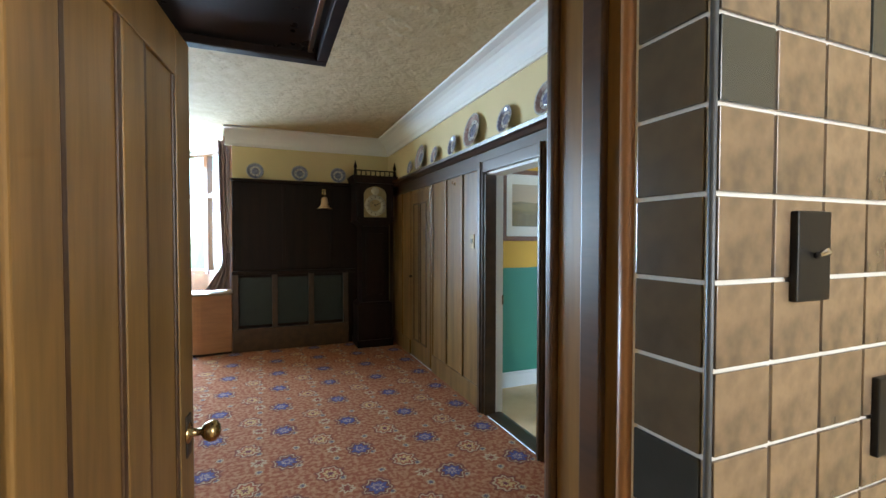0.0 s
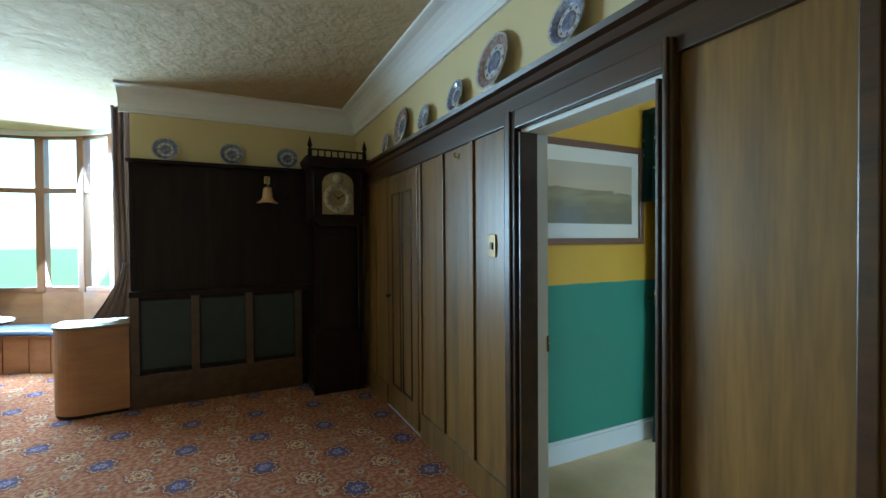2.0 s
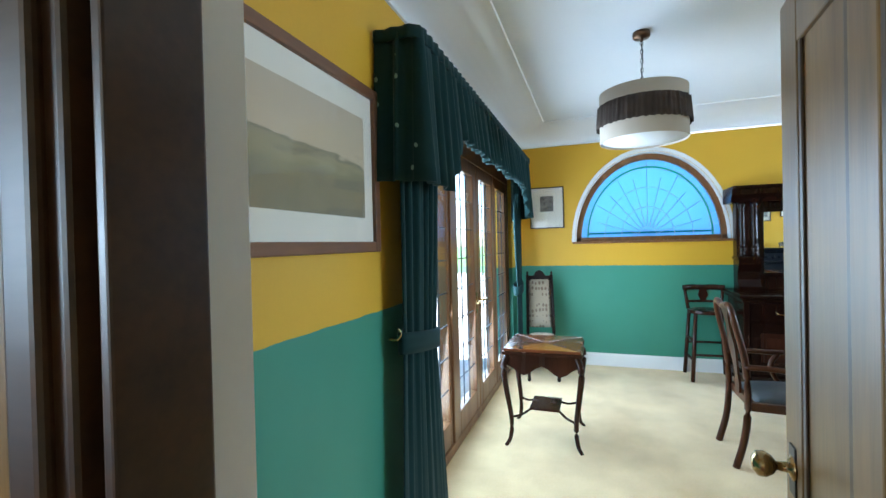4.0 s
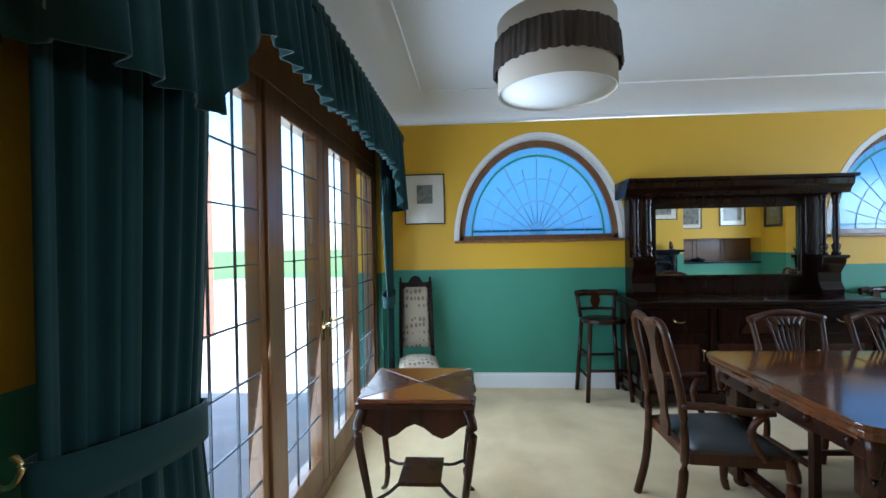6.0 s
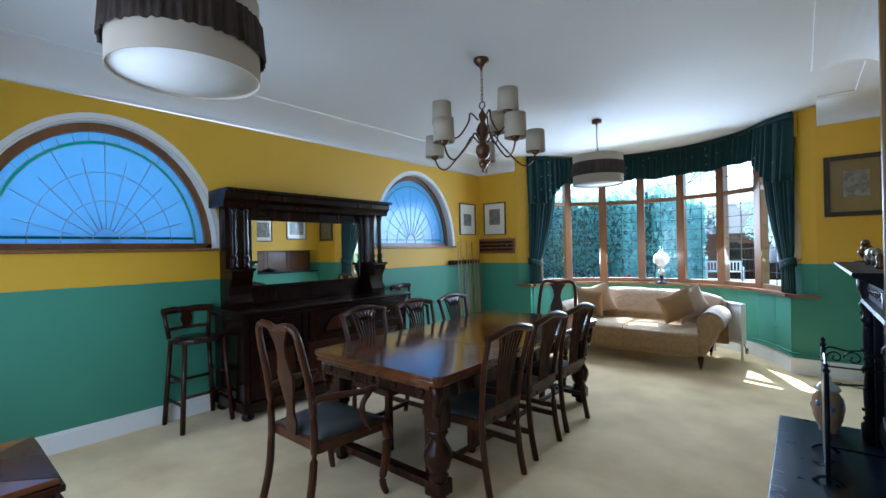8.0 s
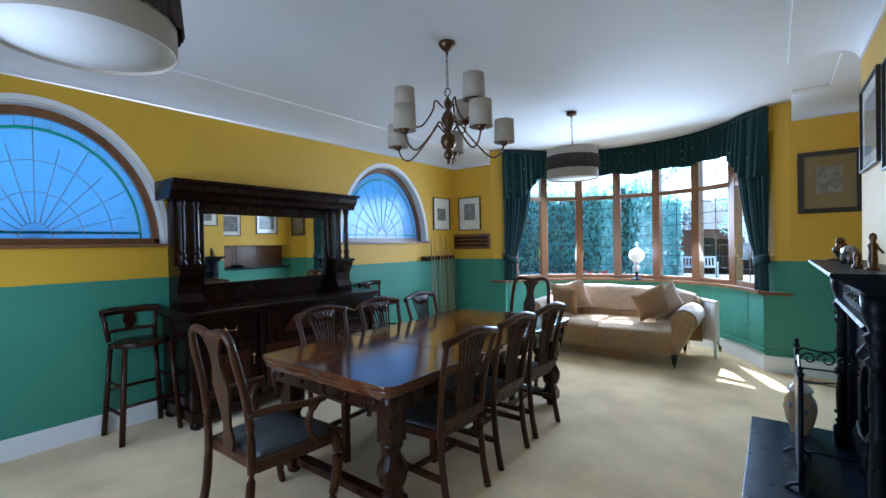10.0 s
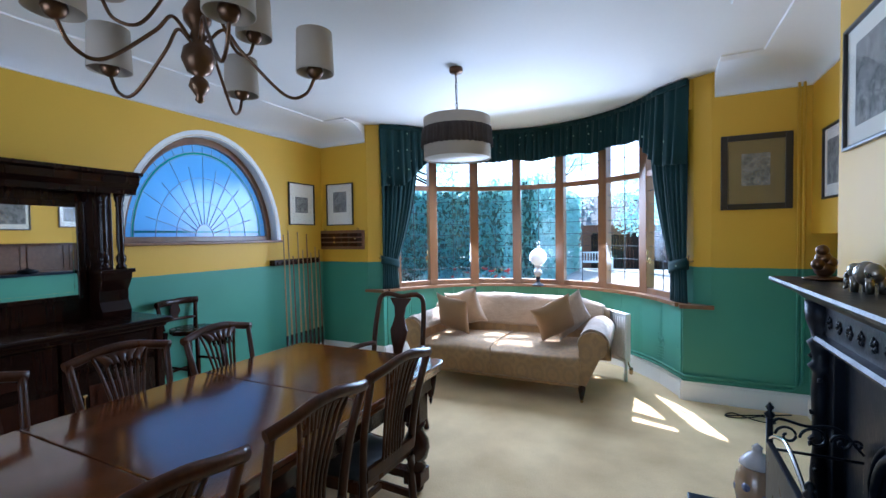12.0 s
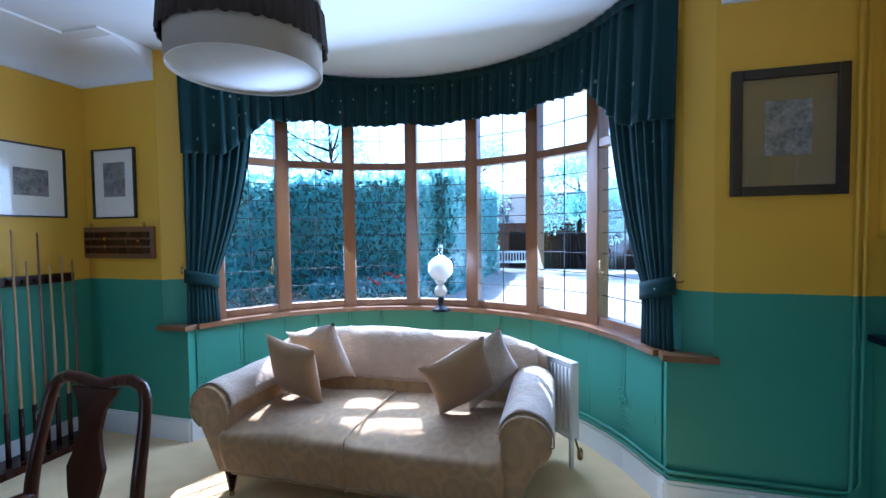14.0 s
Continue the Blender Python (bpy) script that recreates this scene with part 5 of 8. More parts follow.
def tall_chair():
    th = thing("hall_chair", "tall carved chair with floral tapestry back and seat", "chair", pose(6.62, 3.60, 0, 0, 0, 100) @ Matrix.Diagonal((0.78, 1, 1, 1)))
    b = bm_new()
    box(b, -0.23, 0.23, -0.20, 0.22, 0.36, 0.41, 0.008)
    part("seat_frame", b, OAK_D, th)
    b = bm_new()
    sheet(b, lambda u, v: ((u - 0.5) * 0.44, -0.19 + 0.40 * v, 0.412 + 0.06 * (1 - (2 * u - 1) ** 4) * (1 - (2 * v - 1) ** 4)), 10, 10, 0.01)
    part("seat", b, TAPEST, th)
    for s in (-1, 1):
        b = bm_new()
        tube(b, [(s * 0.19, -0.21, 0.40), (s * 0.18, -0.33, 1.08)], 0.022, 8)
        post = part("back_post", b, OAK_D, th)
        for k in range(11):
            b = bm_new()
            lathe(b, [(0.004, -0.024), (0.026, -0.01), (0.026, 0.01), (0.004, 0.024)], 10)
            t = k / 10
            part("turned_bead", b, OAK_D, post).matrix_basis = pose(s * (0.19 - 0.01 * t), -0.215 - 0.11 * t, 0.46 + 0.56 * t)
        for y in (-0.19, 0.20):
            b = bm_new()
            lathe(b, [(0.018, 0), (0.026, 0.02), (0.02, 0.06), (0.03, 0.16), (0.018, 0.20), (0.028, 0.30), (0.028, 0.37)], 12, s * 0.20, y)
            part("turned_leg", b, OAK_D, th)
        b = bm_new()
        lathe(b, [(0.02, 0), (0.026, 0.02), (0.012, 0.035), (0.016, 0.055), (0.002, 0.075)], 10)
        part("finial", b, OAK_D, th).matrix_basis = pose(s * 0.18, -0.333, 1.08)
    b = bm_new()
    sheet(b, lambda u, v: ((u - 0.5) * 0.30, -0.235 - 0.11 * v - 0.02 + 0.03 * (1 - (2 * u - 1) ** 4), 0.50 + 0.55 * v), 8, 8, 0.03)
    part("back_panel", b, TAPEST, th, "floral tapestry back panel")
    b = bm_new()
    pts = [(-0.19, 1.04), (0.19, 1.04), (0.16, 1.10), (0.09, 1.10), (0.05, 1.15), (0, 1.165), (-0.05, 1.15), (-0.09, 1.10), (-0.16, 1.10)]
    prism(b, pts, "y", -0.35, -0.32, 0.005)
    part("carved_crest", b, OAK_D, th)
    return th


tall_chair()


def bar_stool(m):
    th = thing("bar_stool", "dark wooden bar chair with a low curved back", "stool", m, "bar stools")
    b = bm_new()
    pts = [(0.19 * math.cos(radians(a)) * (1.05 if a < 180 else 0.95), 0.19 * math.sin(radians(a))) for a in range(0, 360, 20)]
    prism(b, pts, "z", 0.70, 0.735, 0.008)
    part("seat", b, MAHOG, th)
    for sx in (-1, 1):
        for sy in (-1, 1):
            b = bm_new()
            tube(b, [(sx * 0.20, sy * 0.18, 0), (sx * 0.155, sy * 0.14, 0.71)], (0.021, 0.019), 8)
            part("leg", b, MAHOG, th)
        b = bm_new()
        tube(b, [(sx * 0.16, -0.16, 0.72), (sx * 0.19, -0.19, 0.97)], (0.019, 0.016), 8)
        part("back_post", b, MAHOG, th)
        for z in (0.22, 0.42):
            b = bm_new()
            tube(b, [(sx * (0.20 - 0.063 * z), -0.17, z), (sx * (0.20 - 0.063 * z), 0.17, z)], 0.012, 8)
            part("rung", b, MAHOG, th)
    for y, z in ((0.165, 0.28), (-0.165, 0.35)):
        b = bm_new()
        tube(b, [(-0.185, y, z), (0.185, y, z)], 0.013, 8)
        part("rung", b, MAHOG, th)
    b = bm_new()
    tube(b, curve_points([(-0.205, -0.175, 0.95), (-0.10, -0.215, 0.955), (0, -0.225, 0.95), (0.10, -0.215, 0.955), (0.205, -0.175, 0.95)], 5), 0.03, 8, 0.55)
    part("back_rail", b, MAHOG, th)
    b = bm_new()
    tube(b, curve_points([(-0.165, -0.165, 0.80), (0, -0.205, 0.80), (0.165, -0.165, 0.80)], 5), 0.014, 8)
    part("lower_rail", b, MAHOG, th)
    b = bm_new()
    prism(b, [(-0.02, 0.80), (0.02, 0.80), (0.05, 0.87), (0.03, 0.94), (-0.03, 0.94), (-0.05, 0.87)], "y", -0.222, -0.210)
    part("splat", b, MAHOG, th)
    return th


bar_stool(pose(6.99, 1.89, 0, 0, 0, 92))
bar_stool(pose(6.98, -0.75, 0, 0, 0, 96))


def sideboard():
    y0, y1 = -0.31, 1.72
    c, h = (y0 + y1) / 2, (y1 - y0) / 2
    th = thing("sideboard", "tall dark walnut mirror-back sideboard with columns", "sideboard", pose(X1 - 0.002, c, 0))
    b = bm_new()
    box(b, -0.58, -0.02, -h + 0.06, h - 0.06, 0.12, 0.90, 0.006)
    part("body", b, SIDEB, th)
    b = bm_new()
    box(b, -0.66, -0.005, -h, h, 0.905, 0.945, 0.014)
    part("worktop", b, SIDEB, th)
    b = bm_new()
    box(b, -0.63, -0.01, -h + 0.03, h - 0.03, 0.875, 0.904, 0.01)
    part("top_moulding", b, SIDEB, th)
    b = bm_new()
    box(b, -0.61, -0.02, -h + 0.04, h - 0.04, 0.07, 0.16, 0.012)
    part("plinth", b, SIDEB, th)
    for s in (-1, 1):
        for x in (-0.55, -0.08):
            b = bm_new()
            lathe(b, [(0.03, 0), (0.05, 0.015), (0.055, 0.04), (0.035, 0.07), (0.035, 0.09)], 16, x, s * (h - 0.10))
            part("bun_foot", b, SIDEB, th)
        # cupboard doors with raised panels
        b = bm_new()
        box(b, -0.60, -0.578, s * 0.66 - 0.25, s * 0.66 + 0.25, 0.20, 0.66, 0.004)
        d = part("cupboard_door", b, SIDEB, th)
        for q in ((0.17, 0.29, 0.57), (0.13, 0.33, 0.53)):
            b = bm_new()
            box(b, -0.605 - 0.01 * (q[0] < 0.15), -0.598, s * 0.66 - q[0], s * 0.66 + q[0], q[1], q[2], 0.004)
            part("raised_panel", b, MAHOG, d)
        b = bm_new()
        lathe(b, [(0.006, -0.04), (0.004, 0.03), (0.014, 0.04), (0.016, 0.05), (0.003, 0.058)], 10)
        part("drop_handle", b, BRASS, d, "brass drop handle").matrix_basis = pose(-0.61, s * 0.66 - s * 0.20, 0.47)
        b = bm_new()
        box(b, -0.60, -0.578, s * 0.66 - 0.25, s * 0.66 + 0.25, 0.69, 0.86, 0.004)
        d = part("drawer", b, SIDEB, th)
        b = bm_new()
        tube(b, curve_points([(-0.604, s * 0.66 - 0.05, 0.785), (-0.63, s * 0.66 - 0.03, 0.76), (-0.632, s * 0.66 + 0.03, 0.76), (-0.604, s * 0.66 + 0.05, 0.785)], 5), 0.005, 6)
        part("swan_handle", b, BRASS, d)
        for e in (-1, 1):
            b = bm_new()
            box(b, -0.612, -0.57, s * 0.66 + e * 0.285 - 0.025, s * 0.66 + e * 0.285 + 0.025, 0.16, 0.875, 0.006)
            part("pilaster", b, SIDEB, th)
    b = bm_new()
    box(b, -0.60, -0.578, -0.33, 0.33, 0.60, 0.86, 0.004)
    d = part("drawer", b, SIDEB, th)
    b = bm_new()
    pts = [(0.16 * math.cos(k * math.pi / 12) * (1 - 0.35 * math.sin(k * math.pi / 12)), 0.66 + 0.14 * math.sin(k * math.pi / 12) * (1 + 0.12 * math.cos(6 * k))) for k in range(13)]
    prism(b, pts, "x", -0.618, -0.599, 0.004)
    part("carved_crest", b, MAHOG, d)
    b = bm_new()
    box(b, -0.585, -0.575, -0.33, 0.33, 0.18, 0.57, 0.003)
    part("recess_panel", b, MAHOG, th)
    # upper stage
    b = bm_new()
    box(b, -0.14, -0.01, -h + 0.12, h - 0.12, 0.945, 1.86, 0.004)
    part("back_board", b, SIDEB, th)
    b = bm_new()
    prism(b, [(-0.01, 1.86), (-0.30, 1.86), (-0.31, 1.90), (-0.345, 1.935), (-0.35, 1.985), (-0.40, 1.995), (-0.40, 2.02), (-0.01, 2.02)], "y", -h + 0.03, h - 0.03)
    bmesh.ops.recalc_face_normals(b, faces=b.faces[:])
    part("cornice", b, SIDEB, th)
    b = bm_new()
    for q in ((-0.70, 0.70, 1.755, 1.80), (-0.70, 0.70, 1.09, 1.125), (-0.70, -0.655, 1.125, 1.755), (0.655, 0.70, 1.125, 1.755)):
        box(b, -0.165, -0.139, *q, 0.005)
    fr = part("mirror_frame", b, SIDEB, th)
    b = bm_new()
    box(b, -0.150, -0.142, -0.655, 0.655, 1.125, 1.755)
    part("mirror", b, MIRROR, fr, "bevelled mirror glass")
    for q in ((-0.655, -0.633, 1.125, 1.755), (0.633, 0.655, 1.125, 1.755), (-0.633, 0.633, 1.733, 1.755), (-0.633, 0.633, 1.125, 1.147)):
        b = bm_new()
        box(b, -0.1535, -0.1495, *q)
        e = part("bevel", b, MIRROR, fr)
    for s in (-1, 1):
        # bracket box below, paired columns above
        b = bm_new()
        pts = [(-0.14, 0.945), (-0.30, 0.945), (-0.31, 0.99), (-0.27, 1.06), (-0.27, 1.14), (-0.32, 1.22), (-0.33, 1.27), (-0.14, 1.27)]
        prism(b, pts, "y", s * (h - 0.19) - 0.10, s * (h - 0.19) + 0.10, 0.006)
        part("bracket", b, SIDEB, th)
        b = bm_new()
        box(b, -0.345, -0.14, s * (h - 0.19) - 0.115, s * (h - 0.19) + 0.115, 1.27, 1.30, 0.006)
        part("bracket_cap", b, SIDEB, th)
        for k in (-0.055, 0.055):
            b = bm_new()
            lathe(b, [(0.034, 1.30), (0.036, 1.32), (0.022, 1.335), (0.032, 1.36), (0.034, 1.39), (0.02, 1.41), (0.022, 1.43), (0.026, 1.47), (0.024, 1.72), (0.021, 1.76), (0.03, 1.775), (0.022, 1.79), (0.034, 1.82), (0.036, 1.86)], 14, -0.27, s * (h - 0.19) + k)
            part("column", b, SIDEB, th)
    return th


MIRROR = bpy.data.materials.new("mirror_glass")
MIRROR.use_nodes = True
mb = MIRROR.node_tree.nodes["Principled BSDF"]
mb.inputs["Base Color"].default_value = (0.86, 0.88, 0.86, 1)
mb.inputs["Metallic"].default_value, mb.inputs["Roughness"].default_value = 1.0, 0.015
sideboard()


def sofa():
    """A two-seat drop-arm sofa with rolled arms and a throw over its back."""
    th = thing("sofa", "worn beige damask two-seat sofa with rolled arms", "sofa", pose(4.70, -2.61, 0, 0, 0, 1))
    w = 0.93
    b = bm_new()

    def seat(u, v):
        x = (u - 0.5) * 2 * 0.80
        a = v * math.pi * 0.62
        if v < 0.35:
            t = v / 0.35
            return (x, 0.40 + 0.055 * math.sin(t * math.pi * 0.62) + 0.006 * (1 - t) * math.sin(26 * x), 0.17 + 0.24 * t)
        t = (v - 0.35) / 0.65
        return (x, 0.445 - 0.80 * t, 0.41 + 0.05 * math.sin(min(1, t * 3) * math.pi / 2) + 0.012 * math.sin(5 * x + 2 * t) - 0.02 * t + 0.010 * noise.noise(Vector((6 * x, 5 * t, 0.2))) - 0.012 * math.exp(-(x * 18) ** 2))
    sheet(b, seat, 60, 26, 0.04)
    part("seat", b, SOFA, th)
    b = bm_new()
    tube(b, curve_points([(0.02, 0.452, 0.18), (0.02, 0.462, 0.40), (0.022, 0.40, 0.466), (0.02, 0.0, 0.462), (0.018, -0.30, 0.45)], 6), 0.006, 6)
    part("seat_piping", b, SOFA, th)
    b = bm_new()
    prof = curve_points([(0, -0.30, 0.40), (0, -0.33, 0.55), (0, -0.37, 0.68), (0, -0.40, 0.76), (0, -0.45, 0.80), (0, -0.52, 0.79), (0, -0.565, 0.72), (0, -0.55, 0.62), (0, -0.54, 0.16)], 5)

    def back(u, v):
        p = prof[min(len(prof) - 1, int(round(v * (len(prof) - 1))))]
        x = (u - 0.5) * 2 * 0.99
        sag = 0.025 * (1 - (2 * u - 1) ** 2) - 0.09 * (max(0, abs(2 * u - 1) - 0.6) / 0.4) ** 2
        return (x, p.y, p.z + sag * max(0, p.z - 0.4) / 0.4)
    sheet(b, back, 26, len(prof) - 1, 0.02)
    part("backrest", b, SOFA, th)
    b = bm_new()

    def throw(u, v):
        p = prof[int(round((0.09 + 0.71 * v) * (len(prof) - 1)))]
        q = Vector((0, -0.45, 0.60))
        d = (Vector((0, p.y, p.z)) - q).normalized() * (0.018 + 0.010 * noise.noise(Vector((7 * u, 3 * v, 0.4))) + 0.006 * noise.noise(Vector((22 * u, 9 * v, 2.1))))
        x = (u - 0.5) * 2 * 0.93
        sag = 0.025 * (1 - (2 * u - 1) ** 2) - 0.09 * (max(0, abs(x / 0.99) - 0.6) / 0.4) ** 2
        return (x, p.y + d.y, p.z + d.z + sag * max(0, p.z - 0.4) / 0.4)
    sheet(b, throw, 64, 28, 0.008)
    part("throw", b, THROW, th, "pale crumpled throw over the back")
    for s in (-1, 1):
        b = bm_new()
        cx, cz, r = s * 0.90, 0.53, 0.125

        def arm(u, v):
            y = 0.40 - 0.86 * u
            if v < 0.25:
                t = v / 0.25
                return (s * (0.78 + 0.0 * t), y, 0.30 + (cz - 0.30) * t)
            if v < 0.85:
                a = math.pi - (v - 0.25) / 0.6 * math.pi * 1.35
                return (cx + s * r * math.cos(a), y, cz + r * math.sin(a) * (1.0 + 0.06 * math.sin(7 * u)))
            t = (v - 0.85) / 0.15
            a = math.pi - math.pi * 1.35
            xe, ze = cx + s * r * math.cos(a), cz + r * math.sin(a)
            return (xe + (s * 0.84 - xe) * t, y, ze + (0.16 - ze) * t)
        sheet(b, arm, 12, 36, 0.02)
        ar = part("arm", b, SOFA, th)
        b = bm_new()
        prism(b, [(s * 0.78, 0.17), (s * 0.84, 0.17)] + [(cx + s * r * math.cos(k), cz + r * math.sin(k)) for k in np.linspace(-0.35 * math.pi, math.pi, 14)] + [(s * 0.78, 0.5)], "y", 0.38, 0.412, 0.008)
        part("arm_front", b, SOFA, ar)
        b = bm_new()
        tube(b, [(cx + s * (r - 0.004) * math.cos(k), 0.415, cz + (r - 0.004) * math.sin(k)) for k in np.linspace(-0.35 * math.pi, math.pi, 18)], 0.007, 6)
        part("arm_piping", b, SOFA, ar)
        b = bm_new()

        def cover(u, v):
            a = math.pi * 0.98 - v * math.pi * 1.05
            return (cx + s * (r + 0.012) * math.cos(a), 0.385 - 0.78 * u, cz + (r + 0.014) * math.sin(a) + 0.010 * noise.noise(Vector((5 * u, 4 * v, 3.0 * s))))
        sheet(b, cover, 30, 24, 0.006)
        part("arm_throw", b, THROW, ar)
        for y in (0.36, -0.46):
            b = bm_new()
            lathe(b, [(0.016, 0.035), (0.02, 0.06), (0.026, 0.09), (0.032, 0.12), (0.036, 0.17)], 12, s * 0.80, y)
            leg = part("leg", b, MAHOG, th)
            b = bm_new()
            lathe(b, [(0.002, 0), (0.012, 0.004), (0.016, 0.016), (0.012, 0.028), (0.012, 0.036)], 12, s * 0.80, y)
            part("castor", b, BRASS, leg, "brass castor")
    b = bm_new()
    box(b, -0.82, 0.82, -0.50, 0.39, 0.14, 0.22, 0.02)
    part("base", b, SOFA, th)
    return th


sofa()


def cushion(m, mat, label):
    b = bm_new()
    for s in (-1, 1):
        sheet(b, lambda u, v: (0.21 * (2 * u - 1) * (1 - 0.10 * (1 - (2 * v - 1) ** 2)), s * 0.075 * ((1 - (2 * u - 1) ** 2) * (1 - (2 * v - 1) ** 2)) ** 0.42, 0.21 * (2 * v - 1) * (1 - 0.10 * (1 - (2 * u - 1) ** 2)) + 0.006 * math.sin(9 * u + 5 * v)), 14, 14)
    bmesh.ops.remove_doubles(b, verts=b.verts[:], dist=0.0008)
    ob = part("cushion", b, mat)
    ob.matrix_world = m
    return tagged(ob, label, "cushion", "sofa cushions")


cushion(pose(5.29, -2.58, 0.66, -18, -8, -12), CUSH, "plump beige cushion leaning on the sofa arm")
cushion(pose(5.23, -2.80, 0.70, -16, 14, -8), THROW, "pale beige cushion behind another")
cushion(pose(4.20, -2.64, 0.675, -22, 24, 28), CUSH, "plump beige cushion propped on its corner")
cushion(pose(4.08, -2.77, 0.69, -20, 34, 36), THROW, "soft beige cushion against the sofa arm")


# ---- curtains ----
def pelmet(name, m_label, path, normal, z_top, z_bot, parts_u, seed):
    """A gathered pelmet along path(u); z_bot(u) is its hem."""
    th = thing(name, m_label, "curtain", group="green curtains")
    b = bm_new()

    def cloth(u, v):
        x, y = path(u)
        nx, ny = normal(u)
        d = 0.020 * rope_wave(u, parts_u, 0.5 + 0.6 * v) + 0.03 * v + 0.015
        z = z_top + (z_bot(u) - z_top) * v + 0.008 * v * math.sin(60 * u + seed)
        return (x + nx * d, y + ny * d, z)
    sheet(b, cloth, 420, 8, 0.006)
    part("valance", b, CURTAIN, th)
    b = bm_new()

    def tape(u, v):
        x, y = path(u)
        nx, ny = normal(u)
        d = 0.028 + 0.006 * math.sin(300 * u)
        return (x + nx * d, y + ny * d, z_top + 0.012 - 0.055 * v)
    sheet(b, tape, 200, 2, 0.012)
    part("heading", b, CURTAIN, th)
    return th


def curtain(label, m, width, z_top, z_bot, z_tie, tie_w, lean, folds=7, mat=None, tie=True):
    """A drape hung along x from 0 to width and pulled back to a tie at x = lean."""
    th = thing("curtain", label, "curtain", m, "green curtains" if mat is None else "")
    b = bm_new()
    mat = mat or CURTAIN

    def cloth(u, v):
        z = z_top + (z_bot - z_top) * v
        t = (z_top - z) / (z_top - z_tie)
        if t < 1:
            k = t ** 1.8
            w, x0 = width + (tie_w - width) * k, lean * k
        else:
            k = min(1, (t - 1) * 1.2)
            w, x0 = tie_w + (tie_w * 1.45 - tie_w) * k, lean - 0.12 * tie_w * k
        fold = 0.030 * (0.6 + 0.4 * math.cos(3 * v))
        return (x0 + w * u, -rope_wave(u, folds, fold) * 0.6 - 0.02 * math.sin(math.pi * u), z)
    sheet(b, cloth, 90, 30, 0.005)
    part("drape", b, mat, th)
    if tie:
        b = bm_new()
        n = 24
        def band(u, v):
            a = 2 * math.pi * u
            return (lean + tie_w / 2 + (tie_w / 2 + 0.02) * math.cos(a), 0.055 * math.sin(a), z_tie + 0.05 - 0.10 * v + 0.03 * math.cos(a) * (1 if lean > 0.01 else -1))
        sheet(b, band, n, 3, 0.006)
        part("tie_band", b, mat, th)
        b = bm_new()
        tube(b, curve_points([(0, 0, 0), (0, -0.04, 0.0), (0, -0.06, 0.03), (0, -0.045, 0.05)], 5), 0.006, 6)
        part("tie_hook", b, BRASS, th).matrix_basis = pose(lean + (tie_w + 0.03 if lean > 0.01 else -0.03), 0.05, z_tie + 0.05)
    return th


A0, A1 = radians(66), radians(-66)
RP = BAYR - 0.09


def hem_bay(u):
    e = min(u, 1 - u)
    t = max(0, min(1, (0.14 - e) / 0.09))
    return 2.46 - 0.34 * t + 0.012 * math.sin(34 * u)


def bay_path(u):
    # round the bow, then straight to the wall at either end
    e = min(u, 1 - u)
    s = 1 if u < 0.5 else -1
    if e < 0.06:
        (xa, ya), t = bow(s * radians(63), RP), 1 - e / 0.06
        return xa + (BAYX + s * 1.66 - xa) * t, ya + (-2.745 - ya) * t
    return bow(radians(63) * (1 - 2 * (u - 0.06) / 0.88), RP)


pelmet("pelmet", "dark green gathered pelmet with small sprigs along the bow", bay_path, lambda u: (-math.sin(A0 + (A1 - A0) * u), math.cos(A0 + (A1 - A0) * u)), 2.865, hem_bay, 46, 0.4)
for side in (1, -1):
    xi, yi = bow(radians(55.5 * side), 1.63)
    xo, yo = BAYX + side * 1.63, -2.76
    if side > 0:
        px_, py_, dx_, dy_ = xo, yo, xi - xo, yi - yo
    else:
        px_, py_, dx_, dy_ = xi, yi, xo - xi, yo - yi
    wd = math.hypot(dx_, dy_)
    # the drape's local x runs from its start towards dx_, dy_; its face looks into the room
    curtain("dark green sprigged curtain tied back beside the bow window", pose(px_, py_, 0, 0, 0, math.degrees(math.atan2(dy_, dx_))), wd, 2.56, 0.868, 1.20, 0.20, 0.0 if side > 0 else wd - 0.20, 8)


def fr_path(u):
    # out from the wall, along the front, back to the wall
    L = [(3.46, Y1 - 0.005), (3.46, Y1 - 0.20), (6.78, Y1 - 0.20), (6.78, Y1 - 0.005)]
    s = (0.055, 0.945)
    if u < s[0]:
        t = u / s[0]
        return L[0][0], L[0][1] + (L[1][1] - L[0][1]) * t
    if u > s[1]:
        t = (u - s[1]) / (1 - s[1])
        return L[2][0], L[2][1] + (L[3][1] - L[2][1]) * t
    t = (u - s[0]) / (s[1] - s[0])
    return L[1][0] + (L[2][0] - L[1][0]) * t, L[1][1]


def hem_fr(u):
    e = min(u, 1 - u)
    t = max(0, min(1, (0.20 - e) / 0.06))
    return 2.07 - 0.30 * t + 0.012 * math.sin(30 * u)


pelmet("pelmet", "dark green gathered pelmet above the garden doors", fr_path, lambda u: (-1, 0) if u < 0.055 else ((1, 0) if u > 0.945 else (0, -1)), 2.45, hem_fr, 38, 1.1)
b = bm_new()
box(b, 3.49, 6.75, Y1 - 0.17, Y1 - 0.003, 2.43, 2.45, 0.003)
structure("pelmet_board", b, PINE, "plain board that carries the pelmet", "trim")
curtain("floor-length dark green sprigged curtain tied back", pose(3.48, Y1 - 0.09, 0), 0.54, 2.42, 0.012, 1.02, 0.45, 0.0, 8)
curtain("floor-length dark green sprigged curtain tied back", pose(6.36, Y1 - 0.09, 0), 0.42, 2.42, 0.012, 0.98, 0.22, 0.20, 7)


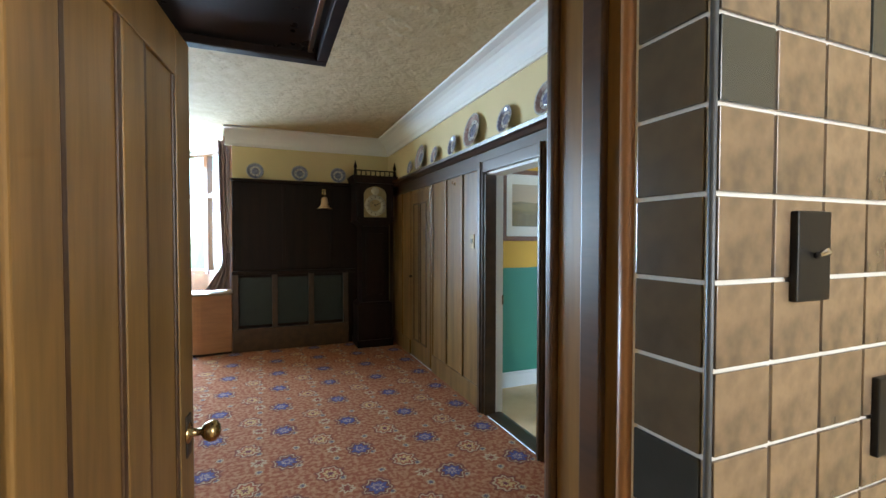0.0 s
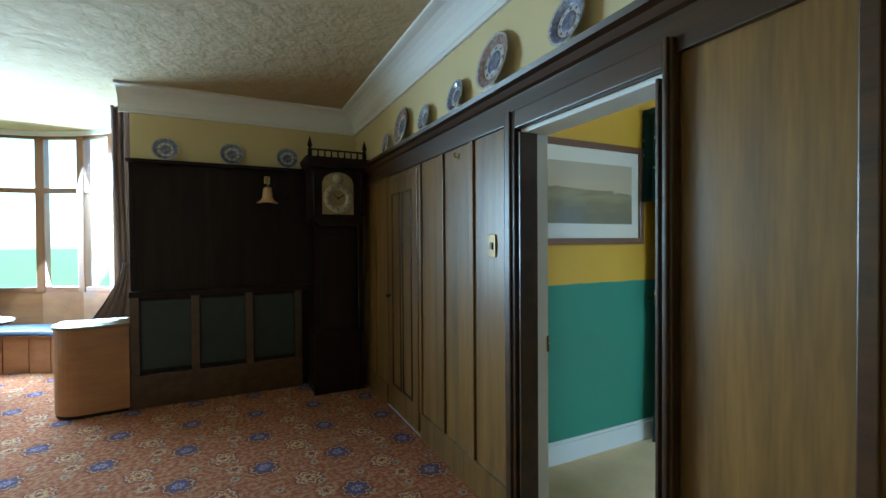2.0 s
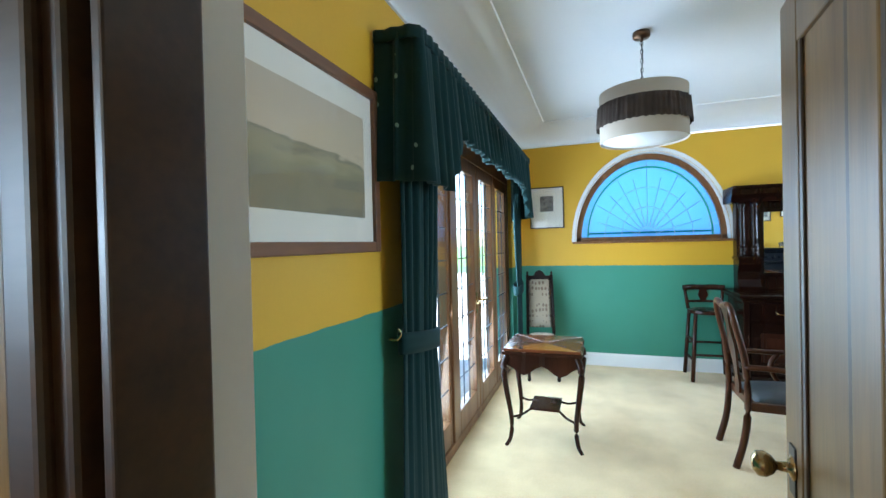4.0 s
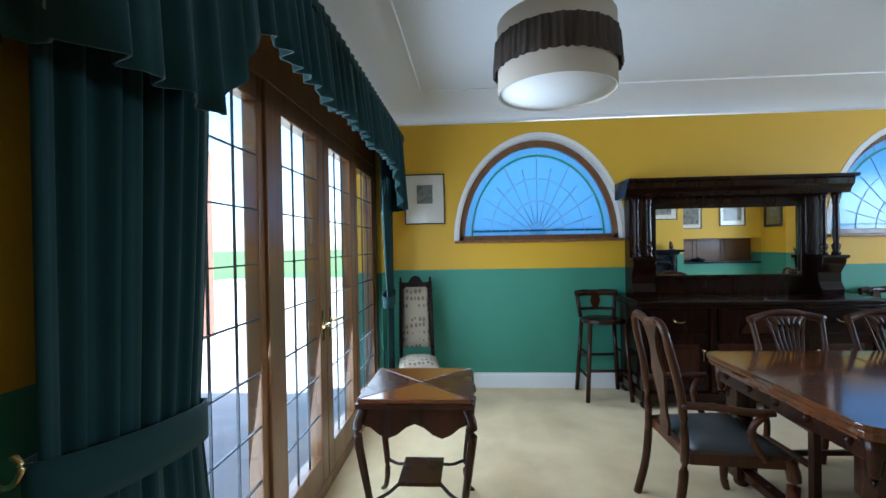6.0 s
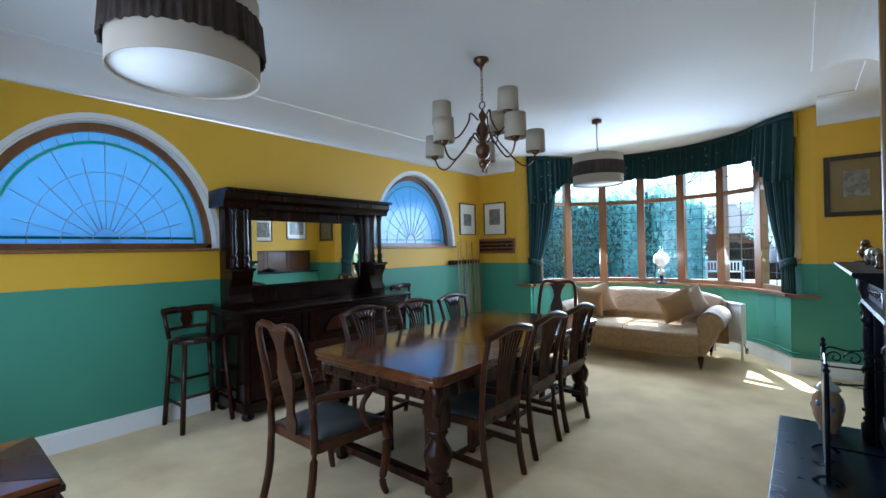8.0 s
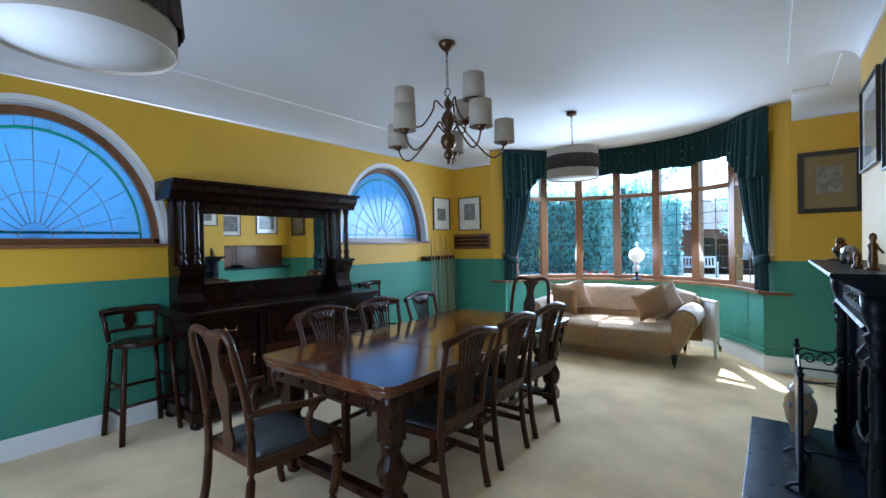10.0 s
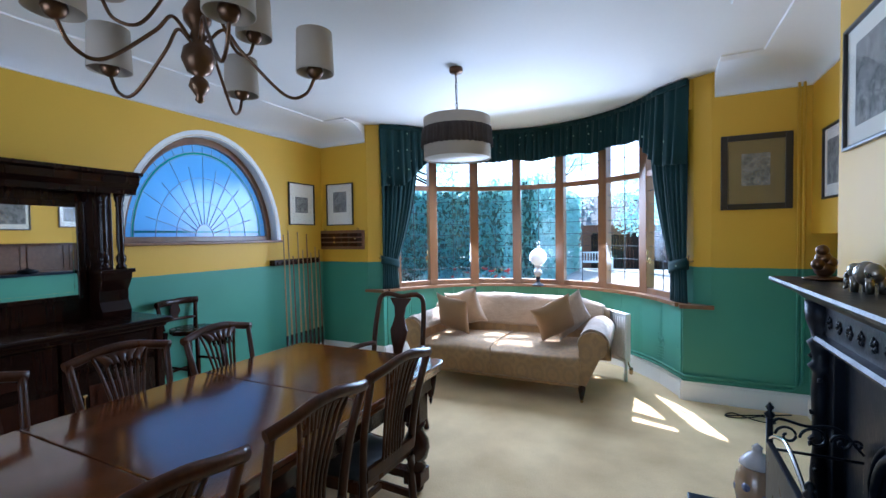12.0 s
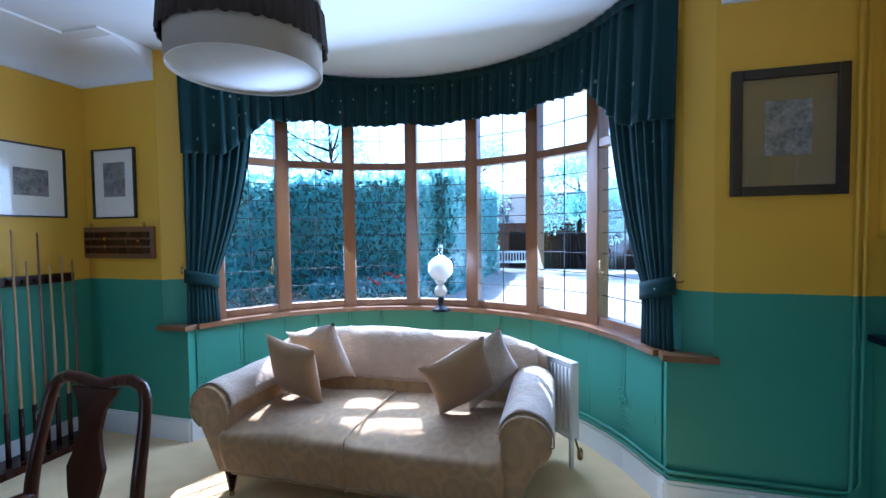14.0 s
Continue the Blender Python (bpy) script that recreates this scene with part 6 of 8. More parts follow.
# ---- pictures ----
def watercolour(name):
    m = material(name, (0.56, 0.46, 0.32), 0.8, 0, (0.38, 0.33, 0.24), 5, 0.8, 30, 0)
    n = m.node_tree.nodes
    bsdf = n["Principled BSDF"]
    old = bsdf.inputs["Base Color"].links[0].from_socket
    tc, sp, ns, ma, rp, mx = n.new("ShaderNodeTexCoord"), n.new("ShaderNodeSeparateXYZ"), n.new("ShaderNodeTexNoise"), n.new("ShaderNodeMath"), n.new("ShaderNodeValToRGB"), n.new("ShaderNodeMix")
    link(tc.outputs["Object"], sp.inputs[0], m)
    ns.inputs["Scale"].default_value, ns.inputs["Detail"].default_value = 7, 7
    mp = n.new("ShaderNodeMapping")
    mp.inputs["Scale"].default_value = (0.5, 1, 2.5)
    link(tc.outputs["Object"], mp.inputs[0], m)
    link(mp.outputs[0], ns.inputs["Vector"], m)
    ma.operation = "MULTIPLY_ADD"
    ma.inputs[1].default_value = 0.18
    link(ns.outputs["Fac"], ma.inputs[0], m)
    link(sp.outputs["Z"], ma.inputs[2], m)
    e = rp.color_ramp.elements
    e[0].position, e[0].color = 0.0, (0.12, 0.12, 0.07, 1)
    e[1].position, e[1].color = 0.24, (0.56, 0.48, 0.36, 1)
    for p, c in ((0.04, (0.20, 0.20, 0.09, 1)), (0.08, (0.30, 0.27, 0.14, 1)), (0.105, (0.13, 0.14, 0.09, 1)), (0.115, (0.64, 0.54, 0.38, 1))):
        k = e.new(p)
        k.color = c
    link(ma.outputs[0], rp.inputs[0], m)
    mx.data_type = "RGBA"
    mx.inputs[0].default_value = 0.35
    link(rp.outputs[0], mx.inputs[6], m)
    link(old, mx.inputs[7], m)
    link(mx.outputs[2], bsdf.inputs["Base Color"], m)
    return m


WATER = watercolour("watercolour_landscape")
PGLASS = plain_glass("picture_glass")


def picture(label, m, w, h, fw, frame_mat, mount_mat, iw, ih, image_mat, dz=0.0, group="framed prints"):
    """A framed picture hung at the origin and facing -y."""
    th = thing("picture", label, "picture", m, group)
    for nm, q in (("frame_side", (-w / 2, -w / 2 + fw, -h / 2, h / 2)), ("frame_side", (w / 2 - fw, w / 2, -h / 2, h / 2)), ("frame_top", (-w / 2 + fw, w / 2 - fw, h / 2 - fw, h / 2)), ("frame_bottom", (-w / 2 + fw, w / 2 - fw, -h / 2, -h / 2 + fw))):
        b = bm_new()
        box(b, q[0], q[1], -0.026, -0.003, q[2], q[3], min(0.005, fw / 4))
        part(nm, b, frame_mat, th)
    b = bm_new()
    box(b, -w / 2 + fw, w / 2 - fw, -0.010, -0.004, -h / 2 + fw, h / 2 - fw)
    part("mount", b, mount_mat, th)
    b = bm_new()
    box(b, -iw / 2, iw / 2, -0.012, -0.0098, -ih / 2 + dz, ih / 2 + dz)
    part("print", b, image_mat, th)
    b = bm_new()
    box(b, -w / 2 + fw, w / 2 - fw, -0.017, -0.0155, -h / 2 + fw, h / 2 - fw)
    part("glass", b, PGLASS, th).visible_shadow = False
    return th


picture("large watercolour landscape in a brown wooden frame", pose(2.91, Y1, 1.825), 1.03, 0.71, 0.045, PICFR, MOUNT, 0.80, 0.42, WATER, 0.0)
picture("small engraving in a thin black frame on the yellow wall", pose(X1, 3.58, 1.92, 0, 0, -90), 0.41, 0.51, 0.012, BLACKFR, MOUNT, 0.16, 0.19, ENGRAVE, 0.05)
picture("small engraving in a thin black frame in the corner", pose(X1, -2.35, 1.925, 0, 0, -90), 0.43, 0.51, 0.012, BLACKFR, MOUNT, 0.21, 0.19, ENGRAVE, -0.01)
picture("small engraving in a thin black frame above the scoreboard", pose(6.915, Y0, 1.93, 0, 0, 180), 0.42, 0.53, 0.012, BLACKFR, MOUNT, 0.21, 0.26, ENGRAVE, 0.03)
picture("old print in a wide black frame with a tan mount", pose(2.545, Y0, 2.01, 0, 0, 180), 0.50, 0.63, 0.05, BLACKFR, TAN_MOUNT, 0.20, 0.27, ENGRAVE, 0.02)
picture("grey print in a black frame above the hatch", pose(ALC, -2.16, 2.0, 0, 0, 90), 0.50, 0.52, 0.016, BLACKFR, MOUNT, 0.36, 0.32, ENGRAVE)
picture("wide grey print in a black frame above the hatch", pose(ALC, -1.34, 1.94, 0, 0, 90), 0.44, 0.50, 0.016, BLACKFR, MOUNT, 0.33, 0.32, ENGRAVE)
picture("grey print in a black frame over the mantelpiece", pose(BRX, -0.62, 2.15, 0, 0, 90), 0.62, 0.55, 0.016, BLACKFR, MOUNT, 0.40, 0.36, ENGRAVE)
picture("dark print in a black frame over the mantelpiece", pose(BRX, 0.10, 2.09, 0, 0, 90), 0.52, 0.58, 0.016, BLACKFR, MOUNT, 0.42, 0.42, ENGRAVE)


# ---- ceiling lamps ----
def chain(b, z0, z1, x=0.0, y=0.0):
    n = max(2, int((z1 - z0) / 0.028))
    for i in range(n):
        z = z0 + (z1 - z0) * (i + 0.5) / n
        pts = [(x + (0.009 * math.cos(a) if i % 2 else 0), y + (0 if i % 2 else 0.009 * math.cos(a)), z + 0.019 * math.sin(a)) for a in np.linspace(0, 2 * math.pi, 11)]
        tube(b, pts, 0.0022, 5)


def pendant(label, x, y, z0):
    th = thing("pendant_lamp", label, "lamp", pose(x, y, 0), "drum pendant lamps")
    r = 0.275
    b = bm_new()
    lathe(b, [(0.055, CEIL_Z), (0.055, CEIL_Z - 0.03), (0.05, CEIL_Z - 0.038), (0.012, CEIL_Z - 0.042), (0.008, CEIL_Z - 0.06)], 20)
    part("ceiling_rose", b, BRONZE, th)
    b = bm_new()
    chain(b, z0 + 0.34, CEIL_Z - 0.055)
    tube(b, curve_points([(0.006, 0, z0 + 0.3), (-0.012, 0.006, z0 + 0.42), (0.012, -0.006, (z0 + CEIL_Z) / 2 + 0.2), (0.0, 0, CEIL_Z - 0.05)], 6), 0.003, 6)
    part("chain", b, DARKMET, th)
    b = bm_new()
    for ra, rb in ((r, r - 0.004),):
        lathe(b, [(ra, z0), (ra, z0 + 0.33), (rb, z0 + 0.33), (rb, z0), (ra, z0)], 48)
    part("shade", b, SHADE, th)
    b = bm_new()

    def fringe(u, v):
        a = 2 * math.pi * u
        rr = r + 0.008 + 0.012 * v + 0.0035 * math.sin(a * 58) + 0.003 * math.sin(a * 23 + 1)
        return (rr * math.cos(a), rr * math.sin(a), z0 + 0.245 - (0.150 + 0.003 * math.sin(a * 41)) * v)
    sheet(b, fringe, 240, 3, 0.004)
    part("fringe", b, FRINGE, th, "dark brown tassel fringe")
    b = bm_new()
    lathe(b, [(0.001, z0 + 0.012), (r - 0.005, z0 + 0.012), (r - 0.005, z0 + 0.018), (0.001, z0 + 0.018)], 48)
    part("diffuser", b, DIFFUSE, th)
    for k in range(3):
        a = 2 * math.pi * k / 3
        b = bm_new()
        tube(b, [(0, 0, z0 + 0.335), (0.27 * math.cos(a), 0.27 * math.sin(a), z0 + 0.325)], 0.003, 6)
        part("spider_arm", b, DARKMET, th)
    return th


pendant("taupe drum pendant lamp with a dark fringed band", 4.78, -1.59, 2.145)
pendant("taupe drum pendant lamp with a dark fringed band", 4.90, 2.70, 2.160)


def chandelier():
    th = thing("chandelier", "bronze two-tier chandelier with small taupe drum shades", "lamp", pose(4.85, 0.64, 0))
    b = bm_new()
    lathe(b, [(0.058, CEIL_Z), (0.06, CEIL_Z - 0.018), (0.035, CEIL_Z - 0.05), (0.012, CEIL_Z - 0.065), (0.01, CEIL_Z - 0.085)], 20)
    part("ceiling_rose", b, BRONZE, th)
    b = bm_new()
    chain(b, 2.56, CEIL_Z - 0.07)
    part("chain", b, BRONZE, th)
    b = bm_new()
    tube(b, [(0.025 * math.cos(a), 0, 2.535 + 0.028 * math.sin(a)) for a in np.linspace(0, 2 * math.pi, 15)], 0.0045, 6)
    part("ring", b, BRONZE, th)
    b = bm_new()
    lathe(b, [(0.004, 2.02), (0.016, 2.03), (0.012, 2.045), (0.02, 2.055), (0.036, 2.08), (0.03, 2.105), (0.014, 2.12), (0.04, 2.135), (0.058, 2.18), (0.05, 2.22), (0.02, 2.245), (0.03, 2.26), (0.022, 2.285), (0.046, 2.32), (0.05, 2.35), (0.03, 2.39), (0.014, 2.41), (0.026, 2.44), (0.028, 2.465), (0.012, 2.49), (0.004, 2.51)], 24)
    part("column", b, BRONZE, th)
    for n, r, zc, zr, off in ((5, 0.42, 2.17, 2.25, 12), (3, 0.31, 2.38, 2.42, 40)):
        for k in range(n):
            a = radians(off + 360 * k / n)
            c, s = math.cos(a), math.sin(a)
            b = bm_new()
            tube(b, curve_points([(0.03 * c, 0.03 * s, zr), (0.09 * c, 0.09 * s, zr + 0.055), (0.15 * c * r / 0.42, 0.15 * s * r / 0.42, zr - 0.02), ((r - 0.12) * c, (r - 0.12) * s, zc - 0.085), ((r - 0.04) * c, (r - 0.04) * s, zc - 0.075), (r * c, r * s, zc)], 7), 0.0065, 8)
            arm = part("arm", b, BRONZE, th)
            b = bm_new()
            lathe(b, [(0.008, zc - 0.01), (0.024, zc), (0.034, zc + 0.02), (0.03, zc + 0.04), (0.012, zc + 0.045), (0.012, zc + 0.09)], 16, r * c, r * s)
            part("cup", b, BRONZE, arm)
            b = bm_new()
            z0 = zc + 0.015
            lathe(b, [(0.076, z0), (0.071, z0 + 0.165), (0.068, z0 + 0.165), (0.073, z0), (0.076, z0)], 28, r * c, r * s)
            part("shade", b, SHADE, arm)
    return th


chandelier()


# ---- fireplace ----
def fireplace():
    cy = -0.15
    th = thing("fireplace", "black cast-iron fireplace with carved mantel and arched grate", "fireplace", pose(BRX + 0.001, cy, 0))
    b = bm_new()
    prism(b, [(0.0, 1.24), (0.25, 1.24), (0.265, 1.255), (0.29, 1.262), (0.30, 1.275), (0.295, 1.287), (0.0, 1.287)], "y", -0.78, 0.78)
    part("mantel_shelf", b, IRON, th)
    b = bm_new()
    prism(b, [(0.0, 1.19), (0.17, 1.19), (0.20, 1.215), (0.24, 1.239), (0.0, 1.239)], "y", -0.73, 0.73)
    part("bed_moulding", b, IRON, th)
    b = bm_new()
    box(b, 0.0, 0.13, -0.68, 0.68, 1.03, 1.19, 0.004)
    fz = part("frieze", b, IRON, th)
    for k in range(-5, 6):
        b = bm_new()
        for q in range(5):
            a = 2 * math.pi * q / 5 + 0.3 * k
            lathe(b, [(0.002, -0.006), (0.014, 0.0), (0.002, 0.006)], 8, 0.018 * math.cos(a), 0.018 * math.sin(a))
        lathe(b, [(0.002, -0.008), (0.011, 0.0), (0.002, 0.012)], 8)
        part("rosette", b, IRON, fz).matrix_basis = pose(0.132, k * 0.105, 1.11, 0, 90, 0)
    b = bm_new()
    prism(b, [(0.13, 1.005), (0.165, 1.01), (0.175, 1.025), (0.165, 1.04), (0.13, 1.045)], "y", -0.58, 0.58)
    part("frieze_moulding", b, IRON, th)
    b = bm_new()
    # front plate with an arched mouth
    r, zc = 0.235, 0.50
    prism(b, [(-0.56, 0.03), (-r, 0.03)] + [(r * math.cos(a), zc + r * math.sin(a)) for a in np.linspace(math.pi, 0, 17)] + [(r, 0.03), (0.56, 0.03), (0.56, 1.03), (-0.56, 1.03)], "x", 0.0, 0.07)
    part("front_plate", b, IRON, th)
    b = bm_new()
    for rr, t in ((0.245, 0.018), (0.285, 0.010)):
        tube(b, [(0.075, rr, 0.03)] + [(0.075, rr * math.cos(a), zc + rr * math.sin(a)) for a in np.linspace(0, math.pi, 20)] + [(0.075, -rr, 0.03)], t, 8)
    part("arch_moulding", b, IRON, th)
    b = bm_new()
    lathe(b, [(0.002, -0.03), (0.05, 0.0), (0.045, 0.03), (0.012, 0.075), (0.002, 0.11)], 12)
    part("keystone", b, IRON, th).matrix_basis = pose(0.085, 0, zc + 0.28)
    b = bm_new()
    box(b, -0.002, 0.004, -0.24, 0.24, 0.03, 0.76)
    part("fireback", b, PLASTIC, th)
    for k in range(-4, 5):
        b = bm_new()
        tube(b, curve_points([(0.05, k * 0.048, 0.14), (0.115, k * 0.05, 0.20), (0.12, k * 0.05, 0.28), (0.10, k * 0.05, 0.34)], 4), 0.008, 6)
        part("grate_bar", b, IRON, th)
    b = bm_new()
    tube(b, [(0.10, -0.23, 0.34), (0.115, 0, 0.345), (0.10, 0.23, 0.34)], 0.010, 6)
    tube(b, [(0.05, -0.23, 0.14), (0.06, 0, 0.135), (0.05, 0.23, 0.14)], 0.010, 6)
    part("grate_rail", b, IRON, th)
    for s in (-1, 1):
        b = bm_new()
        box(b, 0.0, 0.11, s * 0.64 - 0.09, s * 0.64 + 0.09, 0.03, 1.19, 0.006)
        j = part("jamb", b, IRON, th)
        b = bm_new()
        prof = [(0.045, 0.03), (0.05, 0.06), (0.05, 0.16), (0.03, 0.18), (0.042, 0.20), (0.028, 0.22), (0.034, 0.30), (0.036, 0.40), (0.026, 0.52), (0.044, 0.545), (0.028, 0.57), (0.03, 0.66), (0.034, 0.76), (0.028, 0.86), (0.048, 0.89), (0.03, 0.91), (0.036, 0.96), (0.052, 1.0), (0.03, 1.02), (0.055, 1.10), (0.06, 1.19)]
        lathe(b, prof, 16, 0.13, s * 0.64)
        col = part("column", b, IRON, j)
        for k in range(14):
            b = bm_new()
            lathe(b, [(0.002, -0.014), (0.012, 0.0), (0.002, 0.016)], 7)
            a = k * 2.4
            part("carved_leaf", b, IRON, col).matrix_basis = pose(0.13 + 0.034 * math.cos(a), s * 0.64 + 0.034 * math.sin(a), 0.26 + k * 0.052, 20, 30, 50 * k)
    return th


fireplace()
b = bm_new()
box(b, BRX + 0.002, 3.145, -1.07, 0.73, 0.0, 0.03, 0.006)
tagged(part("hearth", b, SLATE), "dark blue-black slate hearth slab", "hearth", "", "structure")


def fire_screen():
    th = thing("fire_screen", "black iron fire screen with scrolled top and side wing", "fire screen", pose(2.88, -0.48, 0.03))
    # a front of mesh panel seen edge on, and a wing folded back to the grate
    b = bm_new()
    box(b, -0.012, 0.012, 0.0, 0.52, 0.03, 0.60, 0.004)
    part("front_panel", b, SLATE, th, "dark blue glossy screen panel")
    b = bm_new()
    tube(b, [(0, 0, 0), (0, 0, 0.70)], 0.013, 8)
    lathe(b, [(0.013, 0.70), (0.02, 0.715), (0.008, 0.73), (0.016, 0.745), (0.003, 0.765)], 10)
    part("post", b, IRON, th)
    b = bm_new()
    tube(b, [(0, 0.52, 0), (0, 0.52, 0.64)], 0.013, 8)
    lathe(b, [(0.013, 0.64), (0.02, 0.655), (0.008, 0.67), (0.016, 0.685), (0.003, 0.70)], 10, 0, 0.52)
    part("post", b, IRON, th)
    b = bm_new()
    tube(b, curve_points([(0, 0.0, 0.61), (0, 0.10, 0.66), (0, 0.26, 0.70), (0, 0.42, 0.66), (0, 0.52, 0.61)], 6), 0.008, 6)
    part("arched_top", b, STEEL, th)
    b = bm_new()
    box(b, -0.30, -0.012, -0.004, 0.004, 0.03, 0.56, 0.002)
    part("side_mesh", b, PGLASS, th).visible_shadow = False
    for z in (0.03, 0.57):
        b = bm_new()
        tube(b, [(-0.30, 0, z), (0, 0, z)], 0.006, 6)
        part("side_bar", b, IRON, th)
    for k, (cx, r, sg) in enumerate(((-0.06, 0.042, 1), (-0.15, 0.05, -1), (-0.235, 0.036, 1), (-0.28, 0.02, -1))):
        b = bm_new()
        tube(b, [(cx + (r * (1 - t / 9)) * math.cos(sg * t), 0, 0.635 + (r * (1 - t / 9)) * math.sin(t)) for t in np.linspace(0, 7.5, 28)], 0.0055, 6)
        part("scroll", b, IRON, th)
    b = bm_new()
    tube(b, curve_points([(-0.30, 0, 0.60), (-0.22, 0, 0.69), (-0.12, 0, 0.685), (-0.03, 0, 0.70), (0, 0, 0.66)], 6), 0.006, 6)
    part("scroll_top", b, IRON, th)
    for s in (0, 0.52):
        b = bm_new()
        tube(b, curve_points([(-0.07, s, 0.0), (-0.03, s, 0.03), (0.03, s, 0.03), (0.07, s, 0.0)], 5), 0.010, 6)
        part("foot", b, IRON, th)
    return th


fire_screen()


def jar():
    th = thing("ginger_jar", "tan glazed lidded jar with blue decoration on the hearth", "jar", pose(2.85, -0.88, 0.03))
    b = bm_new()
    lathe(b, [(0.055, 0), (0.06, 0.01), (0.052, 0.02), (0.085, 0.10), (0.098, 0.18), (0.09, 0.25), (0.066, 0.29), (0.06, 0.305)], 28)
    part("body", b, TANPOT, th)
    b = bm_new()
    lathe(b, [(0.07, 0.306), (0.078, 0.312), (0.07, 0.33), (0.045, 0.36), (0.022, 0.375), (0.02, 0.39), (0.024, 0.40), (0.004, 0.42)], 28)
    part("lid", b, CHINA, th, "white and blue lid")
    for k in range(7):
        b = bm_new()
        lathe(b, [(0.002, -0.012), (0.02, -0.004), (0.02, 0.002), (0.002, 0.006)], 10)
        a = 2 * math.pi * k / 7
        part("flower_mark", b, BLUECH, th).matrix_basis = pose(0.094 * math.cos(a), 0.094 * math.sin(a), 0.19 + 0.03 * (k % 2), 0, 80, math.degrees(a))
    return th


TANPOT = material("tan_glaze", (0.36, 0.24, 0.14), 0.25, 0, (0.28, 0.17, 0.10), 8, 0.6, 60, 0.03, coat=0.4)
jar()
b = bm_new()
lathe(b, [(0.05, 0), (0.085, 0.004), (0.09, 0.012), (0.06, 0.016), (0.055, 0.02)], 20, squash=0.7)
for k, (x, z, r) in enumerate(((0, 0.06, 0.045), (0.005, 0.11, 0.036), (-0.02, 0.09, 0.03), (0.012, 0.15, 0.028), (0.03, 0.08, 0.03))):
    lathe(b, [(0.002, z - r)] + [(r * math.sin(t), z - r * math.cos(t)) for t in np.linspace(0.3, 2.84, 7)] + [(0.002, z + r)], 14, x, 0.006 * k)
ob = part("mantel_figure", b, BRONZE)
ob.matrix_world = pose(2.63, -0.76, 1.287) @ Matrix.Scale(0.9, 4)
tagged(ob, "small bronze figure group on an oval tray", "ornament", "mantel ornaments")
b = bm_new()
for x, z, r, sq in ((0.0, 0.085, 0.055, 0.8), (-0.035, 0.09, 0.045, 0.8), (0.06, 0.095, 0.034, 0.8)):
    lathe(b, [(0.002, z - r)] + [(r * math.sin(t), z - r * math.cos(t)) for t in np.linspace(0.3, 2.84, 7)] + [(0.002, z + r)], 14, x, 0, squash=sq)
for x in (-0.05, 0.03):
    for y in (-0.025, 0.025):
        tube(b, [(x, y, 0.0), (x, y, 0.07)], (0.014, 0.018), 8)
tube(b, curve_points([(0.085, 0, 0.09), (0.11, 0, 0.06), (0.105, 0, 0.02), (0.12, 0, 0.006)], 4), (0.014, 0.006), 8)
ob = part("mantel_elephant", b, PEWTER)
ob.matrix_world = pose(2.64, -0.30, 1.287, 0, 0, -70) @ Matrix.Scale(0.8, 4)
tagged(ob, "small tarnished silver elephant on the mantelpiece", "ornament", "mantel ornaments")
b = bm_new()
lathe(b, [(0.035, 0), (0.038, 0.01), (0.02, 0.02), (0.026, 0.06), (0.022, 0.12), (0.03, 0.16), (0.014, 0.185), (0.022, 0.21), (0.018, 0.235), (0.003, 0.245)], 16)
tube(b, [(-0.02, 0.0, 0.15), (-0.05, 0.01, 0.11)], (0.010, 0.006), 8)
ob = part("mantel_statuette", b, BRONZE)
ob.matrix_world = pose(2.62, 0.30, 1.287) @ Matrix.Scale(0.72, 4)
tagged(ob, "slim dark bronze statuette on the mantelpiece", "ornament", "mantel ornaments")
b = bm_new()
lathe(b, [(0.02, 0), (0.022, 0.01), (0.012, 0.03), (0.018, 0.05), (0.016, 0.07), (0.003, 0.085)], 14)
ob = part("mantel_bottle", b, BRONZE)
ob.matrix_world = pose(2.66, 0.18, 1.287)
tagged(ob, "tiny bronze pot beside a statuette", "ornament", "mantel ornaments")

# ---- hatch ----
b = bm_new()
box(b, 1.845, ALC + 0.03, Y0 + 0.002, HN - 0.002, HB + 0.001, HB + 0.034, 0.006)
structure("hatch_counter", b, SLATE, "dark slate counter of the serving hatch", "counter")
th = thing("hatch_shutter", "brown panelled wooden shutter closing the hatch", "shutter", pose(1.845, 0, 0), kind="structure")
b = bm_new()
box(b, -0.03, 0.0, Y0 + 0.002, HN, HB + 0.035, HT + 0.0, 0.0)
part("board", b, PICFR, th)
for y0, y1 in ((Y0 + 0.03, -2.18), (-2.12, -1.62), (-1.56, HN - 0.03)):
    b = bm_new()
    for q in ((y0, y0 + 0.025, HB + 0.06, HT - 0.03), (y1 - 0.025, y1, HB + 0.06, HT - 0.03), (y0, y1, HT - 0.055, HT - 0.03), (y0, y1, HB + 0.06, HB + 0.085)):
        box(b, 0.0, 0.012, *q, 0.003)
    part("moulding", b, PICFR, th)
th = thing("serving_dish", "black oval lidded dish on the hatch counter", "dish", pose(2.05, -1.55, HB + 0.034))
b = bm_new()
lathe(b, [(0.11, 0), (0.15, 0.01), (0.17, 0.03), (0.165, 0.045)], 28, squash=0.7)
part("body", b, IRON, th)
b = bm_new()
lathe(b, [(0.17, 0.046), (0.15, 0.06), (0.05, 0.075), (0.02, 0.08), (0.018, 0.095), (0.003, 0.10)], 28, squash=0.7)
part("lid", b, IRON, th)


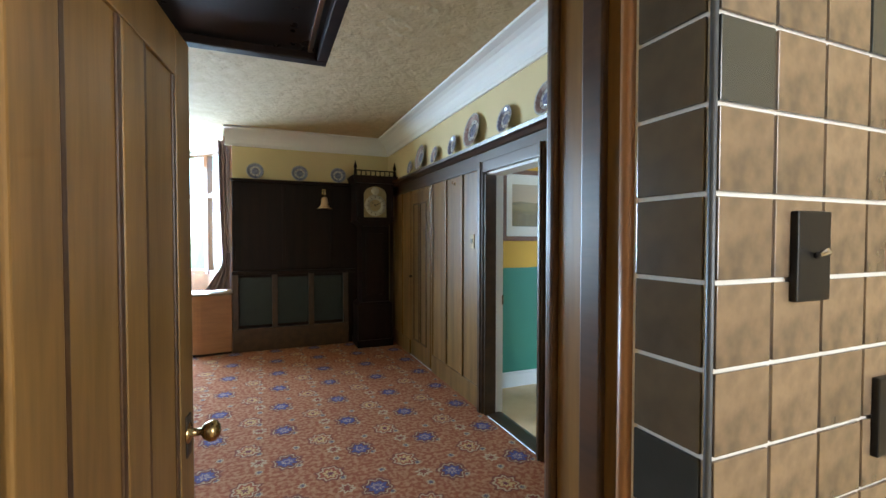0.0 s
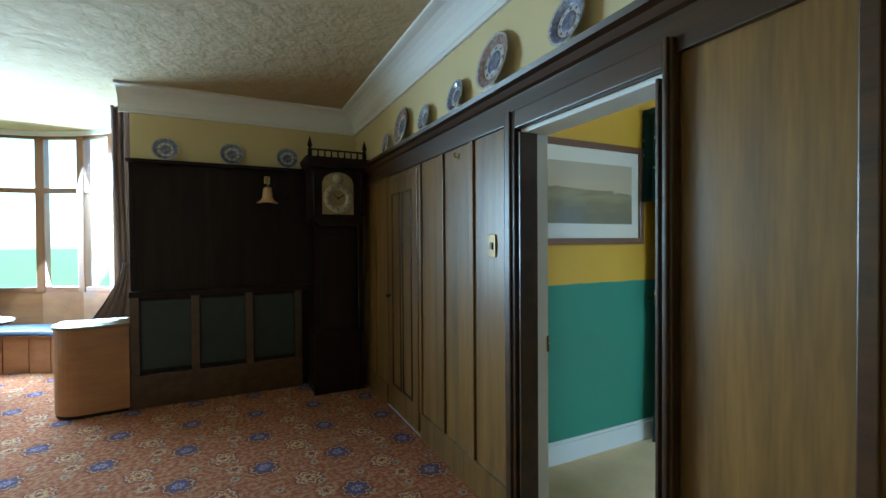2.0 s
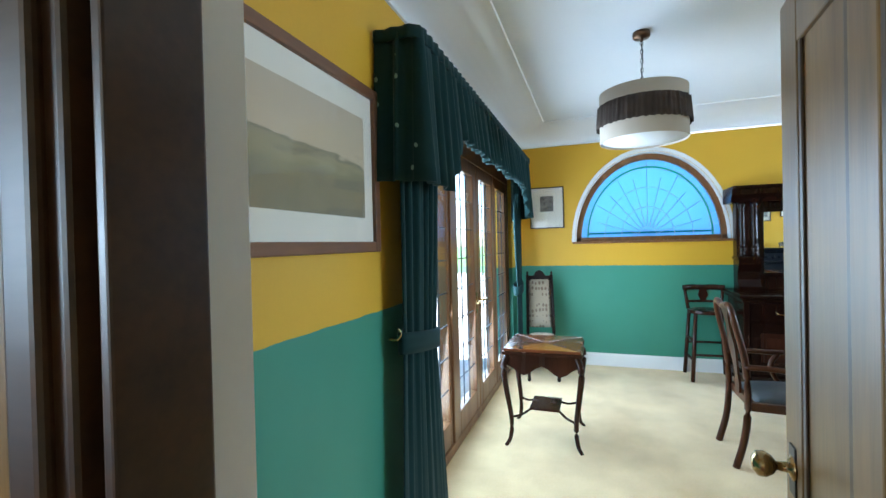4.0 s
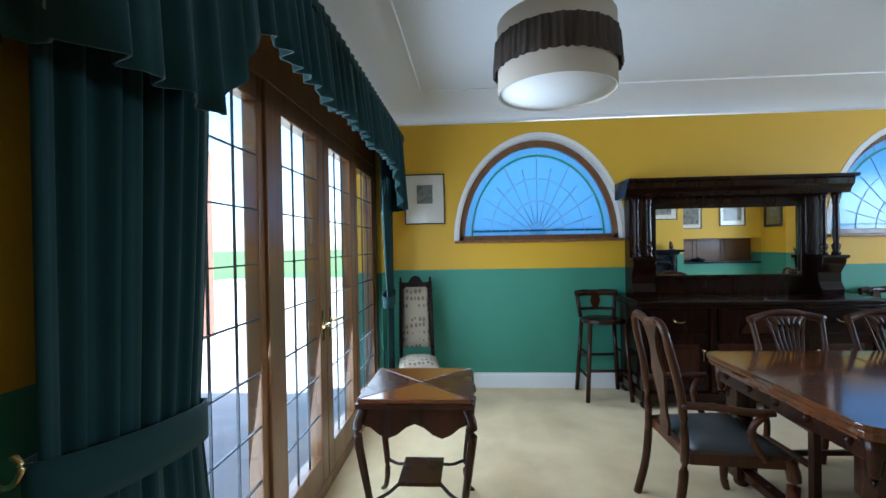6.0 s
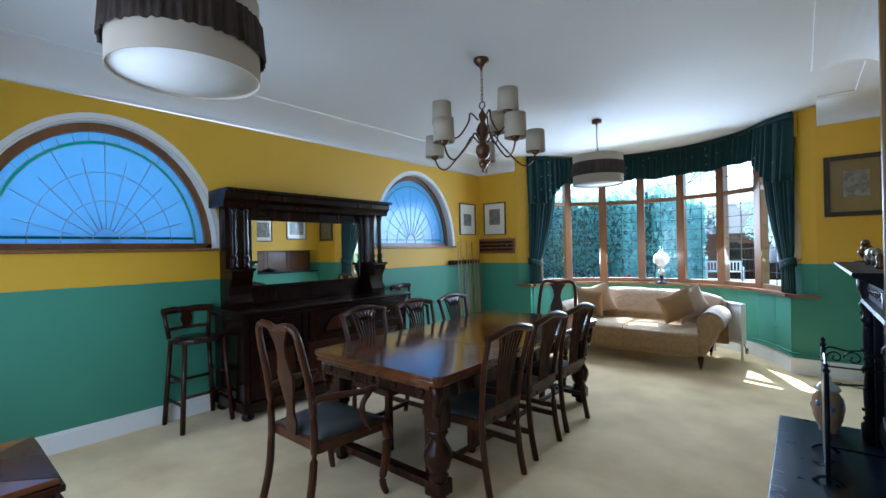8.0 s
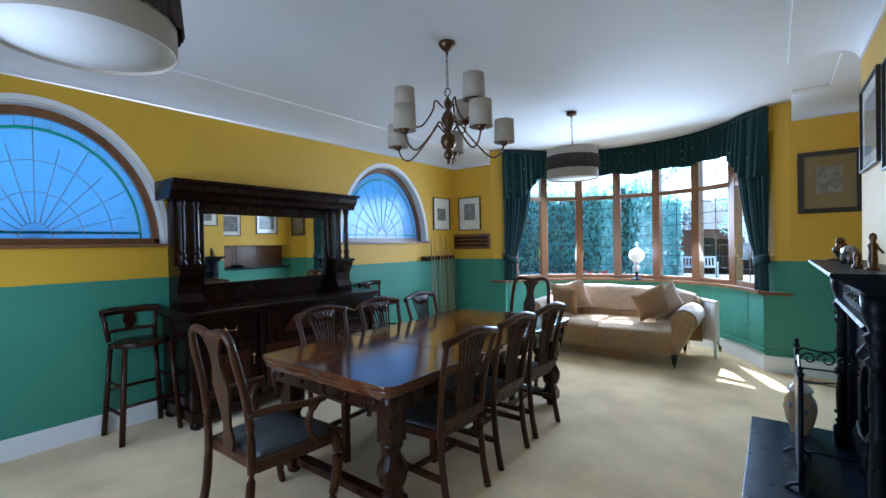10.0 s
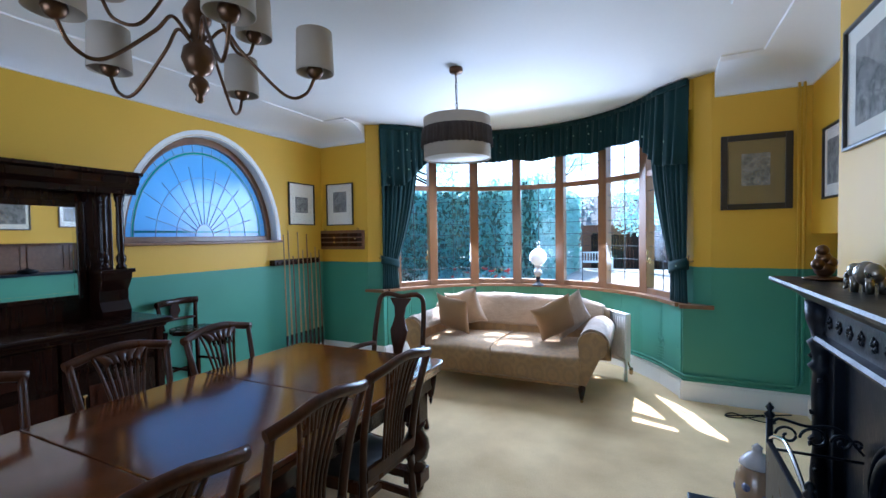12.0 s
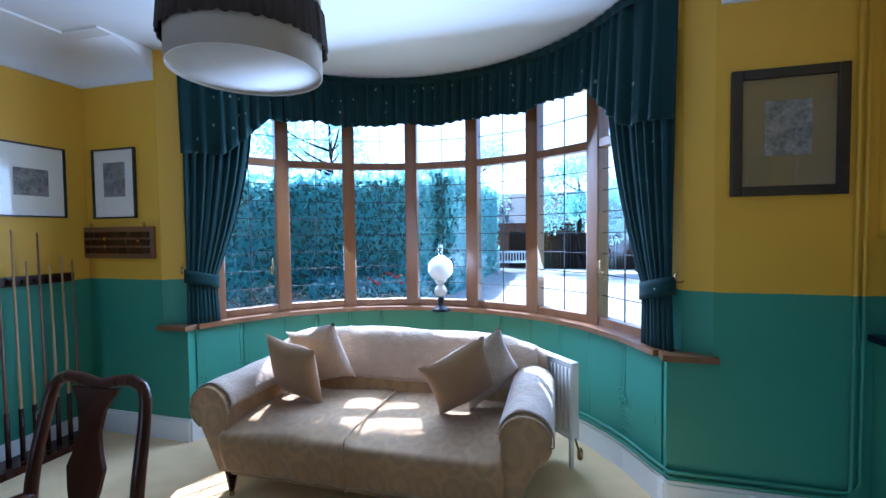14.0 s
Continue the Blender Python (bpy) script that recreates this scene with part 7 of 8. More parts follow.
# ---- corner with cues, scoreboard, radiator, lamp ----
def cue_rack():
    th = thing("cue_rack", "dark wooden wall rack with upright billiard cues", "cue rack", pose(X1, -2.19, 0))
    b = bm_new()
    box(b, -0.09, -0.004, -0.36, 0.36, 1.20, 1.265, 0.008)
    part("clip_rail", b, MAHOG, th)
    for k in range(10):
        b = bm_new()
        lathe(b, [(0.014, -0.012), (0.018, 0.0), (0.014, 0.012)], 10)
        part("clip", b, MAHOG, th).matrix_basis = pose(-0.098, -0.32 + 0.071 * k, 1.23, 0, 90, 0)
    b = bm_new()
    pts = [(-0.16 + 0.07 * math.cos(a), 0.36 + 0.07 * math.sin(a)) for a in np.linspace(0, math.pi, 8)] + [(-0.23, -0.40), (-0.02, -0.40), (-0.02, 0.36)]
    prism(b, pts, "z", 0.0, 0.05, 0.006)
    part("base", b, MAHOG, th)
    return th


cue_rack()
rng = random.Random(4)
for k in range(9):
    y = -2.19 - 0.32 + 0.071 * k + rng.uniform(-0.008, 0.008)
    h = (1.36, 1.40, 1.33, 1.56, 1.37, 1.58, 1.30, 1.60, 1.55)[k]
    b = bm_new()
    tube(b, [(X1 - 0.16, y + 0.015, 0.052), (X1 - 0.155, y + 0.012, 0.45), (X1 - 0.118, y, h)], (0.014, 0.006), 8)
    cu = part("billiard_cue", b, CUE if k % 3 else PICFR)
    tagged(cu, "slim tapered wooden billiard cue in the rack", "billiard cue", "cues in the rack")
    b = bm_new()
    tube(b, [(X1 - 0.1601, y + 0.015, 0.0535), (X1 - 0.155, y + 0.0122, 0.40)], (0.0146, 0.0137), 8)
    part("butt", b, MAHOG, cu, "dark butt")
th = thing("scoreboard", "brown wooden billiard scoreboard with brass sliders", "scoreboard", pose(6.89, Y0, 1.48, 0, 0, 180))
b = bm_new()
box(b, -0.35, 0.35, -0.03, -0.002, -0.12, 0.12, 0.006)
part("board", b, PICFR, th)
for z in (-0.06, 0.0, 0.06):
    b = bm_new()
    box(b, -0.32, 0.32, -0.037, -0.03, z - 0.022, z + 0.022, 0.002)
    part("score_rail", b, MAHOG, th)
for x, z in ((-0.10, 0.03), (-0.10, -0.03), (0.22, 0.02)):
    b = bm_new()
    box(b, x - 0.012, x + 0.012, -0.046, -0.036, z - 0.014, z + 0.014, 0.003)
    part("slider", b, BRASS, th)
for x in (-0.27, 0.25):
    b = bm_new()
    tube(b, [(x + 0.012 * math.cos(a), -0.014, 0.135 + 0.014 * math.sin(a)) for a in np.linspace(0, 6.28, 13)], 0.003, 6)
    part("hanging_ring", b, BRASS, th)

th = thing("radiator", "white panel radiator behind the sofa", "radiator", pose(3.74, -3.22, 0, 0, 0, 131))
b = bm_new()
box(b, -0.30, 0.30, -0.03, 0.03, 0.20, 0.70, 0.01)
part("panel", b, WHITE, th)
for k in range(17):
    b = bm_new()
    tube(b, [(-0.28 + 0.035 * k, -0.031, 0.24), (-0.28 + 0.035 * k, -0.031, 0.66)], 0.006, 6)
    part("rib", b, WHITE, th)
for x in (-0.26, 0.26):
    b = bm_new()
    box(b, x - 0.012, x + 0.012, -0.012, 0.012, 0.0, 0.21, 0.003)
    part("foot", b, WHITE, th)
b = bm_new()
lathe(b, [(0.012, 0.10), (0.018, 0.11), (0.018, 0.16), (0.01, 0.17)], 12, 0.34, 0)
tube(b, [(0.34, 0, 0.13), (0.29, 0, 0.22)], 0.008, 6)
part("valve", b, BRASS, th)

th = thing("oil_lamp", "oil-style table lamp with a white glass globe", "lamp", pose(4.62, -3.70, 0.866))
b = bm_new()
lathe(b, [(0.075, 0), (0.08, 0.01), (0.06, 0.025), (0.03, 0.04), (0.02, 0.07), (0.03, 0.10), (0.022, 0.12)], 24)
part("base", b, IRON, th)
b = bm_new()
lathe(b, [(0.022, 0.12), (0.045, 0.14), (0.055, 0.17), (0.045, 0.20), (0.03, 0.215), (0.034, 0.24), (0.05, 0.25), (0.05, 0.262)], 24)
part("font", b, CHINA, th)
b = bm_new()
lathe(b, [(0.05, 0.262)] + [(0.105 * math.sin(t), 0.36 - 0.105 * math.cos(t)) for t in np.linspace(0.5, 2.75, 12)] + [(0.035, 0.466)], 28)
part("globe", b, OPAL, th, "white opal glass globe")
b = bm_new()
lathe(b, [(0.018, 0.462), (0.02, 0.50), (0.018, 0.56), (0.016, 0.56), (0.016, 0.464)], 20)
part("chimney", b, PGLASS, th, "clear glass chimney").visible_shadow = False

# ---- pipes, cable, sockets and embossed dado ----
for i, (px, dy) in enumerate(((2.225, 0.022), (2.26, 0.022))):
    b = bm_new()
    z = 0.225 - 0.035 * i
    pts = [(px, Y0 + dy, 2.70), (px, Y0 + dy, z + 0.06), (px + 0.02, Y0 + dy, z + 0.015), (px + 0.06, Y0 + dy, z), (BAY_L - 0.01, Y0 + dy, z)]
    pts += [(*bow(a, BAYR - 0.03), z) for a in (radians(-69), radians(-62), radians(-55), radians(-48), radians(-44))]
    tube(b, pts, 0.010, 8)
    structure("pipe", b, WALL, "painted heating pipe along the wall", "pipe")
b = bm_new()
pts = [(2.62 + 0.16 * math.cos(a) + 0.02 * math.sin(3 * a), -2.47 + 0.06 * math.sin(2 * a), 0.006 + 0.004 * math.sin(a)) for a in np.linspace(0.3, 6.6, 40)] + [(2.43, -2.60, 0.006), (2.30, -2.66, 0.006)]
tube(b, pts, 0.005, 6)
tagged(part("cable", b, PLASTIC), "loose loop of black flex on the carpet", "cable")


def embossed_dado(a0, a1):
    th = thing("embossed_dado", "green embossed wallpaper dado with scrolls and reeds", "wall covering", kind="structure")
    for a in np.linspace(a0, a1, 6):
        for k in (-0.5, 0.5):
            b = bm_new()
            x, y = bow(radians(a + k), BAYR - 0.001)
            tube(b, [(x, y, 0.52), (x, y, 0.82)], 0.0035, 6)
            part("reed", b, WALL, th)
    rg = random.Random(7)
    for i in range(14):
        a = a0 + (a1 - a0) * (i + 0.5) / 14
        r = 0.034 + 0.012 * rg.random()
        zc = 0.46 + 0.035 * math.sin(i * 1.9)
        b = bm_new()
        pts = []
        for t in np.linspace(0, 8.2, 22):
            q = r * (1 - t / 10)
            x, y = bow(radians(a) + q * math.cos(t) / BAYR, BAYR - 0.002)
            pts.append((x, y, zc + q * math.sin(t) * (1 if i % 2 else -1)))
        tube(b, pts, 0.005, 6)
        part("scroll", b, WALL, th)
    bead = bm_new()
    lathe(bead, [(0.001, -0.007), (0.006, -0.004), (0.008, 0.0), (0.006, 0.004), (0.001, 0.007)], 8)
    me = bpy.data.meshes.new("bead")
    bead.to_mesh(me)
    bead.free()
    me.materials.append(WALL)
    for j in range(5):
        for i in range(18):
            a = a0 + (a1 - a0) * (i + 0.5 * (j % 2)) / 18
            x, y = bow(radians(a), BAYR - 0.001)
            piece("bead", me, th, pose(x, y, 0.26 + 0.028 * j))
    return th


embossed_dado(-69, -56)
embossed_dado(57, 69)
reeds = thing("reeded_dado", "green painted reeded boarding under the bow window", "wall covering", kind="structure")
for k in range(23):
    for q in (-0.4, 0.4):
        b = bm_new()
        x, y = bow(radians(-53 + 4.8 * k + q), BAYR - 0.001)
        tube(b, [(x, y, 0.18), (x, y, 0.825)], 0.004, 6)
        part("reed", b, WALL, reeds)


def socket(m, label):
    th = thing("wall_socket", label, "socket", m)
    b = bm_new()
    box(b, -0.073, 0.073, -0.010, 0.0, -0.043, 0.043, 0.003)
    part("plate", b, WHITE, th)
    for s in (-1, 1):
        b = bm_new()
        box(b, s * 0.034 - 0.006, s * 0.034 + 0.006, -0.014, -0.009, 0.012, 0.03, 0.002)
        part("switch", b, WHITE, th)
        for dx, dz in ((0, 0.0), (-0.011, -0.02), (0.011, -0.02)):
            b = bm_new()
            box(b, s * 0.034 + dx - 0.003, s * 0.034 + dx + 0.003, -0.0108, -0.0095, dz - 0.005, dz + 0.005)
            part("pin_hole", b, PLASTIC, th)
    return th


socket(pose(2.30, BR1 + 0.001, 0.30, 0, 0, 180), "white double wall socket on the chimney breast side")


# ---- hall things ----
def plate(m, r, ring_mat, label):
    th = thing("plate", label, "plate", m, "plates on the rail")
    b = bm_new()
    n = 36

    def dish(u, v):
        a = 2 * math.pi * u
        q = r * v * (1 + (0.022 * math.cos(16 * a) * max(0, v - 0.7) / 0.3))
        return (q * math.cos(a), -0.002 - 0.022 * max(0, (v - 0.55) / 0.45) ** 1.4, q * math.sin(a))
    sheet(b, dish, n, 8, 0.004)
    part("dish", b, CHINA, th)
    b = bm_new()

    def rim(u, v):
        a = 2 * math.pi * u
        q = r * (0.62 + 0.30 * v)
        return (q * math.cos(a), -0.006 - 0.022 * max(0, (0.62 + 0.30 * v - 0.55) / 0.45) ** 1.4, q * math.sin(a))
    sheet(b, rim, n, 4, 0.001)
    part("painted_rim", b, ring_mat, th)
    b = bm_new()
    sheet(b, lambda u, v: (r * 0.40 * v * math.cos(2 * math.pi * u), -0.0065, r * 0.40 * v * math.sin(2 * math.pi * u)), n, 3, 0.001)
    part("painted_centre", b, BLUECH, th)
    for k in range(8):
        b = bm_new()
        lathe(b, [(0.001, -0.001), (r * 0.075, 0.0), (0.001, 0.0012)], 8)
        a = 2 * math.pi * k / 8
        part("painted_spot", b, REDCH if k % 2 else BLUECH, th).matrix_basis = pose(r * 0.52 * math.cos(a), -0.0068, r * 0.52 * math.sin(a), 90, 0, 0)
    return th


for y, r, mt in ((5.35, 0.085, BLUECH), (4.97, 0.145, REDCH), (4.51, 0.092, BLUECH), (4.03, 0.098, BLUECH), (3.61, 0.148, REDCH), (3.05, 0.105, BLUECH), (2.54, 0.112, REDCH), (2.06, 0.168, REDCH), (1.52, 0.12, BLUECH)):
    plate(pose(PX - 0.035, y, 2.285 + r * 0.985, -10, 0, -90), r, mt, "blue and rust patterned china plate on the plate rail" if mt is REDCH else "blue and white china plate on the plate rail")
for x in (0.12, 0.68, 1.20):
    plate(pose(x, HY1 - 0.012, 2.27 + 0.108, -10, 0, 0), 0.11, BLUECH, "blue and white china plate on the dark shelf")


def grandfather_clock():
    th = thing("longcase_clock", "tall dark oak longcase clock with a brass arched dial", "clock", pose(1.63, 6.24, 0))
    b = bm_new()
    box(b, -0.25, 0.25, -0.21, 0.20, 0.0, 0.10, 0.01)
    box(b, -0.235, 0.235, -0.195, 0.20, 0.10, 0.58, 0.008)
    part("plinth", b, OAK_D, th)
    b = bm_new()
    prism(b, [(-0.20, 0.62), (-0.235, 0.58), (0.235, 0.58), (0.20, 0.62)], "y", -0.195, 0.20)
    part("lower_moulding", b, OAK_D, th)
    b = bm_new()
    box(b, -0.175, 0.175, -0.155, 0.20, 0.62, 1.66, 0.006)
    part("trunk", b, OAK_D, th)
    b = bm_new()
    box(b, -0.125, 0.125, -0.168, -0.154, 0.72, 1.56, 0.005)
    part("trunk_door", b, OAK_D, th)
    b = bm_new()
    prism(b, [(-0.175, 1.66), (0.175, 1.66), (0.27, 1.74), (-0.27, 1.74)], "y", -0.20, 0.20)
    part("upper_moulding", b, OAK_D, th)
    b = bm_new()
    box(b, -0.255, 0.255, -0.19, 0.20, 1.74, 2.24, 0.006)
    hood = part("hood", b, OAK_D, th)
    b = bm_new()
    pts = [(-0.155, 1.78), (0.155, 1.78), (0.155, 2.08)] + [(0.155 * math.cos(a), 2.08 + 0.12 * math.sin(a)) for a in np.linspace(0.2, math.pi - 0.2, 10)] + [(-0.155, 2.08)]
    prism(b, pts, "y", -0.199, -0.188)
    dial = part("dial", b, DIALM, hood, "brass dial plate with an arched top")
    b = bm_new()
    lathe(b, [(0.078, 0), (0.145, 0), (0.145, 0.003), (0.078, 0.003), (0.078, 0)], 36)
    part("chapter_ring", b, SILVERM, dial).matrix_basis = pose(0, -0.199, 1.94, 90, 0, 0)
    b = bm_new()
    lathe(b, [(0.002, 0), (0.055, 0), (0.055, 0.003), (0.002, 0.003)], 24)
    part("arch_boss", b, SILVERM, dial).matrix_basis = pose(0, -0.199, 2.135, 90, 0, 0)
    for k in range(12):
        a = 2 * math.pi * k / 12
        b = bm_new()
        box(b, -0.003, 0.003, -0.001, 0.001, -0.014, 0.014)
        part("hour_mark", b, BLACKFR, dial).matrix_basis = pose(0.115 * math.sin(a), -0.2035, 1.94 + 0.115 * math.cos(a), 0, math.degrees(a), 0)
    for ln, a in ((0.075, -50), (0.105, 60)):
        b = bm_new()
        prism(b, [(-0.006, -0.015), (0.006, -0.015), (0.0015, ln), (-0.0015, ln)], "y", -0.002, 0.0)
        part("pointer", b, BLACKFR, dial).matrix_basis = pose(0, -0.206, 1.94, 0, a, 0)
    for s in (-1, 1):
        b = bm_new()
        lathe(b, [(0.02, 1.76), (0.022, 1.79), (0.012, 1.80), (0.015, 1.84), (0.012, 2.16), (0.02, 2.18), (0.02, 2.22)], 12, s * 0.235, -0.215)
        part("hood_column", b, OAK_D, hood)
    b = bm_new()
    prism(b, [(-0.27, 2.24), (0.27, 2.24), (0.30, 2.30), (0.31, 2.34), (-0.31, 2.34), (-0.30, 2.30)], "y", -0.235, 0.20)
    part("cornice", b, OAK_D, hood)
    b = bm_new()
    for k in range(9):
        x = -0.26 + 0.52 * k / 8
        lathe(b, [(0.008, 2.34), (0.010, 2.36), (0.005, 2.37), (0.009, 2.385), (0.005, 2.40)], 8, x, -0.21)
    box(b, -0.28, 0.28, -0.218, -0.202, 2.40, 2.415, 0.003)
    part("gallery", b, OAK_D, hood)
    for s in (-1, 1):
        b = bm_new()
        lathe(b, [(0.02, 2.34), (0.022, 2.40), (0.012, 2.42), (0.024, 2.45), (0.016, 2.48), (0.005, 2.52), (0.002, 2.535)], 12, s * 0.27, -0.20)
        part("finial", b, OAK_D, hood)
    return th


DIALM = material("dial_brass", (0.42, 0.34, 0.18), 0.4, 0.6, (0.30, 0.23, 0.11), 14, 0.7, 60, 0.05)
SILVERM = material("silvered_ring", (0.56, 0.53, 0.42), 0.45, 0.5, (0.45, 0.42, 0.32), 14, 0.5, 60, 0.03)
AMBER = material("amber_glass", (0.55, 0.33, 0.13), 0.25, 0, (0.62, 0.48, 0.30), 6, 0.7, 40, 0.05, coat=0.3)
grandfather_clock()

th = thing("wall_lamp", "small amber glass bell lamp hung on the dark panelling", "lamp", pose(1.0, 6.40, 0))
b = bm_new()
tube(b, curve_points([(0, 0.066, 2.14), (0, 0.02, 2.16), (0, 0.0, 2.13), (0, 0, 2.06)], 5), 0.006, 8)
part("bracket", b, BRASS, th)
b = bm_new()
lathe(b, [(0.03, 2.06), (0.04, 2.05), (0.048, 2.0), (0.05, 1.96), (0.07, 1.925), (0.105, 1.905), (0.10, 1.90), (0.064, 1.92), (0.044, 1.96), (0.026, 2.05)], 28)
part("glass_bell", b, AMBER, th)
b = bm_new()
box(b, -0.03, 0.03, 0.058, 0.07, 2.10, 2.18, 0.004)
part("back_plate", b, BRASS, th)


def pedestal_table():
    th = thing("pedestal_table", "dark oval pedestal table with carved splayed legs", "table", pose(-2.0, 7.45, 0, 0, 0, 12))
    b = bm_new()
    lathe(b, [(0.02, 0.70), (0.60, 0.702), (0.68, 0.715), (0.69, 0.728), (0.68, 0.74), (0.02, 0.742)], 48, squash=0.74)
    part("tabletop", b, MAHOG, th)
    for k in range(4):
        a = math.pi / 4 + k * math.pi / 2
        c, s = math.cos(a), math.sin(a)
        b = bm_new()
        lathe(b, [(0.022, 0.30), (0.03, 0.34), (0.018, 0.37), (0.028, 0.42), (0.032, 0.47), (0.018, 0.50), (0.026, 0.53), (0.02, 0.60), (0.03, 0.66), (0.03, 0.70)], 12, 0.12 * c, 0.12 * s)
        part("column", b, MAHOG, th)
        b = bm_new()
        tube(b, curve_points([(0.06 * c, 0.06 * s, 0.30), (0.18 * c, 0.18 * s, 0.31), (0.27 * c, 0.27 * s, 0.22), (0.35 * c, 0.35 * s, 0.07), (0.44 * c, 0.44 * s, 0.05), (0.47 * c, 0.47 * s, 0.035)], 6), (0.042, 0.026), 8)
        leg = part("leg", b, MAHOG, th)
        b = bm_new()
        lathe(b, [(0.003, 0.0), (0.02, 0.006), (0.024, 0.02), (0.018, 0.034), (0.003, 0.04)], 10, 0.46 * c, 0.46 * s)
        part("castor", b, IRON, leg)
    b = bm_new()
    lathe(b, [(0.003, 0.22), (0.02, 0.24), (0.05, 0.28), (0.13, 0.30), (0.14, 0.325), (0.02, 0.33)], 20)
    part("base_block", b, MAHOG, th)
    return th


pedestal_table()

th = thing("window_bench", "curved pine window bench with a dark blue cushion", "bench")
BA = [radians(a) for a in np.linspace(-84, 84, 15)]


def hb(a, r):
    return CBX + r * math.sin(a), CBY + r * math.cos(a)


for a, c in zip(BA, BA[1:]):
    b = bm_new()
    g = radians(0.25)
    prism(b, [hb(a + g, 1.30), hb(c - g, 1.30), hb(c - g, 1.325), hb(a + g, 1.325)], "z", 0.0, 0.42)
    part("front_board", b, PINE, th)
b = bm_new()
for a, c in zip(BA, BA[1:]):
    prism(b, [hb(a, 1.28), hb(c, 1.28), hb(c, 1.76), hb(a, 1.76)], "z", 0.42, 0.445)
bmesh.ops.remove_doubles(b, verts=b.verts[:], dist=0.0005)
part("seat_board", b, PINE, th)
b = bm_new()

def pad(u, v):
    a = BA[0] + (BA[-1] - BA[0]) * u
    x, y = hb(a, 1.27 + 0.46 * v)
    return (x, y, 0.446 + 0.075 * (1 - (2 * v - 1) ** 6))


sheet(b, pad, 50, 8, 0.01)
part("seat_pad", b, TEALCUSH, th, "dark blue seat pad with pale piping")
b = bm_new()
tube(b, [(*hb(a, 1.268), 0.50) for a in np.linspace(BA[0], BA[-1], 40)], 0.007, 6)
part("piping", b, WHITE, th)

th = thing("corner_cabinet", "rounded pine cabinet at the end of the bench", "cabinet", pose(0, 0, 0))
b = bm_new()
pts = [(-0.17, 6.80), (-0.17, 6.40)] + [(-0.52 + 0.22 * math.cos(a), 6.58 + 0.22 * math.sin(a)) for a in np.linspace(-math.pi / 2, -math.pi, 9)] + [(-0.74, 6.80)]
prism(b, pts[::-1], "z", 0.03, 0.76)
part("body", b, PINE, th)
b = bm_new()
c = Vector((-0.45, 6.62))
prism(b, [tuple(c + (Vector(p) - c) * 1.04) for p in pts][::-1], "z", 0.76, 0.79, 0.006)
part("top", b, OAK, th)
b = bm_new()
prism(b, [tuple(c + (Vector(p) - c) * 0.97) for p in pts][::-1], "z", 0.0, 0.03)
part("plinth", b, OAK_D, th)

curtain("mauve striped drape tied back beside the hall window", pose(-0.20, 6.72, 0, 0, 0, 180), 0.14, 2.80, 0.80, 1.25, 0.10, 0.0, 3, MAUVE, False)
bmx = bm_new()
sheet(bmx, lambda u, v: (-0.20 - 0.06 * u - 0.24 * u * v ** 1.5, 6.68 - rope_wave(u, 4, 0.012), 1.32 - 0.51 * v), 30, 14, 0.006)
tagged(part("curtain_tail", bmx, MAUVE), "spread tail of the mauve drape on the cabinet", "curtain")


def overdoor_cabinet():
    """A black high-level cabinet that hangs from the ceiling inside the entry door."""
    th = thing("ceiling_cabinet", "black glossy high cabinet with a chrome strip below the ceiling", "cabinet", pose(0, 0, 0))
    b = bm_new()
    box(b, -0.90, 0.42, HY0 + 0.04, 1.93, 2.20, HALL_C - 0.001, 0.006)
    part("case", b, PLASTIC, th)
    b = bm_new()
    for q in ((-0.92, 0.45, 1.91, 1.96), (0.41, 0.45, HY0 + 0.04, 1.91), (-0.92, 0.41, HY0 + 0.04, HY0 + 0.08)):
        box(b, *q, 2.17, 2.25, 0.005)
    part("rim", b, OAK_D, th)
    b = bm_new()
    box(b, 0.375, 0.392, HY0 + 0.09, 1.90, 2.188, 2.199, 0.002)
    part("chrome_strip", b, STEEL, th, "bright chrome strip")
    b = bm_new()
    box(b, -0.85, -0.08, 1.962, 2.23, 1.93, HALL_C - 0.001, 0.006)
    part("side_case", b, PLASTIC, th)
    b = bm_new()
    box(b, -0.84, -0.09, 1.97, 2.22, 1.915, 1.929, 0.002)
    part("side_trim", b, STEEL, th)
    return th


overdoor_cabinet()


def hall_armchair():
    th = thing("armchair", "upholstered armchair in pale floral cloth", "armchair", pose(-2.55, 5.25, 0, 0, 0, -120))
    b = bm_new()
    box(b, -0.32, 0.32, -0.30, 0.40, 0.12, 0.44, 0.05)
    part("seat", b, TAPEST, th)
    b = bm_new()
    box(b, -0.38, 0.38, -0.42, -0.22, 0.12, 0.92, 0.07)
    part("backrest", b, TAPEST, th)
    for s in (-1, 1):
        b = bm_new()
        box(b, s * 0.41 - 0.09, s * 0.41 + 0.09, -0.38, 0.42, 0.12, 0.62, 0.06)
        part("arm", b, TAPEST, th)
        for y in (-0.34, 0.34):
            b = bm_new()
            lathe(b, [(0.018, 0), (0.03, 0.06), (0.032, 0.13)], 10, s * 0.36, y)
            part("leg", b, MAHOG, th)
    return th


hall_armchair()

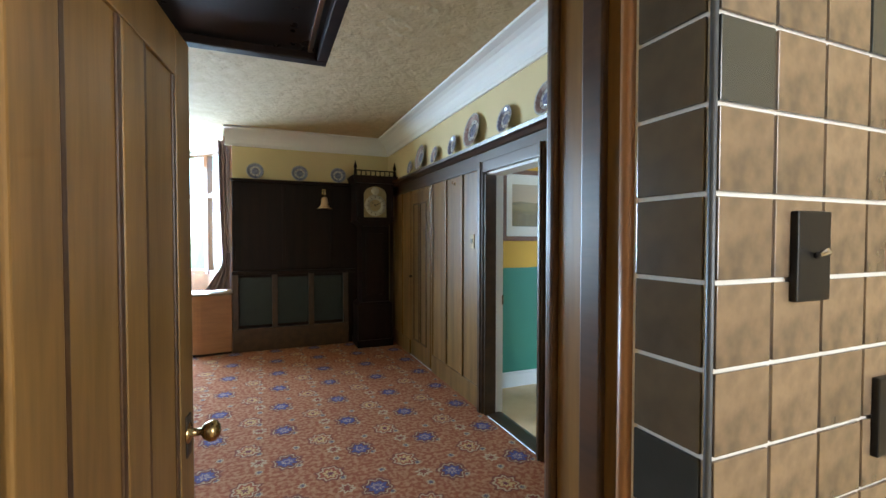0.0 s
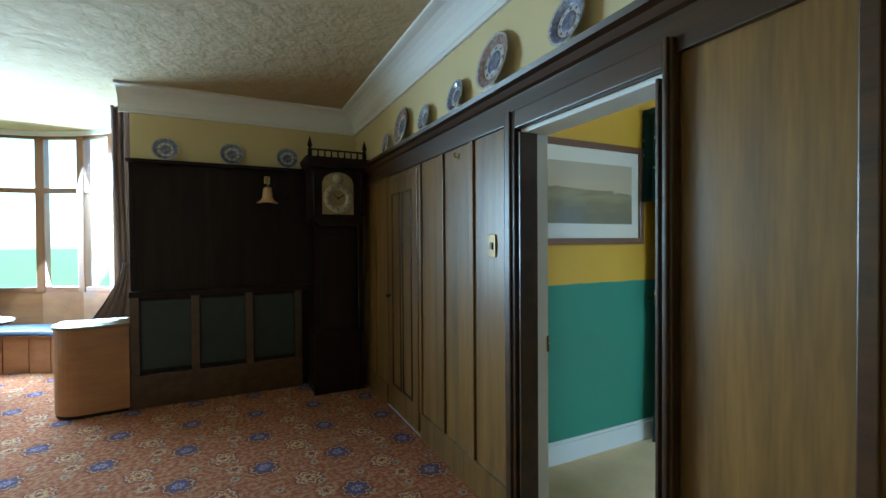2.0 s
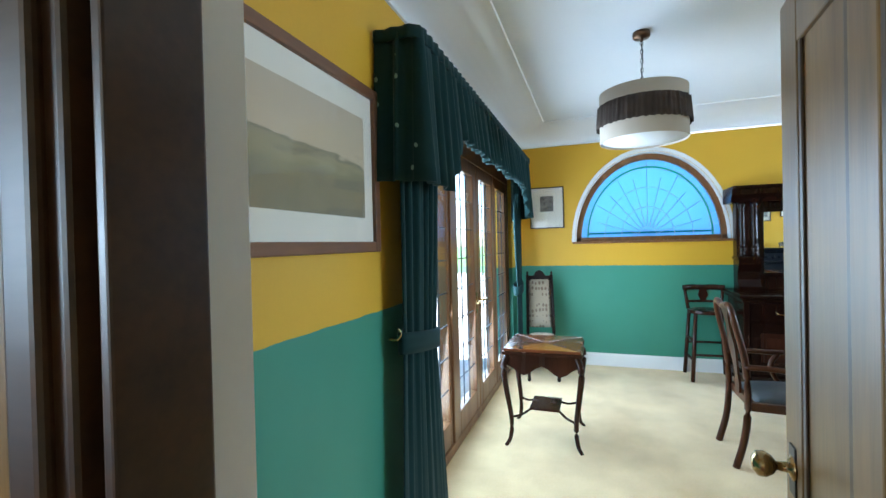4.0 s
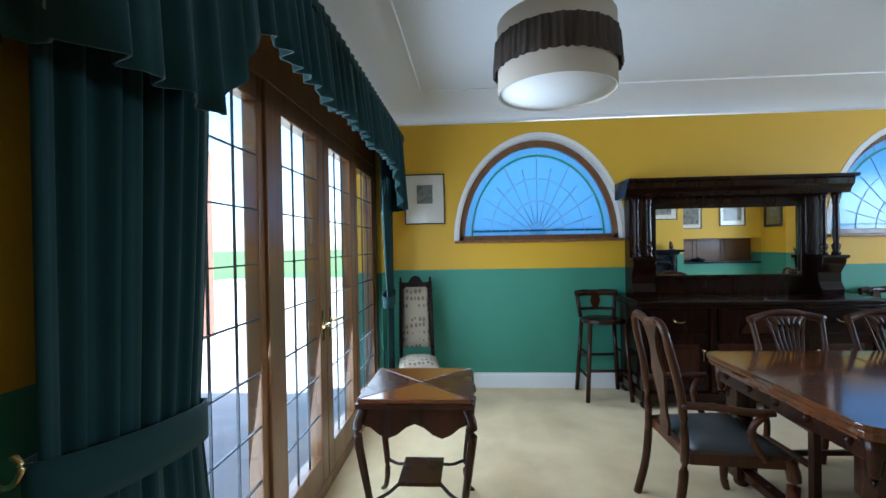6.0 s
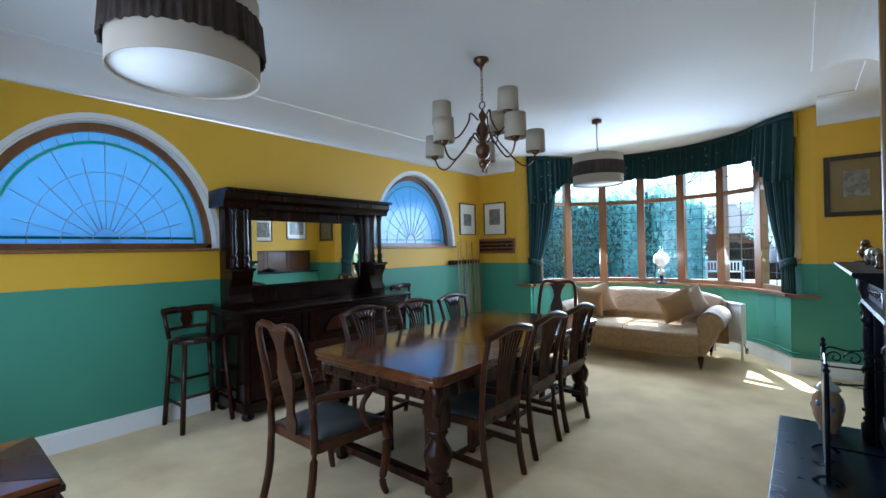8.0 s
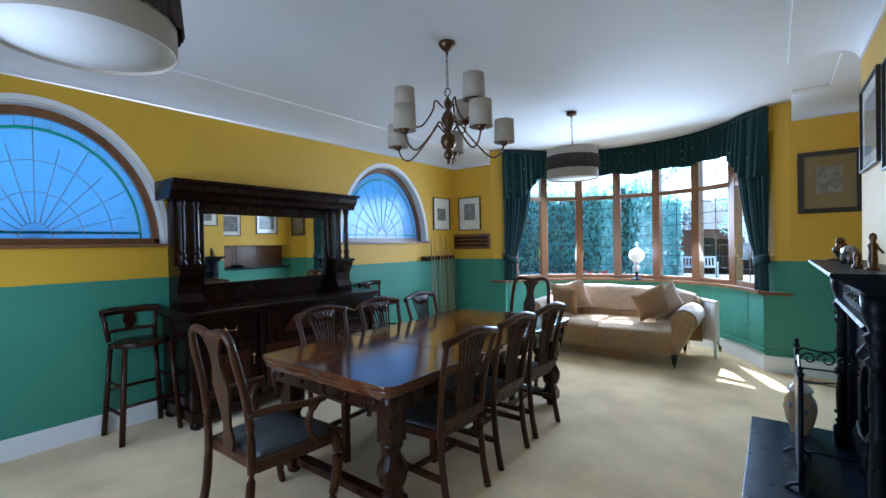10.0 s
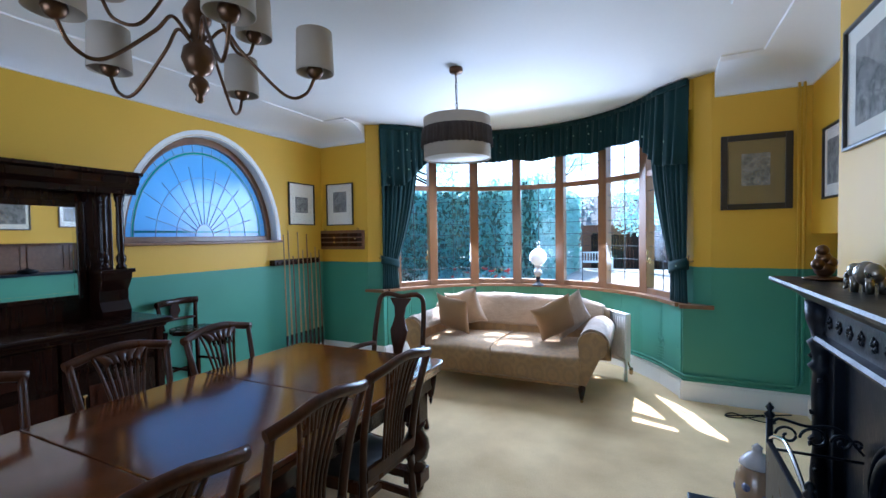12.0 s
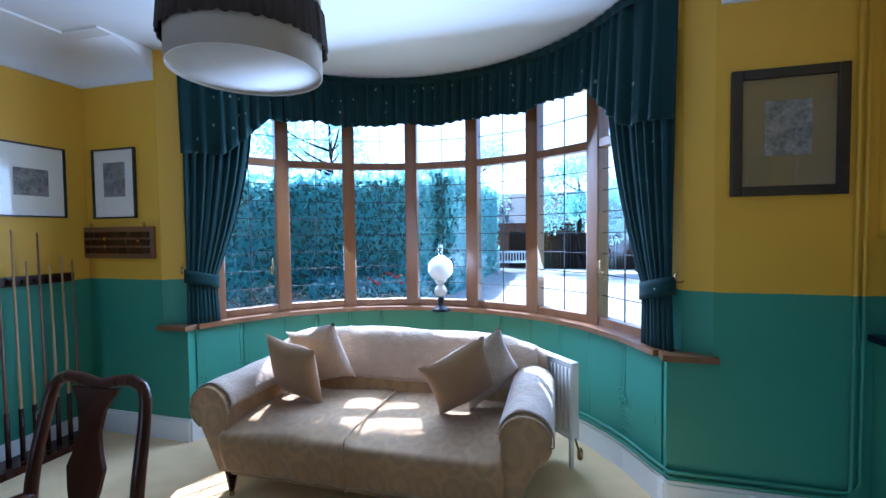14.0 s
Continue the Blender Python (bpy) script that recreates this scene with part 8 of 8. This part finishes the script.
th = thing("chandelier", "brass hall chandelier with white tulip glass shades", "lamp", pose(-1.40, 3.55, 0))
b = bm_new()
lathe(b, [(0.06, HALL_C), (0.055, HALL_C - 0.03), (0.015, HALL_C - 0.05), (0.012, 2.42), (0.03, 2.40), (0.04, 2.34), (0.02, 2.29), (0.004, 2.26)], 20)
part("stem", b, BRASS, th)
for k in range(5):
    a = radians(10 + 72 * k)
    c, s = math.cos(a), math.sin(a)
    b = bm_new()
    tube(b, curve_points([(0.02 * c, 0.02 * s, 2.34), (0.12 * c, 0.12 * s, 2.26), (0.22 * c, 0.22 * s, 2.27), (0.26 * c, 0.26 * s, 2.33)], 6), 0.007, 8)
    arm = part("arm", b, BRASS, th)
    b = bm_new()
    lathe(b, [(0.02, 2.33), (0.035, 2.36), (0.04, 2.41), (0.062, 2.46), (0.058, 2.46), (0.036, 2.41), (0.03, 2.36), (0.016, 2.335)], 20, 0.26 * c, 0.26 * s)
    part("tulip_shade", b, OPAL, arm)

# switch on the tiled lobby wall
T = 0.1075
th = thing("light_switch", "black switch plate with a small chrome toggle", "switch", pose(0.895, 0.538, 1.475))
b = bm_new()
box(b, -0.037, 0.037, -0.010, 0.0, -0.06, 0.06, 0.003)
part("plate", b, PLASTIC, th)
b = bm_new()
tube(b, [(0, -0.010, 0.0), (0, -0.026, 0.008)], 0.004, 8)
part("toggle", b, STEEL, th)
th = thing("light_switch", "black switch plate with a small chrome toggle", "switch", pose(1.10, 0.538, 1.23))
b = bm_new()
box(b, -0.037, 0.037, -0.010, 0.0, -0.06, 0.06, 0.003)
part("plate", b, PLASTIC, th)
b = bm_new()
tube(b, [(0, -0.010, 0.0), (0, -0.026, 0.008)], 0.004, 8)
part("toggle", b, STEEL, th)


# ---- outside ----
b = bm_new()
box(b, -300, 300, -300, 300, -0.60, -0.30)
structure("ground", b, GRASS, "garden lawn reaching into the distance", "ground")
b = bm_new()
box(b, 0.0, 24.0, Y1 + 0.29, 15.4, -0.30, -0.06)
structure("terrace", b, PAVING, "pale sunlit paved terrace outside the garden doors", "pavement")
b = bm_new()
box(b, -6.0, 10.5, -20.5, -4.3, -0.30, -0.16)
structure("patio", b, PAVING, "pale sunlit patio beyond the bow window", "pavement")


def leaf_mass(name, label, category, boxes, n, size, mat, seed, core=None):
    """A hedge or shrub: a core, coloured dark for inner shade, with many small leaf clumps over it."""
    th = thing(name, label, category)
    rg = random.Random(seed)
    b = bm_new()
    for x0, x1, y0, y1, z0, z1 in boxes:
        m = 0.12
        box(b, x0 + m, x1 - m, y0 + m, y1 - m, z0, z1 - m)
    part("core", b, core or HEDGE_CORE, th)
    vs, fs = [], []
    per = n // len(boxes)
    for x0, x1, y0, y1, z0, z1 in boxes:
        for _ in range(per):
            x, y, z = rg.uniform(x0, x1), rg.uniform(y0, y1), rg.uniform(z0, z1)
            k = rg.random()
            ax, ay, az = (x1 - x0) * (z1 - z0), (y1 - y0) * (z1 - z0), (x1 - x0) * (y1 - y0)
            t = rg.random() * (2 * ax + 2 * ay + az)
            if t < ax:
                y = y0 + rg.uniform(-0.06, 0.12)
            elif t < 2 * ax:
                y = y1 + rg.uniform(-0.12, 0.06)
            elif t < 2 * ax + ay:
                x = x0 + rg.uniform(-0.06, 0.12)
            elif t < 2 * ax + 2 * ay:
                x = x1 + rg.uniform(-0.12, 0.06)
            else:
                z = z1 + rg.uniform(-0.15, 0.12)
            s = size * rg.uniform(0.6, 1.4)
            e = Euler((rg.uniform(0, 6.3), rg.uniform(0, 6.3), rg.uniform(0, 6.3))).to_matrix()
            i = len(vs)
            for p in ((-1, 0, 0), (0, -0.45, 0.12), (1, 0, 0), (0, 0.45, 0.12)):
                vs.append(tuple(Vector((x, y, z)) + e @ Vector(p) * s))
            fs.append((i, i + 1, i + 2, i + 3))
    me = bpy.data.meshes.new("leaves")
    me.from_pydata(vs, [], fs)
    me.materials.append(mat)
    lv = new("leaves", me)
    lv.parent = th
    tagged(lv, kind="stuff")
    return th


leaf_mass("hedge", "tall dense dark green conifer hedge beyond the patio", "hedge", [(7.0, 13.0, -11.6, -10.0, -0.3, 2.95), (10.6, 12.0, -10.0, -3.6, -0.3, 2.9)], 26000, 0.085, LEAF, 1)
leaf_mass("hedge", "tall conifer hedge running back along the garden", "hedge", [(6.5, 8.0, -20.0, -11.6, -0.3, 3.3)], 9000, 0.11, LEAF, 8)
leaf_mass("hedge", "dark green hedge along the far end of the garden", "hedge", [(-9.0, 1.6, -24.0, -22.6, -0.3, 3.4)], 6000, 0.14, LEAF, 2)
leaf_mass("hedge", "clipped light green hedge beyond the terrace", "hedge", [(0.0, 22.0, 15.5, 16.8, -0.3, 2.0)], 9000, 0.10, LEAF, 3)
leaf_mass("flower_bed", "low bed of mixed flowers beside the patio", "flower bed", [(6.6, 9.2, -9.7, -8.9, -0.3, 0.40)], 1500, 0.06, LEAF, 5)
rng = random.Random(9)
for k in range(26):
    b = bm_new()
    lathe(b, [(0.004, -0.02), (0.05, 0.0), (0.055, 0.02), (0.02, 0.04)], 8)
    ob = part("flower", b, PETAL if k % 3 else CUE)
    ob.matrix_world = pose(rng.uniform(6.7, 8.4), rng.uniform(-9.6, -8.9), rng.uniform(0.38, 0.62), rng.uniform(-30, 30), rng.uniform(-30, 30), 0)
    tagged(ob, "open red flower head in the bed" if k % 3 else "small yellow flower head in the bed", "flower", "flowers in the bed")


def tree(x, y, h, seed, label):
    th = thing("tree", label, "tree", pose(x, y, -0.3))
    rg = random.Random(seed)
    b = bm_new()
    tube(b, curve_points([(0, 0, 0), (0.06, 0.03, h * 0.25), (-0.04, 0.05, h * 0.55), (0.05, 0, h * 0.85)], 5), (0.16, 0.04), 10)
    ends = []
    for k in range(9):
        a, z = rg.uniform(0, 6.28), h * rg.uniform(0.3, 0.8)
        ln = h * rg.uniform(0.18, 0.34)
        e = (ln * math.cos(a), ln * math.sin(a), z + ln * rg.uniform(0.3, 0.8))
        tube(b, curve_points([(0, 0, z), (e[0] * 0.5, e[1] * 0.5, z + (e[2] - z) * 0.35), e], 4), (0.05, 0.015), 6)
        ends.append(Vector(e))
    part("trunk", b, OAK_D, th)
    ends.append(Vector((0, 0, h * 0.95)))
    vs, fs = [], []
    for c in ends:
        for _ in range(420):
            d = Vector((rg.gauss(0, 1), rg.gauss(0, 1), rg.gauss(0, 0.8)))
            p = c + d.normalized() * (h * 0.15 * rg.random() ** 0.4)
            s = rg.uniform(0.05, 0.11)
            e = Euler((rg.uniform(0, 6.3), rg.uniform(0, 6.3), rg.uniform(0, 6.3))).to_matrix()
            i = len(vs)
            for q in ((-1, 0, 0), (0, -0.45, 0.1), (1, 0, 0), (0, 0.45, 0.1)):
                vs.append(tuple(p + e @ Vector(q) * s))
            fs.append((i, i + 1, i + 2, i + 3))
    me = bpy.data.meshes.new("crown")
    me.from_pydata(vs, [], fs)
    me.materials.append(LEAF)
    cr = new("crown", me)
    cr.parent = th
    return th


tree(2.9, -20.6, 5.0, 1, "leafy garden tree beyond the patio")
tree(0.6, -19.4, 4.4, 2, "leafy garden tree beside the fence")
tree(8.0, -22.0, 6.4, 3, "tall leafy tree above the far hedge")
tree(11.2, -13.5, 6.6, 6, "tall leafy tree behind the hedge")
tree(5.4, 20.0, 6.5, 4, "leafy tree beyond the terrace hedge")


def garden_bench(m):
    th = thing("garden_bench", "white painted slatted garden bench on the patio", "bench", m)
    for k in range(5):
        b = bm_new()
        box(b, -0.65, 0.65, -0.22 + 0.09 * k, -0.15 + 0.09 * k, 0.42, 0.445, 0.004)
        part("seat_slat", b, WHITE, th)
    for k in range(11):
        b = bm_new()
        box(b, -0.60 + 0.118 * k, -0.56 + 0.118 * k, -0.27, -0.25, 0.46, 0.84, 0.003)
        part("back_slat", b, WHITE, th)
    for z in (0.46, 0.85):
        b = bm_new()
        box(b, -0.66, 0.66, -0.285, -0.24, z - 0.03, z + 0.03, 0.006)
        part("back_rail", b, WHITE, th)
    for s in (-1, 1):
        for y, h in ((-0.26, 0.88), (0.20, 0.62)):
            b = bm_new()
            box(b, s * 0.64 - 0.03, s * 0.64 + 0.03, y - 0.03, y + 0.03, 0, h, 0.005)
            part("leg", b, WHITE, th)
        b = bm_new()
        box(b, s * 0.64 - 0.04, s * 0.64 + 0.04, -0.26, 0.26, 0.62, 0.65, 0.008)
        part("armrest", b, WHITE, th)
    return th


def garden_fence():
    """Upright weathered boards between posts at the end of the garden."""
    th = thing("fence", "dark weathered board fence at the end of the garden", "fence", pose(-4.0, -21.2, -0.3))
    bd = bm_new()
    box(bd, -0.07, 0.07, -0.012, 0.012, 0.05, 1.75, 0.0)
    me = bpy.data.meshes.new("board")
    bd.to_mesh(me)
    bd.free()
    me.materials.append(OAK_D)
    for k in range(68):
        piece("board", me, th, pose(0.15 * k, 0.006 * (k % 2), 0.02 * math.sin(1.7 * k)))
    for k in range(6):
        b = bm_new()
        box(b, 2.0 * k - 0.05, 2.0 * k + 0.05, -0.10, -0.02, 0, 1.85, 0.006)
        part("post", b, OAK_D, th)
    return th


garden_fence()
garden_bench(pose(5.55, -18.2, -0.16, 0, 0, 12))


def shed():
    th = thing("garden_shed", "low brick outbuilding with a grey slate roof", "building", pose(5.0, -24.0, -0.3))
    b = bm_new()
    box(b, -2.4, 2.0, -1.8, 1.8, 0, 2.3)
    wl = part("wall", b, BRICK, th)
    b = bm_new()
    prism(b, [(-2.1, 2.25), (2.1, 2.25), (0.0, 3.9)], "x", -2.7, 2.3)
    part("roof", b, ROOF, th)
    for x in (-1.5, 0.3):
        b = bm_new()
        box(b, x, x + 0.9, 1.79, 1.84, 0.9, 1.9, 0.01)
        w = part("window", b, TIMBER, wl)
        b = bm_new()
        box(b, x + 0.08, x + 0.82, 1.842, 1.85, 0.98, 1.82)
        part("pane", b, PLASTIC, w)
    return th


shed()


def loggia():
    """Brick piers and arches that shade the garden doors."""
    th = thing("loggia", "red brick loggia with arched openings outside the garden doors", "building", pose(0, 7.6, -0.06))
    piers = [(2.4, 3.0), (6.2, 6.9), (9.4, 10.1)]
    for x0, x1 in piers:
        b = bm_new()
        box(b, x0, x1, 0, 0.5, 0, 2.3)
        part("pier", b, BRICK, th)
    for (a0, a1), (c0, c1) in zip(piers, piers[1:]):
        b = bm_new()
        m, r = (a1 + c0) / 2, (c0 - a1) / 2
        n = 16
        for i in range(n):
            t0, t1 = math.pi * i / n, math.pi * (i + 1) / n
            prism(b, [(m + r * math.cos(t0), 2.3 + 0.55 * math.sin(t0)), (m + r * math.cos(t0), 3.2), (m + r * math.cos(t1), 3.2), (m + r * math.cos(t1), 2.3 + 0.55 * math.sin(t1))], "y", 0, 0.5)
        part("arch", b, BRICK, th)
    b = bm_new()
    for x0, x1 in piers:
        box(b, x0, x1, 0.001, 0.499, 2.3, 3.2)
    part("spandrel", b, BRICK, th)
    return th


loggia()

# bricks on the pier faces that look to the house
bb = bm_new()
box(bb, -0.105, 0.105, -0.012, 0.0, -0.031, 0.031, 0.0)
me = bpy.data.meshes.new("brick")
bb.to_mesh(me)
bb.free()
me.materials.append(BRICK)
lg = [o for o in scene.objects if o.name == "loggia"][0]
for j in range(30):
    for i in range(3):
        piece("brick", me, lg, pose(6.27 + 0.235 * i + 0.09 * (j % 2), -0.0005, 0.06 + 0.075 * j))

# ---- lobby tiles ----
th = thing("wall_tiles", "glazed marbled brown and black wall tiles with white grout", "tiles", kind="structure")
b = bm_new()
box(b, 0.715, 1.675, 0.543, 0.65, -0.05, 2.6)
box(b, 0.717, EN1 + 0.05, 0.65, 0.67, -0.05, 2.6)
part("grout_bed", b, GROUT, th)
meshes = []
for mt in (TILE, TILE_D, TILE_B):
    tb = bm_new()
    h = T / 2 - 0.003
    box(tb, -h, h, -0.005, 0.0, -h, h, 0.0015)
    me = bpy.data.meshes.new("tile")
    tb.to_mesh(me)
    tb.free()
    me.materials.append(mt)
    meshes.append(me)
Z0 = 1.445
for j in range(-8, 9):
    z = Z0 + (j + 0.5) * T
    for i in range(8):
        k = 2 if (i, j) in ((0, 2), (4, -2), (5, -4), (3, 3), (5, 1), (1, -5), (6, -2)) else 0
        piece("tile", meshes[k], th, pose(0.717 + (i + 0.5) * T, 0.5425, z))
    # the corner's return face takes the darker copy of the marbled tile
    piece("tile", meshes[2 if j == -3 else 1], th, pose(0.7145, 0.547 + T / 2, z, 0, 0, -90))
b = bm_new()
tube(b, [(0.714, 0.542, -0.02), (0.714, 0.542, 2.5)], 0.005, 6)
part("tile_edge_strip", b, LEAD, th)
